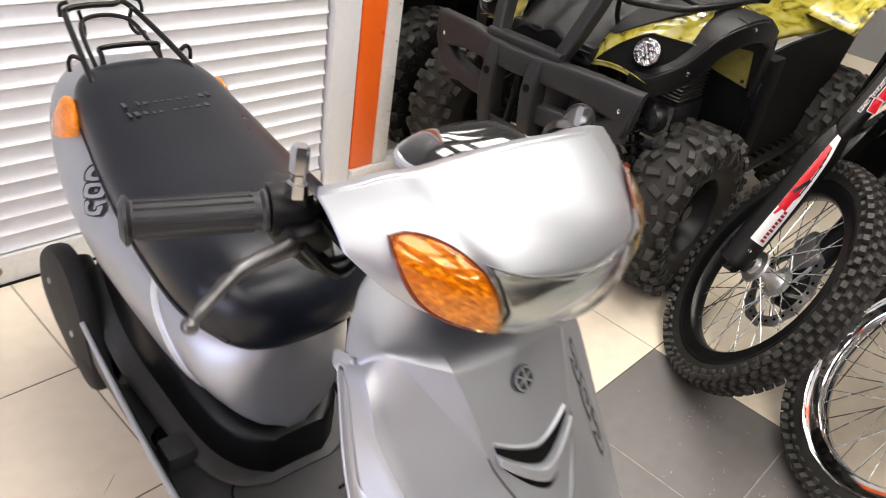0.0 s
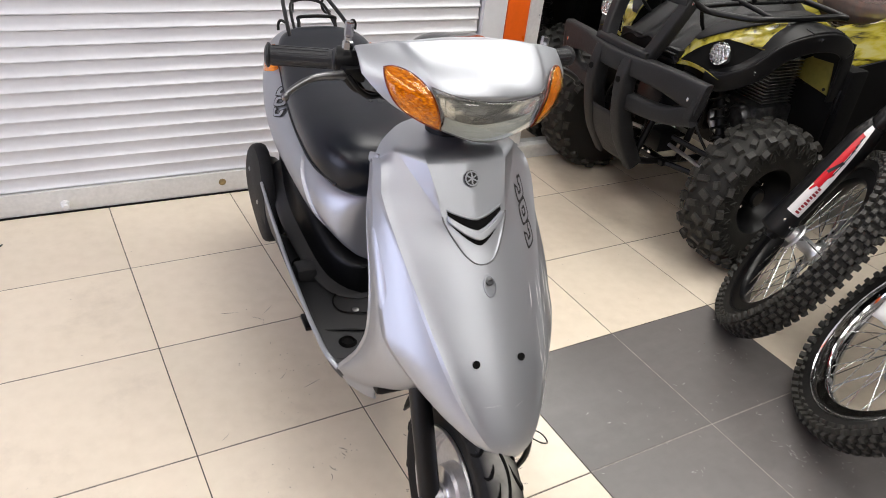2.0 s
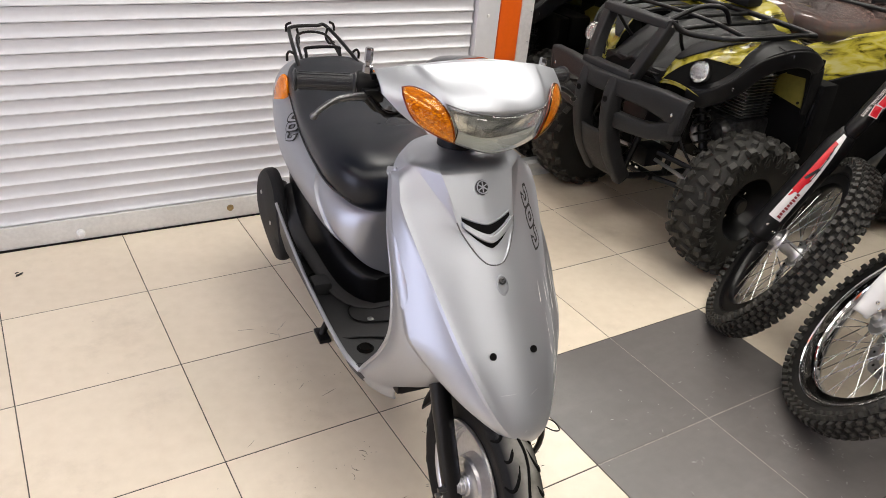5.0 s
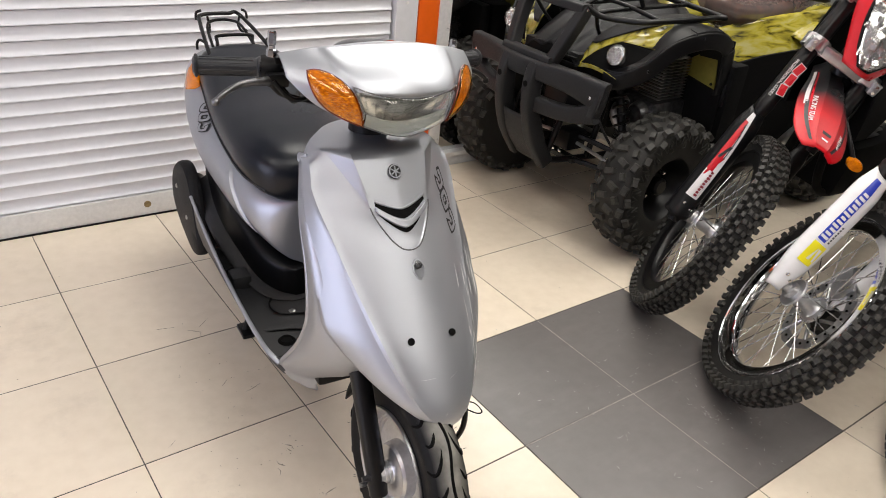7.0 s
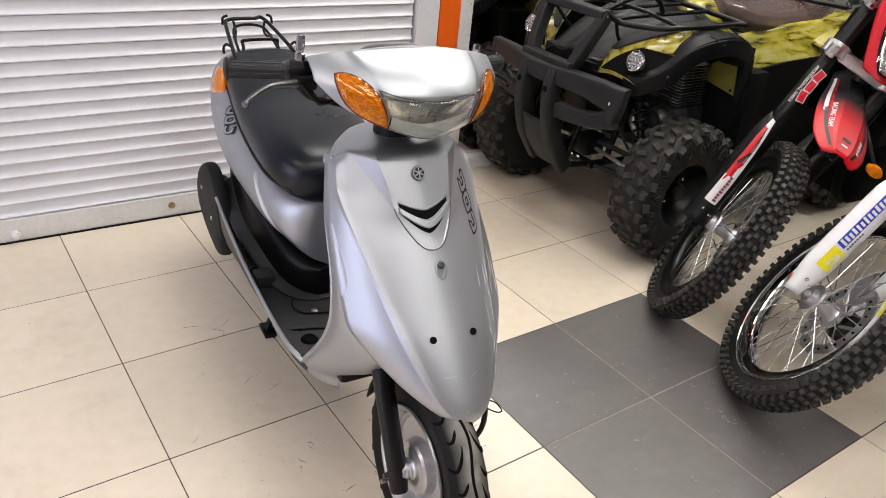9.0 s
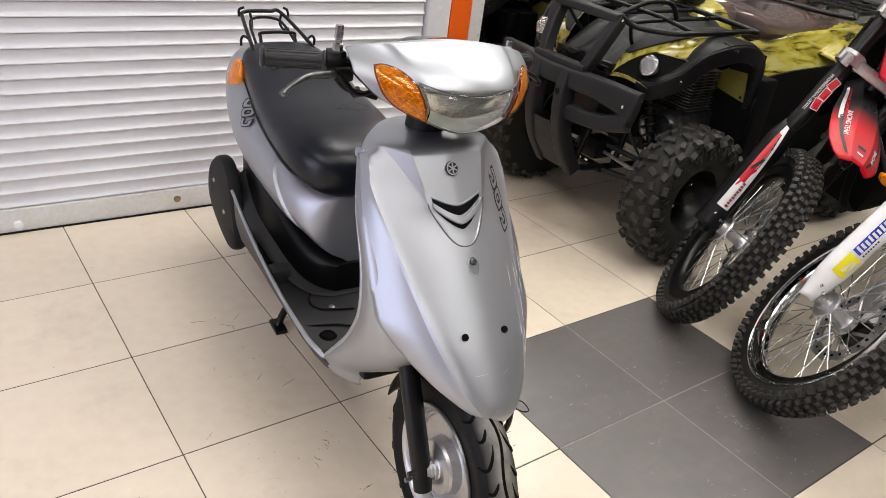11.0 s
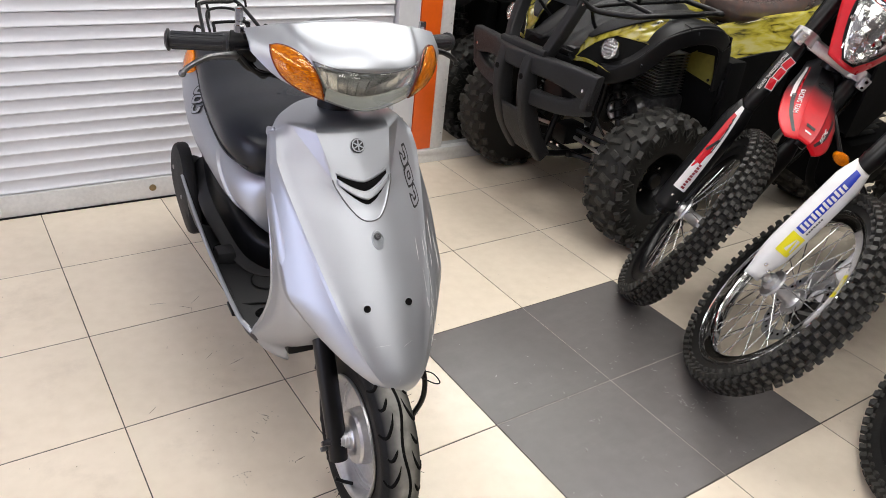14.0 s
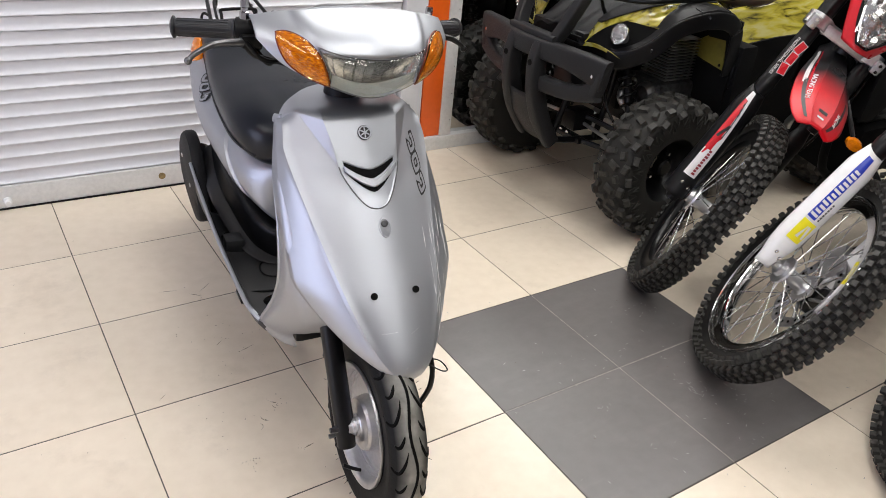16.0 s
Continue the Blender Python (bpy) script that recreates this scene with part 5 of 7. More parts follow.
def quad_wheel(name, x, y, side, half):
    R = 0.262
    wheel = part(name, Build().turned([(0.03, -0.02), (0.075, -0.03), (0.10, -0.01), (0.112, 0.03), (0.128, half * 0.72), (0.136, half * 0.74), (0.134, half * 0.6), (0.118, 0.0), (0.134, -half * 0.6), (0.136, -half * 0.74), (0.128, -half * 0.7), (0.10, -0.04), (0.03, -0.04)], 48, True), SATIN, quad, "black steel wheel", m=pose(x, y, 0.272) @ (Matrix.Rotation(math.pi, 4, "Z") if side < 0 else Matrix()))
    sec = []
    for k in range(29):
        a = math.pi * k / 28
        c, s = math.cos(a), math.sin(a)
        sec.append((0.134 + (R - 0.134) * abs(s) ** 0.50, half * math.copysign(abs(c) ** 0.62, c) * (0.78 + 0.22 * min(1.0, 1.7 * abs(s)))))
    sec += [(0.125, -half * 0.7), (0.125, half * 0.7)]
    tyre = part("tyre", Build().turned(sec, 80, True), RUBBER_MID, wheel, "dusty off-road tyre with deep tread blocks")
    n = 18
    rows = []
    for sd in (-1, 1):
        ph = 0.25 * (1 + sd)
        rows += [(R - 0.002, sd * half * 0.20, n, ph, 0.025, half * 0.56, 0.0135, -sd * 18, 0), (R - 0.004, sd * half * 0.47, n, ph + 0.50, 0.033, half * 0.26, 0.0135, sd * 24, sd * 6)]
        rows += [(R - 0.008, sd * half * 0.76, n, ph + 0.02, 0.034, half * 0.30, 0.0135, -sd * 10, sd * 20), (R - 0.024, sd * half * 0.95, n, ph + 0.50, 0.034, half * 0.28, 0.008, sd * 10, sd * 46)]
    tread(rows, wheel, RUBBER_OLD, name == "front_wheel", 0.78)
    ribs = Build()
    side_y = lambda r: half * (1.0 - 6.0 * (r - 0.205) ** 2 / 0.06) + 0.0012
    for k in range(18):
        a = 2 * math.pi * k / 18
        for tri in (((0.232, 0.0), (0.196, 0.05), (0.226, 0.13)), ((0.214, 0.17), (0.178, 0.12), (0.184, 0.22), (0.214, 0.17)), ((0.232, 0.20), (0.205, 0.26), (0.236, 0.31))):
            ribs.tube([V((r * math.cos(a + w), side_y(r), r * math.sin(a + w))) for r, w in tri], 0.0022, 4)
    part("sidewall_rib", ribs, RUBBER_OLD, wheel)
    part("hub_cap", Build().turned([(0.034, 0.0), (0.034, 0.028), (0.026, 0.036), (0.0, 0.037)], 28), SATIN, wheel)
    for k in range(4):
        a = math.pi / 4 + math.pi / 2 * k
        part("wheel_nut", Build().turned([(0.0085, -0.02), (0.0085, 0.0), (0.006, 0.006), (0.0, 0.007)], 6), CHROME, wheel, m=pose(0.055 * math.cos(a), 0.0, 0.055 * math.sin(a)))
    return wheel


def quad_bumper():
    top = Build()
    top.loft(bar_loft([(0.262, -0.365, 0.618, 0.024, 0.055), (0.295, -0.22, 0.640, 0.026, 0.040), (0.325, -0.08, 0.645, 0.028, 0.034), (0.335, 0.0, 0.645, 0.028, 0.034), (0.325, 0.08, 0.645, 0.028, 0.034), (0.295, 0.22, 0.640, 0.026, 0.040), (0.262, 0.365, 0.618, 0.024, 0.055)], 6))
    bumper = part("front_bumper", top, MATT, quad, "black moulded plastic front bumper")
    part("name_inset", Build().box(0.352, 0.3585, -0.055, 0.055, 0.628, 0.656, 0.002), PLASTIC, bumper)
    for side in (-1, 1):
        part("wing_rail", Build().loft(bar_loft([(0.318, side * 0.07, 0.520, 0.026, 0.030), (0.300, side * 0.18, 0.520, 0.026, 0.028), (0.282, side * 0.27, 0.532, 0.024, 0.030), (0.268, side * 0.34, 0.560, 0.022, 0.040)], 6)), MATT, bumper)
        part("wing_end", Build().loft(bar_loft([(0.264, side * 0.352, 0.662, 0.014, 0.022), (0.266, side * 0.348, 0.61, 0.018, 0.026), (0.268, side * 0.332, 0.545, 0.018, 0.026)], 4)), MATT, bumper)
        col = [(0.325, side * 0.075, 0.665, 0.022, 0.03), (0.338, side * 0.075, 0.60, 0.024, 0.034), (0.330, side * 0.078, 0.50, 0.024, 0.036), (0.290, side * 0.08, 0.38, 0.024, 0.036), (0.215, side * 0.085, 0.262, 0.022, 0.03)]
        part("upright", Build().loft(bar_loft(col, 6)), MATT, bumper)
        part("bolt_well", Build().turned([(0.0, 0.0), (0.011, 0.0), (0.011, -0.004)], 18, m=basis((0.374, side * 0.075, 0.595), (0, 1, 0), (1, 0, 0), (0, 0, -1))), HOLE, bumper)
        part("wing_bolt", Build().turned([(0.0, 0.003), (0.007, 0.002), (0.008, -0.002)], 14, m=basis((0.294, side * 0.326, 0.612), (0, 1, 0), (1, 0, 0), (0, 0, -1))), CHROME, bumper)
        hoop = [(0.300, side * 0.105, 0.665, 0.02, 0.026), (0.270, side * 0.128, 0.74, 0.02, 0.026), (0.228, side * 0.145, 0.83, 0.02, 0.026), (0.205, side * 0.148, 0.872, 0.02, 0.024)]
        part("guard_post", Build().loft(bar_loft(hoop, 5)), MATT, bumper)
        part("guard_bolt", Build().turned([(0.0, 0.006), (0.008, 0.005), (0.01, -0.004)], 14, m=basis((0.214, side * 0.160, 0.872), (0, 1, 0), (0.5, 0, 0.86), (0.86, 0, -0.5))), CHROME, bumper)
    part("guard_top", Build().loft(bar_loft([(0.212, -0.162, 0.872, 0.028, 0.017), (0.216, 0.0, 0.874, 0.028, 0.017), (0.212, 0.162, 0.872, 0.028, 0.017)], 5)), MATT, bumper)
    part("guard_foot", Build().loft(bar_loft([(0.305, -0.13, 0.682, 0.024, 0.018), (0.312, 0.0, 0.684, 0.024, 0.018), (0.305, 0.13, 0.682, 0.024, 0.018)], 5)), MATT, bumper)
    plate = Build().sheet(lambda u, v: V((ease(u, [0, 0.5, 1], [0.232, 0.306, 0.340]) + 0.010 * (1 - (2 * v - 1) ** 2), (2 * v - 1) * (0.090 - 0.005 * u), 0.262 + 0.20 * u)), 12, 10)
    part("skid_plate", plate, MATT, bumper, thick=0.006, toward=(1, 0, 0))
    part("horn", Build().turned([(0.0, 0.0), (0.035, 0.002), (0.045, -0.012), (0.03, -0.03), (0.0, -0.03)], 24, m=basis((0.24, 0.2, 0.565), (0, 1, 0), (1, 0, 0), (0, 0, -1))), SATIN, quad)
    part("hanging_cable", Build().tube([(0.25, -0.06, 0.47), (0.27, -0.03, 0.52), (0.26, 0.03, 0.545), (0.24, 0.06, 0.50)], 0.004, 8, 6), PLASTIC, quad)


LIP = [(0.175, 0.262, 0.650), (0.150, 0.322, 0.656), (0.085, 0.380, 0.704), (0.02, 0.415, 0.775), (-0.06, 0.436, 0.806), (-0.15, 0.445, 0.812), (-0.235, 0.445, 0.790), (-0.275, 0.440, 0.735), (-0.288, 0.432, 0.60)]


def quad_front_body():
    hood = Build().sheet(lambda u, v: V((0.205 - 0.54 * u, (2 * v - 1) * (0.15 + 0.06 * math.sin(1.6 * u)), 0.71 + 0.16 * math.sin(min(1.0, 1.25 * u) * 1.57) - 0.035 * (2 * v - 1) ** 2 + 0.008 * math.cos(9.4 * (2 * v - 1)))), 26, 24)
    part("hood", hood, MATT, quad, "black plastic hood", thick=0.006, toward=(0, 0, 1))
    part("front_grille", Build().box(0.15, 0.20, -0.15, 0.15, 0.60, 0.71, 0.01), PLASTIC, quad)
    for k in range(4):
        part("grille_slat", Build().box(0.198, 0.212, 0.05, 0.145, 0.615 + 0.024 * k, 0.624 + 0.024 * k, 0.002), PLASTIC, quad)
    for side in (-1, 1):
        inner = [(0.196, 0.135, 0.662), (0.12, 0.158, 0.775), (-0.02, 0.205, 0.842), (-0.28, 0.225, 0.850)]
        outer = [(0.160, 0.315, 0.650), (0.085, 0.372, 0.715), (-0.04, 0.425, 0.812), (-0.27, 0.435, 0.800)]
        ic, oc = curve(inner, 8), curve(outer, 8)

        def skin(u, v, lift=0.0, side=side):
            k = u * (len(ic) - 1)
            i = min(int(k), len(ic) - 2)
            a, b = ic[i].lerp(ic[i + 1], k - i), oc[i].lerp(oc[i + 1], k - i)
            p = a.lerp(b, v) + V((0.012, 0, 0.02)) * math.sin(math.pi * v)
            return V((p.x + lift, side * p.y, p.z + lift * 0.6))

        fender = part("front_fender", Build().sheet(skin, 30, 16), CAMO, quad, "yellow camouflage fender panel", thick=0.005, toward=(0.3, 0, 1))
        part("hood_flank", Build().sheet(lambda u, v: skin(0.26 + 0.74 * u, v * (0.10 + 0.42 * min(1.0, 2.0 * u) ** 0.8), 0.006), 26, 10), MATT, quad, "black plastic flank of the hood", thick=0.005, toward=(0.3, 0, 1))
        lip_pts = [(x, side * y, z, 0.007, 0.030) for x, y, z in LIP]
        part("fender_lip", Build().loft(bar_loft(lip_pts, 6, 4.0)), PLASTIC, quad, "black plastic fender lip")
        shelf = curve([(x, side * y, z) for x, y, z in LIP], 6)
        rows = []
        for i, p in enumerate(shelf):
            k = max(0.0, min(1.0, (i / (len(shelf) - 1) - 0.22) / 0.2))
            d = 0.05 + 0.075 * k
            rows.append([p + V((0.0, -side * d, 0.03 + 0.014 * k)), p + V((0.0, -side * 0.03, 0.042)), p + V((0.0, 0, 0.036)), p + V((0, side * 0.004, 0.026)), p + V((0, -side * d, 0.018))])
        part("fender_edge", Build().loft(rows), PLASTIC, quad)
        for at in (0.52, 0.70):
            i = int(at * (len(shelf) - 1))
            seam_pts = [rows[i][1] + V((0, 0, 0.0012)), rows[i][2] + V((0, side * 0.001, 0.0012)), rows[i][3] + V((0, side * 0.0015, 0))]
            part("fender_seam", Build().tube(seam_pts, 0.0016, 6), MATT, quad)
        for sx, sy, sz in ((0.093, 0.386, 0.705), (-0.09, 0.449, 0.825)):
            part("fender_screw", Build().turned([(0.0, 0.004), (0.006, 0.003), (0.0075, -0.002)], 12, m=basis((sx, side * sy, sz), (0, side, 0), V((0.6, side * 0.7, 0.3)).normalized(), (0, 0, 1))), CHROME, quad)
        # dark lamp pocket with a clear lamp
        def pocket(u, v, lift):
            rise = 0.01 + 0.31 * min(1.0, v / 0.40) ** 0.85 + 0.13 * max(0.0, v - 0.40) / 0.60
            return skin(0.045 + rise * u, 0.10 + 0.89 * v, lift)
        head = part("headlight", Build().sheet(lambda u, v: pocket(u, v, 0.004), 14, 22), HOLE, quad, "round clear headlight in a dark pocket", thick=0.003, toward=(1, 0, 0.3))
        seam = [pocket(1, k / 24, 0.006) for k in range(25)] + [pocket(0, 1 - k / 24, 0.006) for k in range(1, 24)]
        part("pocket_rim", Build().tube(seam, 0.0017, 6, closed=True), CAMO, head)
        lamp_c = skin(0.25, 0.67, 0.012)
        lm = basis(tuple(lamp_c), (0, side, 0), V((0.93, side * 0.05, 0.30)).normalized(), V((0.30, 0, -0.93)))
        part("lamp_bowl", Build().turned([(0.0, 0.0), (0.022, 0.004), (0.032, 0.014), (0.0365, 0.024), (0.0365, 0.0), (0.02, -0.02)], 32), CHROME, head, m=lm)
        fac = Build()
        for k in range(19):
            rr = 0.0 if k == 0 else (0.013 if k < 7 else 0.025)
            aa = k * 1.0472 if k < 7 else k * 0.5236
            fac.turned([(0.0, 0.027), (0.004, 0.0255), (0.0062, 0.021)], 8, m=pose(rr * math.cos(aa), 0, rr * math.sin(aa)))
        part("lamp_facets", fac, CHROME, head, m=lm)
        part("lamp_lens", Build().turned([(0.0, 0.034), (0.02, 0.0325), (0.034, 0.027), (0.037, 0.022)], 32), LENS, head, m=lm, thick=0.002, toward=(1, 0, 0))
        flap = Build().prism([(side * y, z) for y, z in ((0.258, 0.637), (0.412, 0.612), (0.395, 0.728), (0.378, 0.742), (0.336, 0.736), (0.245, 0.676))][::side], 0.006, basis((-0.287, 0.0, 0.0), (0, 1, 0), (0, 0, 1), (1, 0, 0)))
        part("splash_panel", flap, DULLYELLOW, quad, "dull yellow inner splash panel", smooth=False)
        for py, pz in ((0.272, 0.648), (0.395, 0.628)):
            part("panel_rivet", Build().turned([(0.0, 0.003), (0.005, 0.002), (0.006, -0.001)], 10, m=basis((-0.279, side * py, pz), (0, 1, 0), (1, 0, 0), (0, 0, -1))), SATIN, quad)
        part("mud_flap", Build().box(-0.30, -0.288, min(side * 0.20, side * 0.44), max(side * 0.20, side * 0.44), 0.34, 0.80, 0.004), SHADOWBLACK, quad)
        part("reflector_block", Build().box(-0.335, -0.30, side * 0.43 - 0.018, side * 0.43 + 0.018, 0.55, 0.64, 0.006), PLASTIC, quad)


def quad_rack():
    R = 0.0105
    frame_pts = [(0.215, 0.155, 0.882), (0.16, 0.18, 0.852), (0.11, 0.25, 0.850), (0.08, 0.31, 0.856), (0.03, 0.338, 0.862), (-0.10, 0.352, 0.866), (-0.25, 0.362, 0.870), (-0.285, 0.350, 0.872)]
    rk = part("front_rack", Build().tube(frame_pts + [(-0.285, 0.0, 0.885)] + [(x, -y, z) for x, y, z in reversed(frame_pts)], R, 12, 5), SATIN, quad, "black tubular front luggage rack")
    for y in (-0.2, -0.07, 0.07, 0.2):
        part("rack_bar", Build().tube([(-0.285, y, 0.880), (-0.1, y, 0.878), (0.1, y * 0.95, 0.872), (0.17, y * 0.8, 0.858)], 0.008, 10, 5), SATIN, rk)
    part("rack_bar", Build().tube([(0.03, -0.338, 0.865), (0.035, -0.15, 0.885), (0.035, 0.15, 0.885), (0.03, 0.338, 0.865)], 0.008, 10, 5), SATIN, rk)
    for side in (-1, 1):
        part("rack_leg", Build().tube([(0.215, side * 0.12, 0.868), (0.10, side * 0.16, 0.93), (0.02, side * 0.20, 0.935), (-0.02, side * 0.21, 0.885)], 0.009, 10, 5), SATIN, rk)
        part("rack_stay", Build().tube([(0.17, side * 0.17, 0.855), (0.13, side * 0.15, 0.80), (0.09, side * 0.14, 0.76)], 0.007, 8, 4), SATIN, rk)


def coil(p0, p1, r, turns, wire):
    p0, p1 = V(p0), V(p1)
    d = (p1 - p0)
    q = d.normalized().to_track_quat("Z", "Y").to_matrix()
    pts = [p0 + d * (k / (turns * 10)) + q @ V((r * math.cos(k * 0.6283), r * math.sin(k * 0.6283), 0)) for k in range(turns * 10 + 1)]
    return Build().tube(pts, wire, 6)


def quad_chassis():
    for side in (-1, 1):
        rails = Build().tube([(0.22, side * 0.085, 0.28), (0.10, side * 0.09, 0.262), (-0.3, side * 0.11, 0.255), (-0.95, side * 0.12, 0.27)], 0.013, 10, 4)
        rails.tube([(0.22, side * 0.085, 0.28), (0.19, side * 0.10, 0.42), (0.14, side * 0.12, 0.62)], 0.013, 10, 4)
        rails.tube([(0.0, side * 0.1, 0.26), (-0.02, side * 0.12, 0.45), (-0.02, side * 0.14, 0.66)], 0.013, 10, 4)
        part("frame_rail", rails, SATIN, quad)
        for z, xo in ((0.262, 0.0), (0.36, -0.02)):
            part("control_arm", Build().tube([(0.08 + xo, side * 0.10, z), (-0.02, side * 0.33, 0.25 + (z - 0.262) * 0.75), (-0.14 + xo, side * 0.10, z)], 0.011, 10), SATIN, quad)
        part("shock_spring", coil((-0.03, side * 0.27, 0.31), (-0.03, side * 0.16, 0.60), 0.03, 9, 0.0055), SATIN, quad)
        part("shock_rod", Build().tube([(-0.03, side * 0.28, 0.29), (-0.03, side * 0.155, 0.62)], 0.017, 10), SATIN, quad)
        part("tie_rod", Build().tube([(0.07, side * 0.05, 0.335), (0.05, side * 0.34, 0.30)], 0.008, 8), STEEL, quad)
        part("knuckle", Build().box(-0.06, 0.02, side * 0.345 - 0.03, side * 0.345 + 0.03, 0.21, 0.36, 0.012), SATIN, quad)
        part("brake_hose", Build().tube([(0.02, side * 0.14, 0.55), (0.10, side * 0.22, 0.47), (0.06, side * 0.30, 0.36), (0.0, side * 0.34, 0.32)], 0.005, 8, 6), PLASTIC, quad)
        part("foot_board", Build().box(-0.92, -0.34, side * 0.33 - 0.12, side * 0.33 + 0.12, 0.285, 0.31, 0.01), PLASTIC, quad)
        for k in range(9):
            part("foot_board_rib", Build().box(-0.9 + 0.062 * k, -0.885 + 0.062 * k, side * 0.33 - 0.10, side * 0.33 + 0.10, 0.308, 0.326, 0.004), PLASTIC, quad)
        part("leg_panel", Build().sheet(lambda u, v: V((-0.34 - 0.5 * u, side * (0.24 - 0.05 * v + 0.05 * (1 - u)), 0.31 + 0.36 * v)), 8, 8), SHADOWBLACK, quad, thick=0.006, toward=(0, side, 0))
        for x, z in ((0.075, 0.262), (-0.13, 0.262)):
            part("arm_bolt", Build().turned([(0.0, 0.012), (0.009, 0.010), (0.011, 0.0), (0.0, -0.01)], 8, m=basis((x + 0.012, side * 0.02 + 0.02, z + 0.012), (0, 1, 0), (1, 0, 0), (0, 0, -1))), CHROME, quad)
    part("cross_member", Build().box(0.06, 0.10, -0.10, 0.12, 0.25, 0.272, 0.004), SATIN, quad)
    part("steering_box", Build().box(0.02, 0.12, 0.02, 0.10, 0.30, 0.38, 0.01), PLASTIC, quad)
    part("radiator", Build().box(0.04, 0.08, -0.12, 0.12, 0.42, 0.60, 0.008), SATIN, quad)
    part("inner_shroud", Build().box(-0.16, -0.10, -0.30, 0.085, 0.36, 0.66, 0.02), PLASTIC, quad)
    part("battery_box", Build().box(-0.30, -0.17, -0.30, 0.10, 0.30, 0.66, 0.02), PLASTIC, quad)
    eng = part("engine", Build().box(-0.62, -0.18, -0.13, 0.13, 0.27, 0.52, 0.03), STEEL, quad, "air-cooled engine with thin cooling fins")
    for k in range(14):
        part("cooling_fin", Build().box(-0.275, -0.125, 0.155, 0.29, 0.545 + 0.0118 * k, 0.5486 + 0.0118 * k, 0.001), STEEL, eng, m=Matrix.Rotation(radians(0), 4, "X"))
    part("crankcase", Build().box(-0.30, -0.10, 0.10, 0.30, 0.41, 0.54, 0.03), DARKSTEEL, eng)
    part("case_cover", Build().turned([(0.0, 0.02), (0.035, 0.02), (0.045, 0.008), (0.05, -0.01)], 24, m=basis((-0.092, 0.235, 0.48), (0, 1, 0), (1, 0, 0), (0, 0, -1))), DARKSTEEL, eng)
    part("cylinder_core", Build().box(-0.265, -0.140, 0.17, 0.275, 0.50, 0.70, 0.01), SATIN, eng)
    part("exhaust_flange", Build().tube([(-0.10, 0.16, 0.51), (-0.045, 0.165, 0.49), (-0.03, 0.19, 0.44), (-0.10, 0.25, 0.39), (-0.3, 0.27, 0.37)], 0.018, 12, 5), STEEL, eng)
    part("side_cover", Build().turned([(0.0, 0.03), (0.05, 0.03), (0.07, 0.0), (0.07, -0.02)], 28, m=pose(-0.30, 0.15, 0.42)), ALLOY, eng)


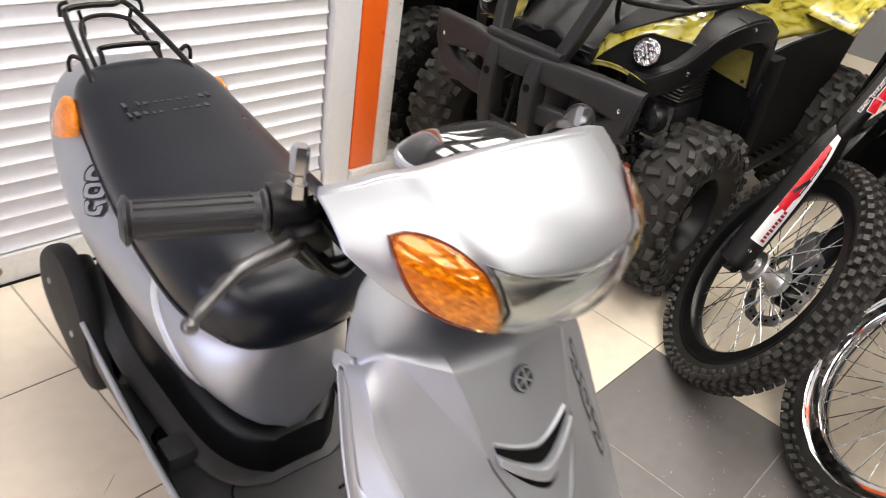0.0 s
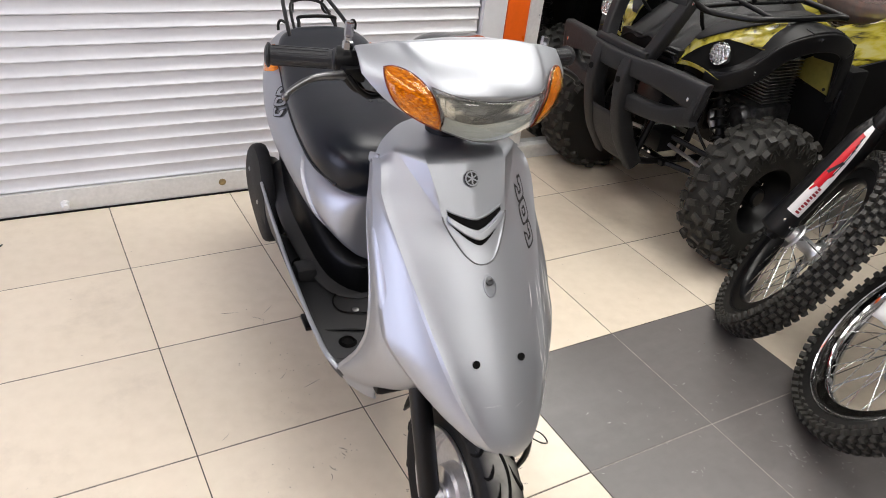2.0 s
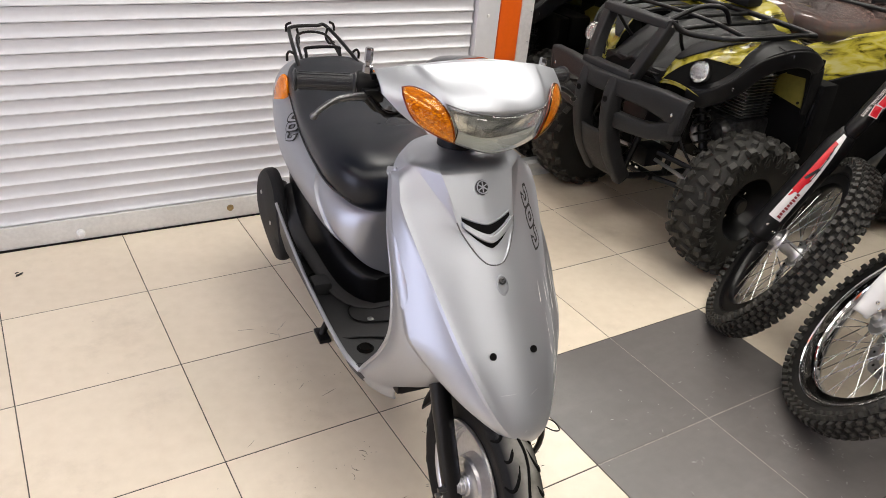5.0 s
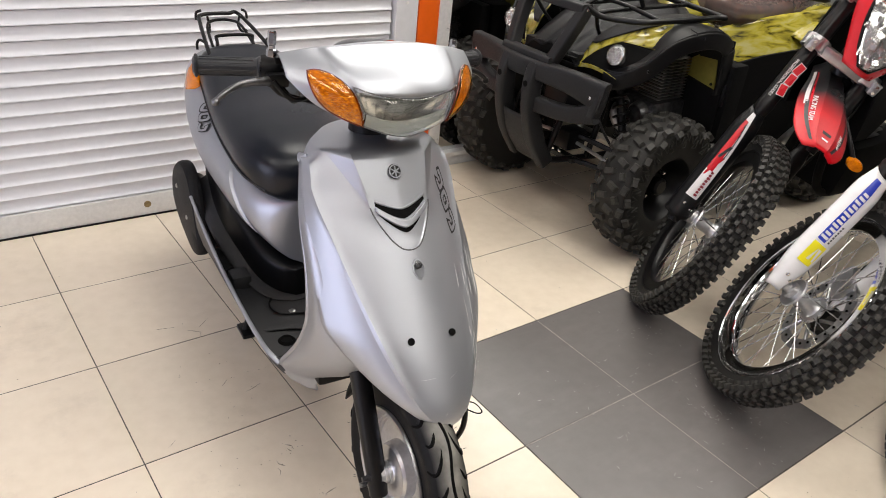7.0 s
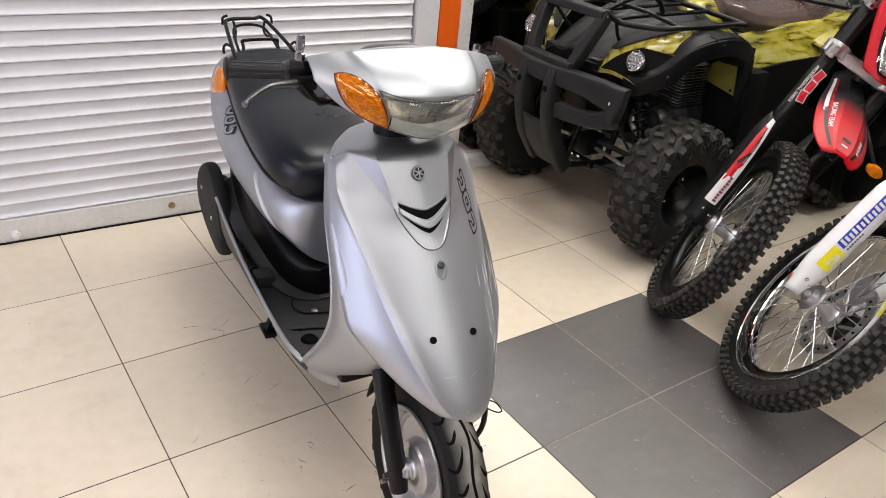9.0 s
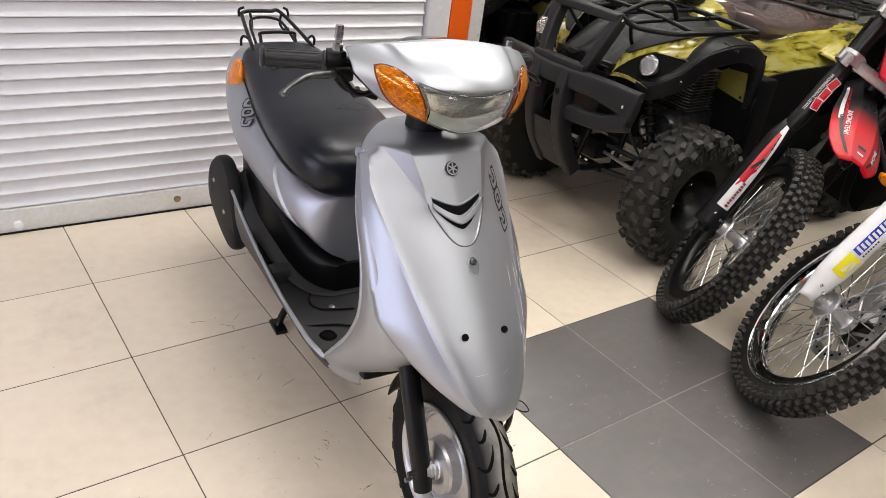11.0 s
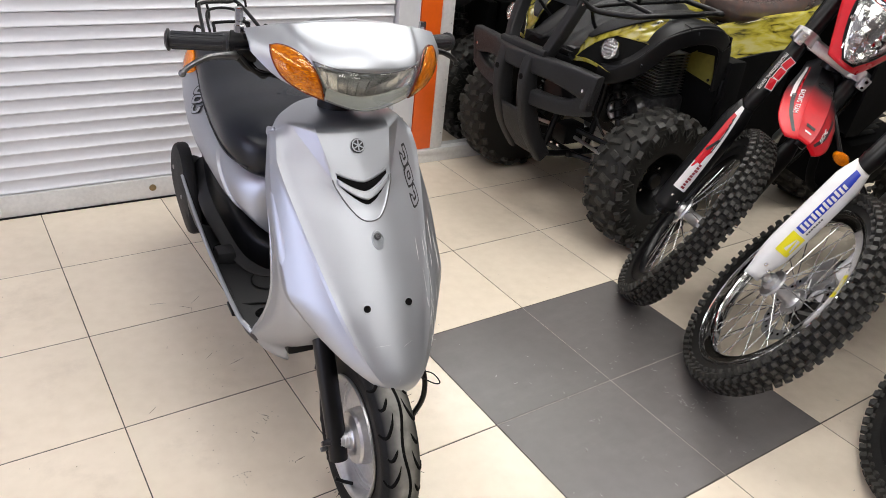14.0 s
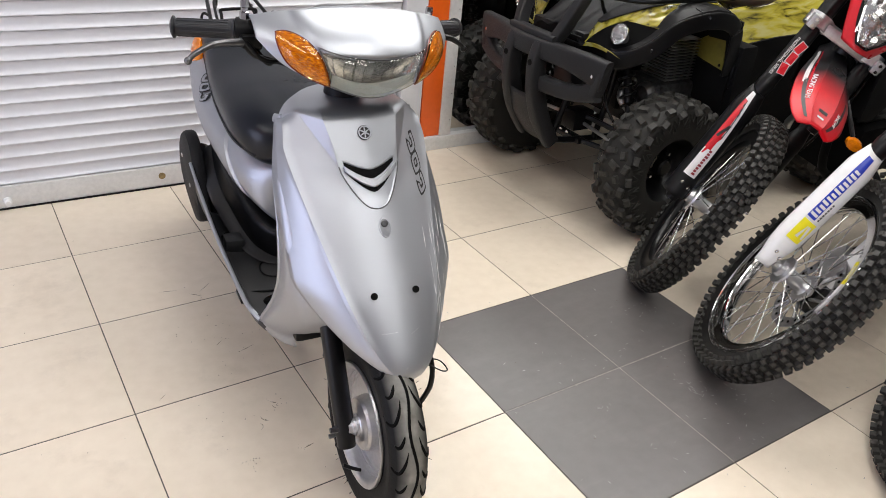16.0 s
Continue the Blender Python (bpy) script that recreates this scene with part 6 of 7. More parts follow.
def quad_rear_body():
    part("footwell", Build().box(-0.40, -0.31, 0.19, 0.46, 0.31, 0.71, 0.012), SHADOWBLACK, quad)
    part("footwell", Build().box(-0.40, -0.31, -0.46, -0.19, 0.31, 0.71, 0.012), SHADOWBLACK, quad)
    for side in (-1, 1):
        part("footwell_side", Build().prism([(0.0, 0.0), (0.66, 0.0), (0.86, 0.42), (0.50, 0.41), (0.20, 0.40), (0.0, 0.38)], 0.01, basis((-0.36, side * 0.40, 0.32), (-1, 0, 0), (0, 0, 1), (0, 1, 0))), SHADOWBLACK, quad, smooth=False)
    tank = Build().loft(swung([[-0.28, 0.14, 0.68, 0.86], [-0.34, 0.17, 0.66, 0.91], [-0.42, 0.17, 0.64, 0.92], [-0.52, 0.15, 0.62, 0.84], [-0.60, 0.13, 0.62, 0.78]], 32, 2.6))
    part("tank_cover", tank, CAMO, quad, "yellow camouflage tank cover")
    for side in (-1, 1):
        panel = Build().sheet(lambda u, v: V((-0.30 - 0.95 * u, side * (0.40 - 0.14 * math.sin(3.14 * min(1, u * 1.25)) * (1 - 0.25 * v) - 0.10 * v), 0.64 + 0.15 * v + 0.16 * max(0, u - 0.4))), 26, 10)
        part("side_panel", panel, CAMO, quad, "yellow camouflage side panel", thick=0.006, toward=(0, side, 0.3))
        rf = Build().sheet(lambda u, v: V((-0.92 + 0.02 * v - 0.56 * u, side * (0.22 + 0.26 * v), 0.66 + 0.20 * math.sin(0.5 + 2.1 * u) - 0.03 * v)), 18, 10)
        part("rear_fender", rf, CAMO, quad, "yellow camouflage rear fender", thick=0.006, toward=(0, 0, 1))
    seat_q = Build().loft(swung([[-0.425, 0.10, 0.85, 0.91], [-0.445, 0.16, 0.82, 0.925], [-0.52, 0.195, 0.775, 0.925], [-0.62, 0.205, 0.742, 0.905], [-0.75, 0.205, 0.742, 0.885], [-0.95, 0.205, 0.70, 0.89], [-1.15, 0.19, 0.75, 0.91], [-1.28, 0.14, 0.77, 0.90]], 36, 2.8))
    part("seat", seat_q, SEATFILM, quad, "dark seat still wrapped in crinkled clear film")
    part("rear_rack", Build().tube([(-1.0, 0.30, 0.90), (-1.05, 0.33, 0.92), (-1.45, 0.33, 0.92), (-1.5, 0.28, 0.92), (-1.5, -0.28, 0.92), (-1.45, -0.33, 0.92), (-1.05, -0.33, 0.92), (-1.0, -0.30, 0.90)], 0.011, 10, 5, closed=True), SATIN, quad)
    for y in (-0.2, -0.1, 0.0, 0.1, 0.2):
        part("rack_bar", Build().tube([(-1.03, y, 0.915), (-1.49, y, 0.922)], 0.009, 8), SATIN, quad)
    for x in (-1.15, -1.27, -1.39):
        part("rack_bar", Build().tube([(x, -0.33, 0.918), (x, 0.33, 0.918)], 0.008, 8), SATIN, quad)
    bars = Build().tube([(-0.52, 0.40, 1.04), (-0.48, 0.28, 1.06), (-0.42, 0.12, 1.05), (-0.41, 0.0, 1.05), (-0.42, -0.12, 1.05), (-0.48, -0.28, 1.06), (-0.52, -0.40, 1.04)], 0.0115, 12, 5)
    bars.tube([(-0.41, 0, 1.05), (-0.34, 0, 0.90)], 0.02, 12)
    part("handlebar", bars, SATIN, quad)
    for side in (-1, 1):
        part("grip", Build().tube([(-0.475, side * 0.27, 1.06), (-0.53, side * 0.41, 1.04)], 0.018, 14), VINYL, quad)
    part("handlebar_pad", Build().box(-0.44, -0.38, -0.09, 0.09, 1.03, 1.08, 0.02), CAMO, quad, "yellow printed handlebar pad")
    part("dash", Build().box(-0.36, -0.27, -0.07, 0.07, 0.90, 0.94, 0.02), PLASTIC, quad)
    part("rear_axle", Build().tube([(-1.2, -0.42, 0.272), (-1.2, 0.42, 0.272)], 0.02, 12), STEEL, quad)
    part("swing_arm", Build().box(-1.2, -0.6, -0.06, 0.06, 0.25, 0.31, 0.015), SATIN, quad)


quad_wheel("front_wheel", -0.035, 0.435, 1, 0.088)
quad_wheel("front_wheel", -0.035, -0.435, -1, 0.088)
quad_wheel("rear_wheel", -1.2, 0.40, 1, 0.115)
quad_wheel("rear_wheel", -1.2, -0.40, -1, 0.115)
quad_bumper()
quad_front_body()
quad_rack()
quad_chassis()
quad_rear_body()

# ---- three off-road motorcycles in a row, steering turned to the left, leaning on their stands ----
# front-end frame: x ahead in the wheel's plane, y to the left side, z up along the wheel's plane; origin at the axle


def fade_material(name):
    m = material(name, (0.56, 0.006, 0.014), 0.3, coat=0.0, spec=0.3, var=0.05, scale=7.0, bump=0.0)
    nt = m.node_tree
    bsdf, tc, mix = nt.nodes["Principled BSDF"], nt.nodes["Texture Coordinate"], nt.nodes["Mix"]
    sep = nt.nodes.new("ShaderNodeSeparateXYZ")
    nt.links.new(tc.outputs["Object"], sep.inputs[0])
    rg = nt.nodes.new("ShaderNodeMapRange")
    rg.inputs["From Min"].default_value, rg.inputs["From Max"].default_value = -0.10, 0.02
    nt.links.new(sep.outputs[0], rg.inputs["Value"])
    mx = nt.nodes.new("ShaderNodeMix")
    mx.data_type = "RGBA"
    mx.inputs["A"].default_value = (0.03, 0.03, 0.032, 1)
    nt.links.new(rg.outputs[0], mx.inputs["Factor"])
    nt.links.new(mix.outputs["Result"], mx.inputs["B"])
    nt.links.new(mx.outputs["Result"], bsdf.inputs["Base Color"])
    return m


RED_FADE = fade_material("red_to_black_plastic")


def fork_at(z, y, ahead=0.0):
    """Centre of a fork leg at height z along the wheel's plane."""
    return V((-0.315 * z + ahead, y, z))


def spoked_wheel(name, root, m, R, chrome, knob_rows, single, half=0.038):
    wheel = part(name, Build().turned([(0.249, 0.022), (0.270, 0.0225), (0.282, 0.0255), (0.286, 0.0285), (0.288, 0.0245), (0.280, 0.019), (0.264, 0.012), (0.258, 0.0), (0.264, -0.012), (0.280, -0.019), (0.288, -0.0245), (0.286, -0.0285), (0.282, -0.0255), (0.270, -0.0225), (0.249, -0.022), (0.243, -0.015), (0.241, -0.006), (0.241, 0.006), (0.243, 0.015)], 72, True), chrome, root, "spoked wheel with a knobbly tyre", m=m)
    sec = []
    for k in range(25):
        a = math.pi * k / 24
        c, s = math.cos(a), math.sin(a)
        sec.append((0.280 + (R - 0.010 - 0.280) * abs(s) ** 0.7, half * math.copysign(abs(c) ** 0.75, c) * (0.66 + 0.34 * min(1, 1.8 * abs(s)))))
    sec += [(0.270, -half * 0.5), (0.270, half * 0.5)]
    part("tyre", Build().turned(sec, 96, True), RUBBER, wheel, "black knobbly tyre")
    tread(knob_rows, wheel, RUBBER_DUSTY, single, 0.90)
    edge = [(R - 0.023, sd * 0.0345, 68, 0.0, 0.0175, 0.015, 0.0125, 0, sd * 46) for sd in (-1, 1)]
    tagged(part("shoulder_tread", knobs(edge, 0.88), RUBBER_OLD, wheel, smooth=False), kind="stuff")
    low = [(R - 0.037, sd * (half - 0.0005), 56, 0.5, 0.016, 0.012, 0.0045, 0, sd * 70) for sd in (-1, 1)]
    tagged(part("side_tread", knobs(low, 0.8), RUBBER_OLD, wheel, smooth=False), kind="stuff")
    hub = Build().turned([(0.0, 0.07), (0.011, 0.07), (0.012, 0.058), (0.024, 0.056), (0.026, 0.046), (0.044, 0.044), (0.046, 0.038), (0.03, 0.034), (0.022, 0.02), (0.022, -0.02), (0.03, -0.034), (0.046, -0.038), (0.044, -0.044), (0.026, -0.046), (0.024, -0.06), (0.014, -0.062), (0.014, -0.078), (0.0, -0.078)], 40)
    part("hub", hub, ALLOY, wheel, "machined alloy hub")
    sp = Build().tube([(0.041, 0.0, 0.0), (0.15, 0.0, 0.0), (0.249, 0.0, 0.0)], 0.00165, 6)
    first = None
    for k in range(36):
        side = 1 if k % 2 else -1
        a0 = 2 * math.pi * (k // 2) / 18 + (0.17 if side > 0 else 0.0)
        lean = 0.62 if (k // 2) % 2 else -0.62
        p = V((0.042 * math.cos(a0), side * 0.036, 0.042 * math.sin(a0)))
        a1 = a0 + lean * 0.55
        q = V((0.243 * math.cos(a1), side * 0.004, 0.243 * math.sin(a1)))
        d = q - p
        sm = Matrix.Translation(p) @ d.to_track_quat("X", "Z").to_matrix().to_4x4() @ Matrix.Diagonal((d.length / 0.208, 1, 1, 1)) @ pose(-0.041, 0, 0)
        if first is None:
            first = part("spoke", sp, SPOKE, wheel, m=sm)
        else:
            twin(first, "spoke", wheel, sm)
    disc_o = Build()
    n = 60
    ring_o = [(0.125 * (1 + 0.022 * math.cos(12 * a)) * math.cos(a), 0.125 * (1 + 0.022 * math.cos(12 * a)) * math.sin(a)) for a in (2 * math.pi * k / n for k in range(n))]
    ring_i = [(0.092 * math.cos(a), 0.092 * math.sin(a)) for a in (2 * math.pi * k / n for k in range(n))]
    rings = [[V((x, 0.056, z)) for x, z in ring_o], [V((x, 0.0595, z)) for x, z in ring_o], [V((x, 0.0595, z)) for x, z in ring_i], [V((x, 0.056, z)) for x, z in ring_i]]
    disc_o.loft(rings + [rings[0]], caps=False)
    part("brake_disc", disc_o, STEEL, wheel, "wavy steel brake disc")
    for k in range(6):
        a = 1.047 * k
        part("disc_arm", Build().tube([(0.04 * math.cos(a), 0.055, 0.04 * math.sin(a)), (0.095 * math.cos(a + 0.35), 0.0575, 0.095 * math.sin(a + 0.35))], 0.005, 6), STEEL, wheel)
    holes = Build()
    for k in range(24):
        a = 2 * math.pi * k / 24
        holes.turned([(0.0, 0.0601), (0.0045, 0.0601), (0.0045, 0.0590)], 8, m=pose(0.108 * math.cos(a), 0, 0.108 * math.sin(a)))
        holes.turned([(0.0, -0.0550), (0.0045, -0.0550), (0.0045, -0.057)], 8, m=pose(0.108 * math.cos(a), 0.1105, 0.108 * math.sin(a)))
    part("disc_hole", holes, HOLE, wheel, smooth=False)
    return wheel


def guard_shell(side, lo, hi, mat, root, label, big=1.0):
    """Moulded guard round the front of a lower fork leg."""
    def fn(u, v):
        z = lo + (hi - lo) * u
        a = -1.9 + 3.8 * v
        c = fork_at(z, side * (0.100 if side < 0 else 0.084))
        taper = (1.0 if side < 0 else 0.74) - 0.35 * max(0.0, u - 0.86) / 0.14
        k = (0.034 + (0.006 if big < 1 else 0.0) + 0.006 * math.exp(-((u) / 0.10) ** 2)) * (1.0 - (0.15 * math.exp(-u / 0.07) if big > 1 else 0.0))
        taper *= 1.0 - (0.45 * math.exp(-(u / 0.16) ** 2) if big > 1 else 0.0)
        ang = a - side * 0.25
        return V((c.x + k * 1.05 * math.cos(ang) * taper + 0.004, c.y + side * 0.004 + (0.033 if big > 1 else 0.042) * big * math.sin(ang) * taper, z - 0.018 * math.cos(a) * (u - 0.5)))
    return part("fork_guard", Build().sheet(fn, 26, 18), mat, root, label, thick=0.004, toward=(1, 0, 0)), fn


def front_end(root, m, z_shift, chrome, style):
    R = 0.350
    rows = []
    for sd in (-1, 1):
        rows += [(R - 0.012, sd * 0.0086, 68, 0.0, 0.0165, 0.0140, 0.0115, 0, sd * 4), (R - 0.013, sd * 0.0225, 68, 0.5, 0.0165, 0.0120, 0.0115, sd * 8, sd * 18)]
    spoked_wheel("front_wheel", root, m, R, chrome, rows, style != "black")
    lo = -0.024 if style == "white" else -0.022
    was = -0.028 if style == "white" else 0.035
    along = lambda u: (was + (0.375 - was) * u - lo) / (0.375 - lo)
    for side in (-1, 1):
        off = -0.10 if side < 0 else 0.086
        foot = 0.02 if style == "white" and side < 0 else -0.045
        leg = Build().tube([fork_at(foot, off, 0.006), fork_at(foot + 0.065, off), fork_at(0.10, off), fork_at(0.38, off)], [0.016, 0.026 if style != "white" else 0.020, 0.020, 0.020], 18)
        if style != "white" or side > 0:
            leg.box(-0.035, 0.03, off - 0.022, off + 0.022, -0.04, 0.05, 0.010)
        part("fork_slider", leg, SATIN, root, "black lower fork leg", m=m)
        part("fork_tube", Build().tube([fork_at(0.36, side * 0.10), fork_at(0.40, side * 0.10), fork_at(0.41, side * 0.10), fork_at(0.80, side * 0.10)], [0.024, 0.029, 0.027, 0.027], 24), SATIN, root, "black upper fork tube", m=m)
        g, fn = guard_shell(side, lo, 0.375, {"red": PLASTIC, "white": WHITE, "black": PLASTIC}[style], root, {"red": "black fork guard with a red and white decal", "white": "white fork guard with blue and yellow decals", "black": "black fork guard"}[style], 1.3 if style == "white" else 0.99)
        g.matrix_local = m
        if style == "red":
            def dec(u0, u1, v0, v1, mat, lift, name):
                b = Build().sheet(lambda u, v: fn(along(u0 + (u1 - u0) * u), v0(u) + (v1(u) - v0(u)) * v) + V((lift, -0.3 * lift, 0)), 14, 6)
                part(name, b, mat, g)
            if side < 0:
                dec(0.06, 0.985, lambda u: 0.28, lambda u: 0.56 - 0.16 * u * u, PRINT, 0.0012, "decal_white")
                dec(0.36, 0.90, lambda u: 0.28, lambda u: 0.43 - 0.06 * u * u, RED, 0.0020, "decal_red")
                dec(0.30, 0.52, lambda u: 0.30 + 0.04 * u, lambda u: 0.33 + 0.14 * u, RED, 0.0020, "decal_red")
                dec(0.50, 0.64, lambda u: 0.30 + 0.10 * u, lambda u: 0.36 + 0.10 * u, INK, 0.0026, "decal_black")
                dec(0.50, 0.90, lambda u: 0.435 - 0.08 * u * u, lambda u: 0.455 - 0.09 * u * u, INK, 0.0026, "decal_black")
                for k in range(9):
                    dec(0.085 + 0.032 * k, 0.107 + 0.032 * k, lambda u: 0.425, lambda u: 0.485 if k % 3 else 0.50, DARKRED, 0.0026, "name_bar")
                for k in range(3):
                    dec(0.74 + 0.05 * k, 0.77 + 0.05 * k, lambda u: 0.395 - 0.02 * k, lambda u: 0.425 - 0.025 * k, INK, 0.0030, "name_bar")
        if style == "white" and side < 0:
            def dec(u0, u1, v0, v1, mat, lift, name):
                b = Build().sheet(lambda u, v: fn(along(u0 + (u1 - u0) * u), v0(u) + (v1(u) - v0(u)) * v) + V((lift, -0.3 * lift, 0)), 12, 8)
                part(name, b, mat, g)
            dec(0.26, 0.43, lambda u: 0.30, lambda u: 0.58, YELLOW, 0.0012, "decal_yellow")
            dec(0.30, 0.40, lambda u: 0.40 + 0.05 * u, lambda u: 0.46 + 0.0 * u, PRINT, 0.0022, "decal_stroke")
            dec(0.30, 0.40, lambda u: 0.52 - 0.05 * u, lambda u: 0.56 - 0.03 * u, PRINT, 0.0022, "decal_stroke")
            dec(0.45, 0.97, lambda u: 0.30, lambda u: 0.46, BLUE, 0.0012, "decal_blue")
            for k in range(12):
                dec(0.472 + 0.0335 * k, 0.492 + 0.0335 * k, lambda u: 0.315 + 0.012 * (k % 3), lambda u: 0.448 - 0.014 * (k % 2), PRINT, 0.0022, "name_bar")
            for k in range(7):
                dec(0.46 + 0.022 * k, 0.474 + 0.022 * k, lambda u: 0.50, lambda u: 0.535, INK, 0.0014, "maker_bar")
        for bu, bv in ((0.13, 0.40), (0.10, 0.60)):
            part("guard_screw", Build().turned([(0.0, 0.003), (0.0055, 0.002), (0.0065, -0.002)], 12, m=basis(fn(bu, bv) + V((0.001, 0, 0)), (0, 1, 0), V((0.85, -0.2, 0.1)).normalized(), (0, 0, -1))), CHROME, g)
        for bz, bx in (() if style == "white" else ((0.04, 0.030), (0.07, 0.034))):
            part("guard_bolt", Build().turned([(0.0, 0.004), (0.006, 0.003), (0.007, -0.003)], 12, m=basis(fork_at(bz, side * 0.118, 0.030), (0, 1, 0), V((0.8, side * 0.6, 0.1)).normalized(), (0, 0, -1))), CHROME, root, m=m)
    # clamps
    for z, mat in ((0.615, ALLOY), (0.78, ALLOY)):
        c = fork_at(z, 0.0)
        b = Build().box(-0.028, 0.03, -0.085, 0.085, -0.018, 0.018, 0.008, Matrix.Translation(c))
        for side in (-1, 1):
            b.turned([(0.0275, -0.02), (0.04, -0.02), (0.041, 0.02), (0.0275, 0.02)], 28, True, Matrix.Translation(fork_at(z, side * 0.10)) @ Matrix.Rotation(radians(-17.5), 4, "Y") @ Matrix.Rotation(radians(90), 4, "X"))
            b.box(-0.01, 0.03, -0.014, 0.014, -0.02, 0.02, 0.005, Matrix.Translation(fork_at(z, side * 0.118, 0.03)))
        cl = part("fork_clamp", b, mat, root, "silver cast fork clamp", m=m)
        for side in (-1, 1):
            for dz in (-0.01, 0.01):
                part("clamp_bolt", Build().turned([(0.0, 0.006), (0.005, 0.006), (0.0055, -0.004)], 10, m=basis(fork_at(z + dz, side * 0.118, 0.062), (0, 1, 0), (1, 0, 0), (0, 0, -1))), CHROME, cl)
    # high mudguard with a creased middle strip
    def mud(u, v, lift=0.0):
        x = -0.37 + 0.535 * u
        w = ease(u, [0, 0.25, 0.55, 0.82, 0.95, 1.0], [0.050, 0.068, 0.094, 0.092, 0.070, 0.048])
        s = 2 * v - 1
        z = 0.585 - 0.045 * u - 0.105 * u * u
        drop = 0.045 * max(0.0, abs(s) - 0.36) ** 1.15 * 1.6 * (1 - 0.7 * u**5)
        step = 0.004 if abs(s) < 0.36 else 0.0
        return V((x, 0.036 + w * s, z - drop + step + lift))
    fender = part("front_mudguard", Build().sheet(mud, 36, 28), RED_FADE if style != "black" else PLASTIC, root, "glossy red front mudguard fading to black" if style != "black" else "black front mudguard", m=m, thick=0.004, toward=(0, 0, 1), angle=22)
    if style == "red":
        def band(u0, u1, v0, v1, mat, name, lift=0.0015):
            part(name, Build().sheet(lambda u, v: mud(u0 + (u1 - u0) * u, v0(u) + (v1(u) - v0(u)) * v, lift), 18, 3), mat, fender)
        for a, bb in ((0.30, 0.318), (0.682, 0.70)):
            band(0.30, 0.99, lambda u, a=a: a, lambda u, bb=bb: bb, INK, "seam_line")
        band(0.62, 0.96, lambda u: 0.10 + 0.10 * u * u, lambda u: 0.15 + 0.11 * u * u, INK, "decal_black")
        band(0.62, 0.96, lambda u: 0.90 - 0.10 * u * u, lambda u: 0.85 - 0.11 * u * u, INK, "decal_black")
        band(0.18, 0.66, lambda u: 0.05 + 0.03 * u, lambda u: 0.095 + 0.04 * u, PRINT, "decal_white")
        band(0.20, 0.64, lambda u: 0.115 + 0.04 * u, lambda u: 0.135 + 0.05 * u, RED, "decal_red")

        def on_mud(u, v, turn):
            p, e = mud(u, v), 1e-3
            x = (mud(u + e, v) - mud(u - e, v)).normalized() * turn
            n = (mud(u + e, v) - mud(u - e, v)).cross(mud(u, v + e) - mud(u, v - e)).normalized()
            return basis(p + n * 0.0012, x, n.cross(x), n)

        letters("racing_team", "RACING TEAM", 0.021, PRINT, fender, on_mud(0.70, 0.215, 1))
        letters("racing", "RACING", 0.019, PRINT, fender, on_mud(0.83, 0.80, -1))
        band(0.865, 0.89, lambda u: 0.43, lambda u: 0.60, INK, "name_bar")
        band(0.918, 0.932, lambda u: 0.44, lambda u: 0.58, PRINT, "name_bar")
        # lettering down the front of the upper fork tube
        dn = V((0.301, 0, -0.9536)).normalized()
        out = V((0.92, -0.28, 0.29)).normalized()
        yy = out.cross(dn).normalized()
        out = dn.cross(yy)
        letters("professional_series", "PROFESSIONAL SERIES", 0.0135, PRINT, root, m @ basis(fork_at(0.485, -0.1085) + V((0.0255, -0.0085, 0.008)), dn, yy, out))
        for k in range(3):
            for grow, mat, nm in ((0.0018, PRINT, "logo_edge"), (0.0, RED, "logo_stroke")):
                b = Build().box(-0.017 - grow, 0.017 + grow, -0.011 - grow, 0.011 + grow, 0.0, 0.0006 + (0.0006 if mat is RED else 0.0), 0, Matrix.Translation((0.038 * (k - 1), 0, 0)) @ Matrix.Rotation(radians(12 * (k - 1)), 4, "Z"))
                part(nm, b, mat, root, m=m @ basis(fork_at(0.49, -0.094) + V((0.027, 0.0, 0.008)), dn, V((0.06, 0.99, 0.0)).normalized(), dn.cross(V((0.06, 0.99, 0.0)).normalized())), smooth=False)
    # headlight mask
    def mask(u, v):
        z = 0.635 + 0.30 * u
        w = ease(u, [0, 0.15, 0.5, 0.8, 1], [0.05, 0.075, 0.125, 0.13, 0.09])
        s = 2 * v - 1
        return V((0.02 - 0.22 * (z - 0.66) - 0.10 * s * s * (0.4 + 0.6 * u), w * s, z))
    mk = part("headlight_mask", Build().sheet(mask, 26, 24), RED if style != "black" else PLASTIC, root, "red plastic headlight mask" if style != "black" else "black plastic headlight mask", m=m, thick=0.004, toward=(1, 0, 0))
    def glass_fn(u, v, lift):
        uu = 0.06 + 0.56 * u
        k = ease(u, [0, 0.25, 1.0], [0.30, 0.62, 0.74])
        p = mask(uu, 0.5 + k * 0.5 * (2 * v - 1))
        return p + V((lift, 0, 0.1 * lift))
    lampb = part("headlight", Build().sheet(lambda u, v: glass_fn(u, v, 0.003), 18, 18), CHROME, mk, "clear multi-facet headlight", thick=0.002, toward=(1, 0, 0), angle=15)
    for by, bz, br in ((-0.022, 0.715, 0.024), (0.024, 0.765, 0.020), (-0.03, 0.775, 0.012), (0.03, 0.71, 0.013)):
        pc = V((0.010 - 0.22 * (bz - 0.66), by, bz))
        part("lamp_cup", Build().turned([(br, 0.010), (br * 0.96, 0.012), (br * 0.6, 0.002), (br * 0.35, 0.0), (br * 0.3, 0.012), (0.0, 0.014)], 28, m=basis(pc, (0, 1, 0), (1, 0, 0), (0, 0, -1))), CHROME, lampb)
    fct = Build()
    rs = random.Random(5)
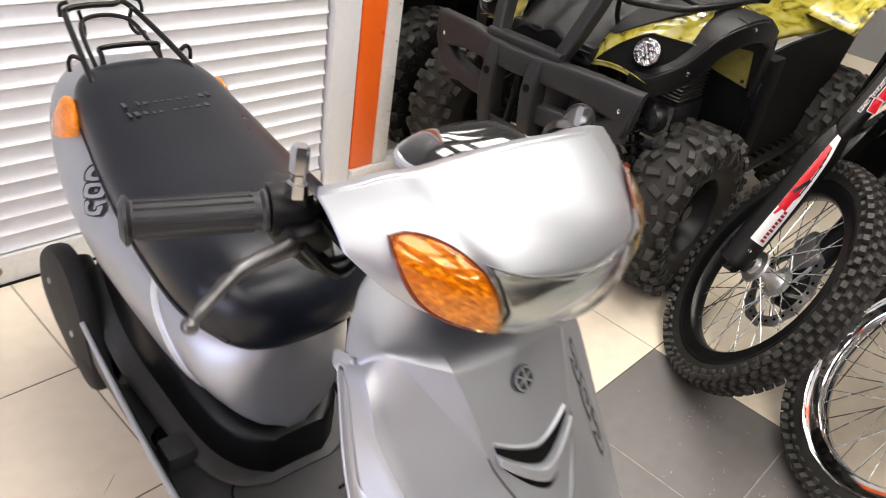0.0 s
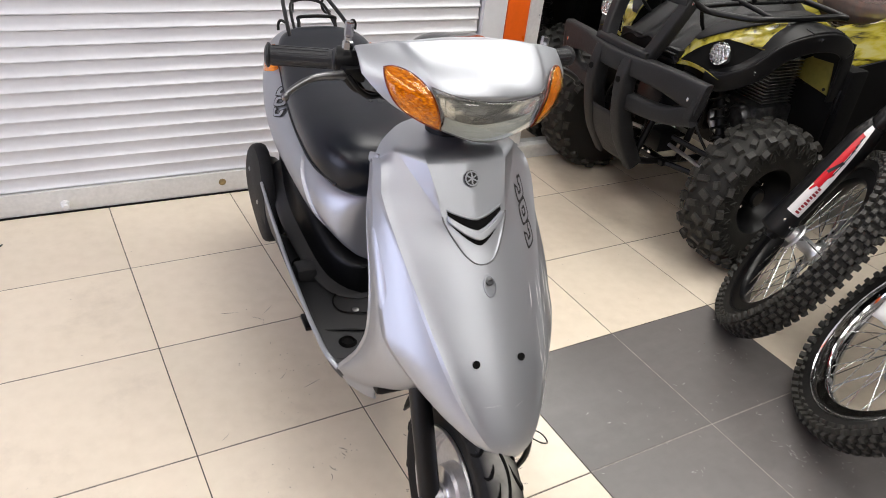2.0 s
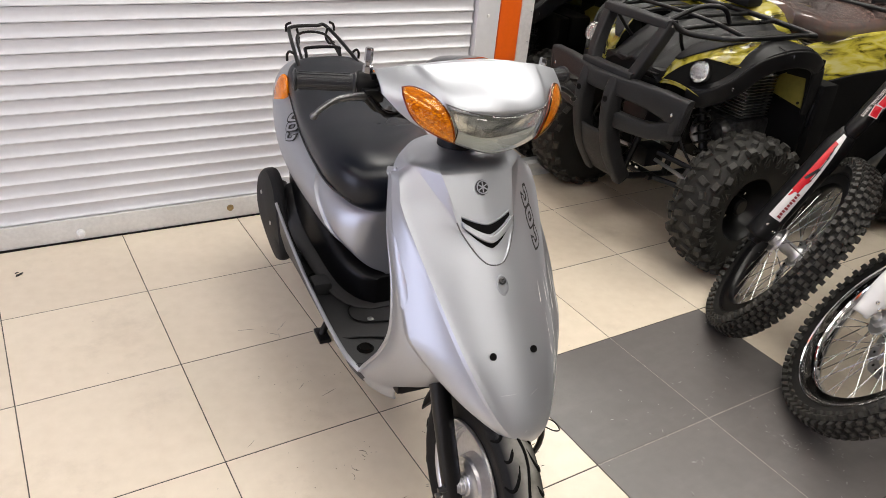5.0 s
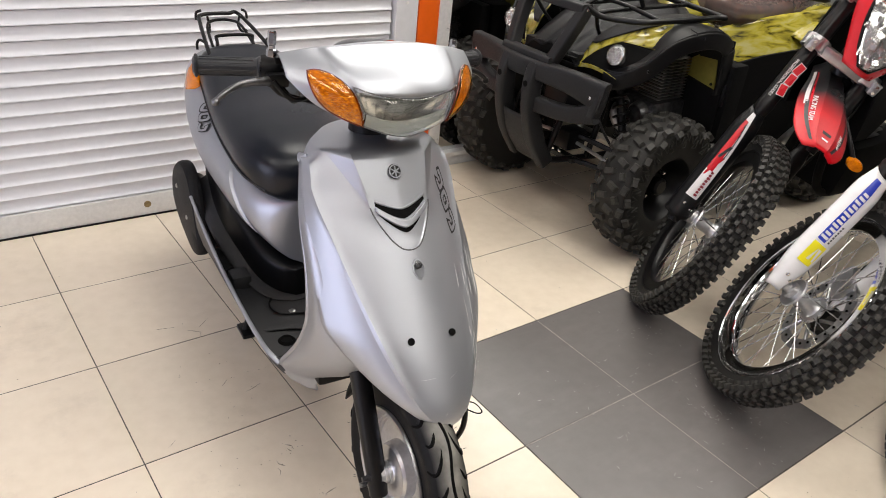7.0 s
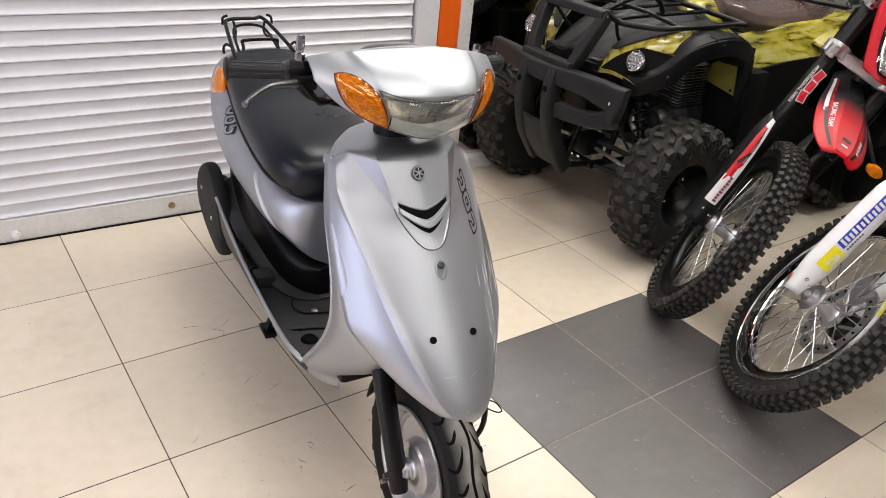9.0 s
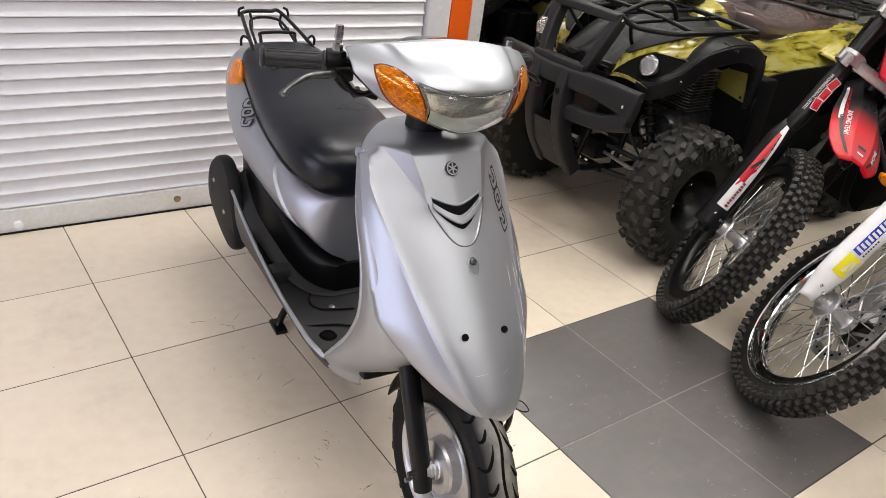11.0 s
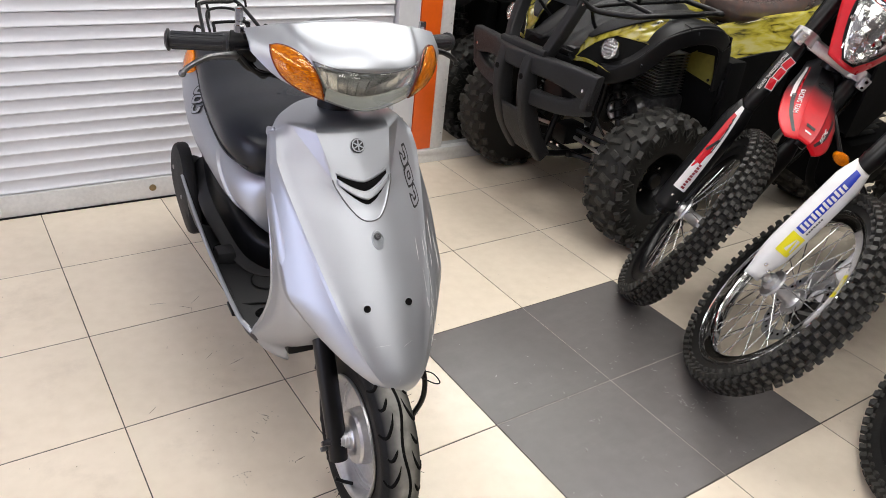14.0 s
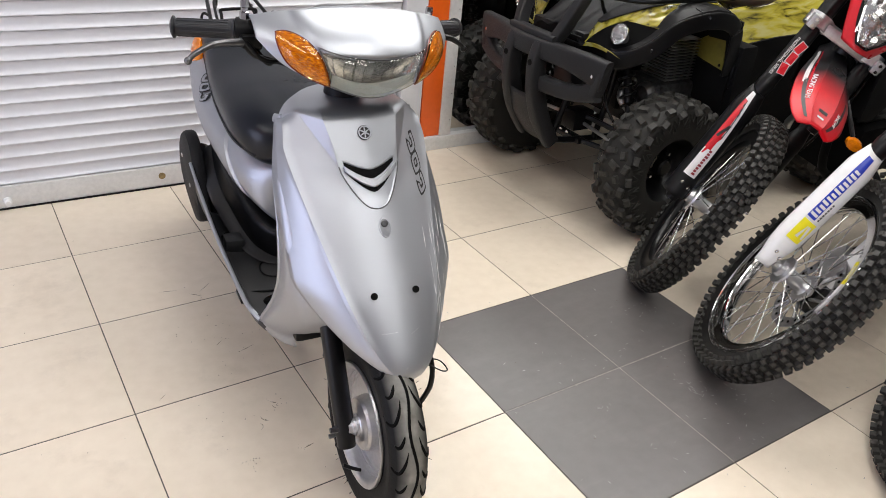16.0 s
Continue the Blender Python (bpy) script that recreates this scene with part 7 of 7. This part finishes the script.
    for k in range(30):
        u, v = rs.uniform(0.05, 0.95), rs.uniform(0.06, 0.94)
        p = glass_fn(u, v, 0.005)
        fct.box(-0.003, 0.003, -0.008, 0.008, -0.008, 0.008, 0, Matrix.Translation(p) @ Euler((rs.uniform(-0.6, 0.6), rs.uniform(-0.5, 0.5), rs.uniform(-0.5, 0.5))).to_matrix().to_4x4())
    part("reflector_facets", fct, REFLECTOR, lampb, smooth=False)
    part("lens", Build().sheet(lambda u, v: glass_fn(u, v, 0.022 * math.sin(math.pi * v) ** 0.5 * math.sin(math.pi * (0.08 + 0.88 * u)) ** 0.5 + 0.006), 16, 16), LENS, lampb, thick=0.002, toward=(1, 0, 0))
    bead = [glass_fn(0, k / 20, 0.006) for k in range(21)] + [glass_fn(k / 20, 1, 0.006) for k in range(1, 21)] + [glass_fn(1, 1 - k / 20, 0.006) for k in range(1, 21)] + [glass_fn(1 - k / 20, 0, 0.006) for k in range(1, 20)]
    part("lens_seal", Build().tube(bead, 0.004, 6, closed=True), PLASTIC, lampb)
    part("badge", Build().turned([(0.0, 0.0), (0.012, 0.0), (0.012, -0.003)], 24, m=basis(mask(0.80, 0.5) + V((0.004, 0, 0)), (0, 1, 0), (1, 0, 0), (0, 0, -1))), PRINT, mk)
    for k in range(2):
        part("name_stroke", Build().sheet(lambda u, v: mask(0.84 + 0.05 * k + 0.035 * u, 0.30 + 0.42 * v - 0.05 * k) + V((0.003, 0, 0)), 3, 8), PRINT, mk)
    # indicators on stalks
    for side in (1,):
        part("indicator_stalk", Build().tube([(-0.10, side * 0.115, 0.50), (-0.04, side * 0.15, 0.47), (0.0, side * 0.185, 0.44)], 0.007, 8, 4), SATIN, root, m=m)
        part("indicator", Build().loft(swung([[0.045, 0.012, 0.425, 0.44], [0.04, 0.03, 0.412, 0.452], [0.02, 0.034, 0.408, 0.456], [-0.01, 0.028, 0.415, 0.45]], 24, 2.0)), AMBER, root, "amber indicator lens", m=m @ pose(-0.015, side * 0.195, 0.0) @ Matrix.Translation((0, 0, 0.43)) @ Matrix.Scale(0.8, 4) @ Matrix.Translation((0, 0, -0.43)))
    # caliper, hose, handlebar
    cal = Build().box(-0.075, 0.03, 0.045, 0.085, 0.05, 0.125, 0.012, Matrix.Rotation(radians(20), 4, "Y"))
    cal.box(-0.055, 0.01, 0.083, 0.096, 0.062, 0.112, 0.008, Matrix.Rotation(radians(20), 4, "Y"))
    cal.tube([(-0.05, 0.07, 0.03), (-0.02, 0.075, 0.06), (0.0, 0.078, 0.02)], [0.012, 0.014, 0.010], 12, 4)
    part("brake_caliper", cal, ALLOY, root, m=m @ pose(-0.06, 0, 0.01))
    part("brake_hose", Build().tube([(-0.10, 0.07, 0.12), (-0.13, 0.13, 0.30), (-0.20, 0.14, 0.55), (-0.24, 0.10, 0.75)], 0.005, 8, 6), PLASTIC, root, m=m)
    hb = Build().tube([(-0.36, -0.40, 0.90), (-0.31, -0.24, 0.92), (-0.27, -0.12, 0.87), (-0.26, 0.0, 0.85), (-0.27, 0.12, 0.87), (-0.31, 0.24, 0.92), (-0.36, 0.40, 0.90)], 0.013, 12, 6)
    part("handlebar", hb, SATIN, root, m=m)
    for side in (-1, 1):
        part("grip", Build().tube([(-0.33, side * 0.29, 0.917), (-0.362, side * 0.41, 0.899)], 0.018, 14), VINYL, root, m=m)
        part("lever", Build().tube([(-0.30, side * 0.22, 0.925), (-0.25, side * 0.30, 0.90), (-0.275, side * 0.40, 0.885)], [0.008, 0.006, 0.005], 8, 5), STEEL, root, m=m)


def bike_body(root, head, style, into):
    """Frame, engine, tank and rear wheel; head is the steering head, bike heading along -x of the room."""
    lean = radians(11)
    z = V((0, -math.sin(lean), math.cos(lean)))
    x = V((-1, 0, 0))
    stand = basis(head, x, z.cross(x), z)
    m = into @ stand
    drop = head[2] / math.cos(lean)
    fr = Build()
    for side in (-1, 1):
        fr.tube([(0.0, side * 0.02, 0.0), (-0.25, side * 0.09, -0.06), (-0.55, side * 0.10, -0.20), (-0.62, side * 0.09, -0.45)], 0.017, 10, 5)
        fr.tube([(0.0, side * 0.015, -0.08), (-0.06, side * 0.05, -0.32), (-0.16, side * 0.08, -0.56), (-0.60, side * 0.09, -0.58)], 0.015, 10, 5)
        fr.tube([(-0.55, side * 0.09, -0.20), (-0.85, side * 0.10, -0.10), (-1.15, side * 0.08, -0.02)], 0.011, 10, 5)
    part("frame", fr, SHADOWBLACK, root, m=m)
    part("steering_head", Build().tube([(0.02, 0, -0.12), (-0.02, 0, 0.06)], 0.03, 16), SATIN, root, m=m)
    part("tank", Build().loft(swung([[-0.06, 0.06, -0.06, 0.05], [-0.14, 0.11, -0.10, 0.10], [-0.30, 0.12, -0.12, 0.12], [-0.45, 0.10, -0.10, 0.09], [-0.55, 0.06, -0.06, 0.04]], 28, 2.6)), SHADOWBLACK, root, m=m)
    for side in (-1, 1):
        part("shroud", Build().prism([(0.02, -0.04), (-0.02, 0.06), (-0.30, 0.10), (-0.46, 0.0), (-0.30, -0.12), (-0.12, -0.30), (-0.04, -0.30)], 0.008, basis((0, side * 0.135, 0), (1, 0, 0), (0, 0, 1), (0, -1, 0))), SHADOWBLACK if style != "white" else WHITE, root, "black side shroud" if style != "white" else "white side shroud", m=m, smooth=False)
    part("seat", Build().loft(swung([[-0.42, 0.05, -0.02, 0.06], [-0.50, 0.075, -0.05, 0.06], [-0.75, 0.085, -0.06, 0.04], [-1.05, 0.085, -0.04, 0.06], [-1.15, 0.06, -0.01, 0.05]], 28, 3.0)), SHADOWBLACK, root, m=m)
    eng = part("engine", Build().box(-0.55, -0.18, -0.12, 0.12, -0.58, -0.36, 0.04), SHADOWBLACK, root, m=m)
    for k in range(8):
        part("cooling_fin", Build().box(-0.36, -0.20, -0.085, 0.085, -0.355 + 0.022 * k, -0.349 + 0.022 * k, 0.002), SATIN, eng)
    part("cylinder", Build().box(-0.34, -0.22, -0.06, 0.06, -0.38, -0.16, 0.015), SATIN, eng)
    part("exhaust_pipe", Build().tube([(-0.18, -0.02, -0.24), (-0.10, -0.05, -0.32), (-0.12, -0.11, -0.46), (-0.35, -0.15, -0.42), (-0.70, -0.15, -0.22), (-1.10, -0.15, -0.12)], [0.018, 0.018, 0.02, 0.022, 0.04, 0.045], 14, 6), STEEL, root, m=m)
    part("radiator_guard", Build().box(-0.10, -0.06, 0.03, 0.12, -0.30, -0.06, 0.008), SHADOWBLACK, root, m=m)
    part("swing_arm", Build().box(-1.22, -0.55, -0.09, 0.09, -0.56, -0.50, 0.02), SATIN, root, m=m)
    part("rear_mudguard", Build().sheet(lambda u, v: V((-0.95 - 0.5 * u, (2 * v - 1) * (0.09 - 0.03 * u), 0.0 + 0.10 * math.sin(2.2 * u) - 0.03 * (2 * v - 1) ** 2)), 14, 8), SHADOWBLACK, root, m=m, thick=0.004, toward=(0, 0, 1))
    Rr = 0.31
    rw = V((-1.22, 0, -drop + Rr + 0.012))
    rim = part("rear_wheel", Build().turned([(0.21, 0.03), (0.235, 0.032), (0.237, 0.026), (0.225, 0.0), (0.237, -0.026), (0.235, -0.032), (0.21, -0.03)], 48, True), STEEL, root, m=m @ Matrix.Translation(rw))
    sec = []
    for k in range(21):
        a = math.pi * k / 20
        sec.append((0.232 + (Rr - 0.014 - 0.232) * math.sin(a) ** 0.7, 0.05 * math.copysign(abs(math.cos(a)) ** 0.75, math.cos(a))))
    part("tyre", Build().turned(sec + [(0.226, -0.03), (0.226, 0.03)], 64, True), RUBBER, rim)
    tread([(Rr - 0.015, yy, 30, ph, 0.02, 0.02, 0.014, 0, tl) for yy, ph, tl in ((0, 0, 0), (0.024, 0.5, 14), (-0.024, 0.5, -14), (0.044, 0, 45), (-0.044, 0, -45))], rim, RUBBER_OLD, False)
    part("hub", Build().turned([(0.0, 0.07), (0.04, 0.07), (0.05, 0.04), (0.03, 0.0), (0.05, -0.04), (0.04, -0.07), (0.0, -0.07)], 28), ALLOY, rim)
    sp = Build().tube([(0.045, 0, 0), (0.222, 0, 0)], 0.002, 6)
    one = None
    for k in range(24):
        sm = Matrix.Rotation(2 * math.pi * k / 24, 4, "Y") @ pose(0, 0.02 * (1 if k % 2 else -1), 0, 0, 0, -6 * (1 if k % 2 else -1))
        one = part("spoke", sp, SPOKE, rim, m=sm) if one is None else one
        if k:
            twin(one, "spoke", rim, sm)
    inv = stand.inverted()
    foot = V((head[0] + 0.42, head[1] - 0.36, 0.008))
    top = inv @ foot
    part("side_stand", Build().tube([(-0.42, 0.09, -0.55), tuple(top)], [0.012, 0.010], 10).box(top.x - 0.02, top.x + 0.03, top.y - 0.02, top.y + 0.02, top.z - 0.006, top.z + 0.006), SATIN, root, m=m)


def off_road_bike(c, yaw, camber, style, label):
    n = V((math.cos(yaw) * math.cos(camber), math.sin(yaw) * math.cos(camber), math.sin(camber)))
    u = V((-math.sin(yaw), math.cos(yaw), 0))
    v = n.cross(u)
    w = basis(c, u, -n, v)
    root = empty("off_road_motorcycle", pose(c[0], c[1], 0), label, "motorcycle", "motorcycles in a row")
    local = pose(-c[0], -c[1], 0) @ w
    front_end(root, local, 0.0, CHROME if style == "white" else SATIN, style)
    head = w @ V((-0.22, 0, 0.70))
    bike_body(root, head, style, pose(-c[0], -c[1], 0))
    return root


off_road_bike((0.5446, 0.2550, 0.308), 2.206, 0.458, "red", "red off-road motorcycle with a black fork, leaning on its stand")
off_road_bike((0.4119, -0.1895, 0.307), 2.282, 0.563, "white", "off-road motorcycle with white fork guards and a chrome spoked wheel")
off_road_bike((0.455, -0.745, 0.304), 2.262, 0.53, "black", "dark off-road motorcycle at the end of the row")

# ---- small things on the floor ----
flake = Build()
flake.prism([(0.0, 0.0), (0.022, 0.006), (0.03, 0.016), (0.018, 0.014), (0.006, 0.012)], 0.002)
flake.prism([(0.004, 0.02), (0.02, 0.024), (0.012, 0.03)], 0.0015)
tagged(part("dark_flake", flake, PLASTIC, m=pose(-1.62, 1.50, 0.0006, 0, 0, 15), smooth=False), "small dark torn flake lying on a cream tile", "flake")
rs = random.Random(11)


def scrap(b, x, y, r):
    b.prism([(x + r * math.cos(a) * rs.uniform(0.6, 1.7), y + r * math.sin(a)) for a in (0.2, 1.4, 2.6, 3.9, 5.1)], 0.0006)


def hair_mark(b, x, y, length, heading, bend, w):
    left, right, a = [], [], heading
    for k in range(7):
        t = w * (1 - abs(k - 3) / 3.6) * rs.uniform(0.5, 1.3)
        left.append((x - t * math.sin(a), y + t * math.cos(a)))
        right.append((x + t * math.sin(a), y - t * math.cos(a)))
        a += bend * rs.uniform(0.2, 1.8) / 6
        x, y = x + length / 6 * math.cos(a), y + length / 6 * math.sin(a)
    b.prism(right + left[::-1], 0.0005)


specks = Build()
for x, y in ((-1.081, 0.698), (-0.964, 0.62), (-0.969, 0.693), (-0.95, 0.515), (-1.033, 0.473), (-1.111, 0.326), (-1.028, 0.281), (-1.097, 0.247)):
    scrap(specks, x, y, rs.uniform(0.0010, 0.0016))
    for k in range(2):
        scrap(specks, rs.gauss(x, 0.03), rs.gauss(y, 0.03), rs.uniform(0.0005, 0.0009))
for cx, cy, spread, count in ((-1.062, 0.131, 0.014, 16), (-0.936, 0.298, 0.02, 12), (-0.93, 0.13, 0.012, 8), (-0.97, 0.62, 0.06, 12), (-1.25, 0.1, 0.45, 18), (-1.3, 0.8, 0.3, 12), (0.1, 0.6, 0.3, 14), (-0.05, -0.1, 0.3, 8), (0.6, -0.55, 0.12, 24), (0.2, -0.75, 0.25, 18), (-0.75, -0.5, 0.25, 12)):
    for k in range(count):
        scrap(specks, rs.gauss(cx, spread), rs.gauss(cy, spread), 0.0004 + 0.0010 * rs.random() ** 2)
tagged(part("dirt_specks", specks, GRIT, smooth=False), "dark dirt specks scattered over the tiles", "dirt", kind="stuff")
marks = Build()
for x, y, ln, a, bend, w in ((-0.936, 0.298, 0.022, 1.9, 0.6, 0.0011), (-0.945, 0.285, 0.016, 2.4, -1.2, 0.0008), (-0.99, 0.275, 0.03, 4.2, 1.6, 0.0007), (-1.0, 0.25, 0.025, 5.4, -1.4, 0.0006), (-0.91, 0.128, 0.03, 3.3, 0.1, 0.0009), (-0.953, 0.546, 0.05, 0.2, 0.2, 0.0006), (-0.957, 0.887, 0.05, 0.65, 0.1, 0.0005), (-0.96, 0.86, 0.04, 2.3, 0.4, 0.0005), (-1.197, 0.443, 0.03, 0.6, 0.2, 0.0004), (-0.97, 0.84, 0.03, 1.0, 0.3, 0.0004), (-1.02, 0.92, 0.05, 2.8, 0.2, 0.0006), (-1.0, 0.6, 0.03, 0.4, 0.5, 0.0005)):
    hair_mark(marks, x, y, ln, a, bend, w)
tagged(part("scuff_lines", marks, GRIT, smooth=False), "thin dark scuff lines on the cream tiles", "scuffs", kind="stuff")
pale = Build()
for cx, cy, sx, sy, count in ((0.142, -0.181, 0.025, 0.02, 16), (0.12, -0.15, 0.012, 0.04, 10), (-0.166, -0.11, 0.012, 0.008, 6), (0.234, -0.225, 0.012, 0.03, 8), (-0.151, 0.026, 0.05, 0.03, 5), (0.208, -0.042, 0.04, 0.03, 5), (0.28, 0.20, 0.05, 0.02, 12), (-0.15, -0.35, 0.1, 0.1, 8), (0.0, 0.0, 0.22, 0.22, 46), (0.33, -0.1, 0.05, 0.12, 12), (0.18, -0.3, 0.05, 0.05, 10)):
    for k in range(count):
        hair_mark(pale, rs.gauss(cx, sx), rs.gauss(cy, sy), rs.uniform(0.003, 0.014), rs.uniform(0, 6.2), rs.uniform(-1, 1), rs.uniform(0.0005, 0.0014))
tagged(part("pale_scuffs", pale, SCUFF, smooth=False), "pale scuff marks on the dark grey tiles", "scuffs", kind="stuff")

# ---- floor tiles ----


def tile_mesh(name, mat):
    b = Build().box(0.0014, TILE - 0.0014, 0.0018, TILE - 0.0018, -0.012, 0.0, 0.0008, segments=1)
    me = bpy.data.meshes.new(name)
    me.from_pydata(b.v, [], b.f)
    me.materials.append(mat)
    return me


cream_mesh, grey_mesh = tile_mesh("cream_tile", TILE_CREAM), tile_mesh("grey_tile", TILE_GREY)
rest_v = Build()
for ti in range(-10, 11):
    for tj in range(-12, 5):
        if -6 <= ti <= 7 and -6 <= tj <= 3:
            dark = ti in (-1, 0) and tj in (-1, 0)
            ob = new("tile", grey_mesh if dark else cream_mesh)
            ob.parent = floor
            ob.location = (ti * TILE, tj * TILE, 0)
            if dark:
                ob["label"] = "dark grey glazed tile"
        elif tj <= 3:
            x0, y0 = ti * TILE, tj * TILE
            rest_v.box(x0 + 0.0017, x0 + TILE - 0.0017, y0 + 0.0017, y0 + TILE - 0.0017, -0.012, 0.0)
tagged(part("far_tiles", rest_v, TILE_CREAM, floor, smooth=False), kind="stuff")
joints = Build().box(-0.0016, 0.0016, -0.4185, 0.4185, -0.010, -0.0004)
joints.box(-0.4185, -0.0018, -0.0016, 0.0016, -0.010, -0.0004)
joints.box(0.0018, 0.4185, -0.0016, 0.0016, -0.010, -0.0004)
part("pale_joint", joints, PALE_GROUT, floor, "pale worn joints between the dark grey tiles", smooth=False)
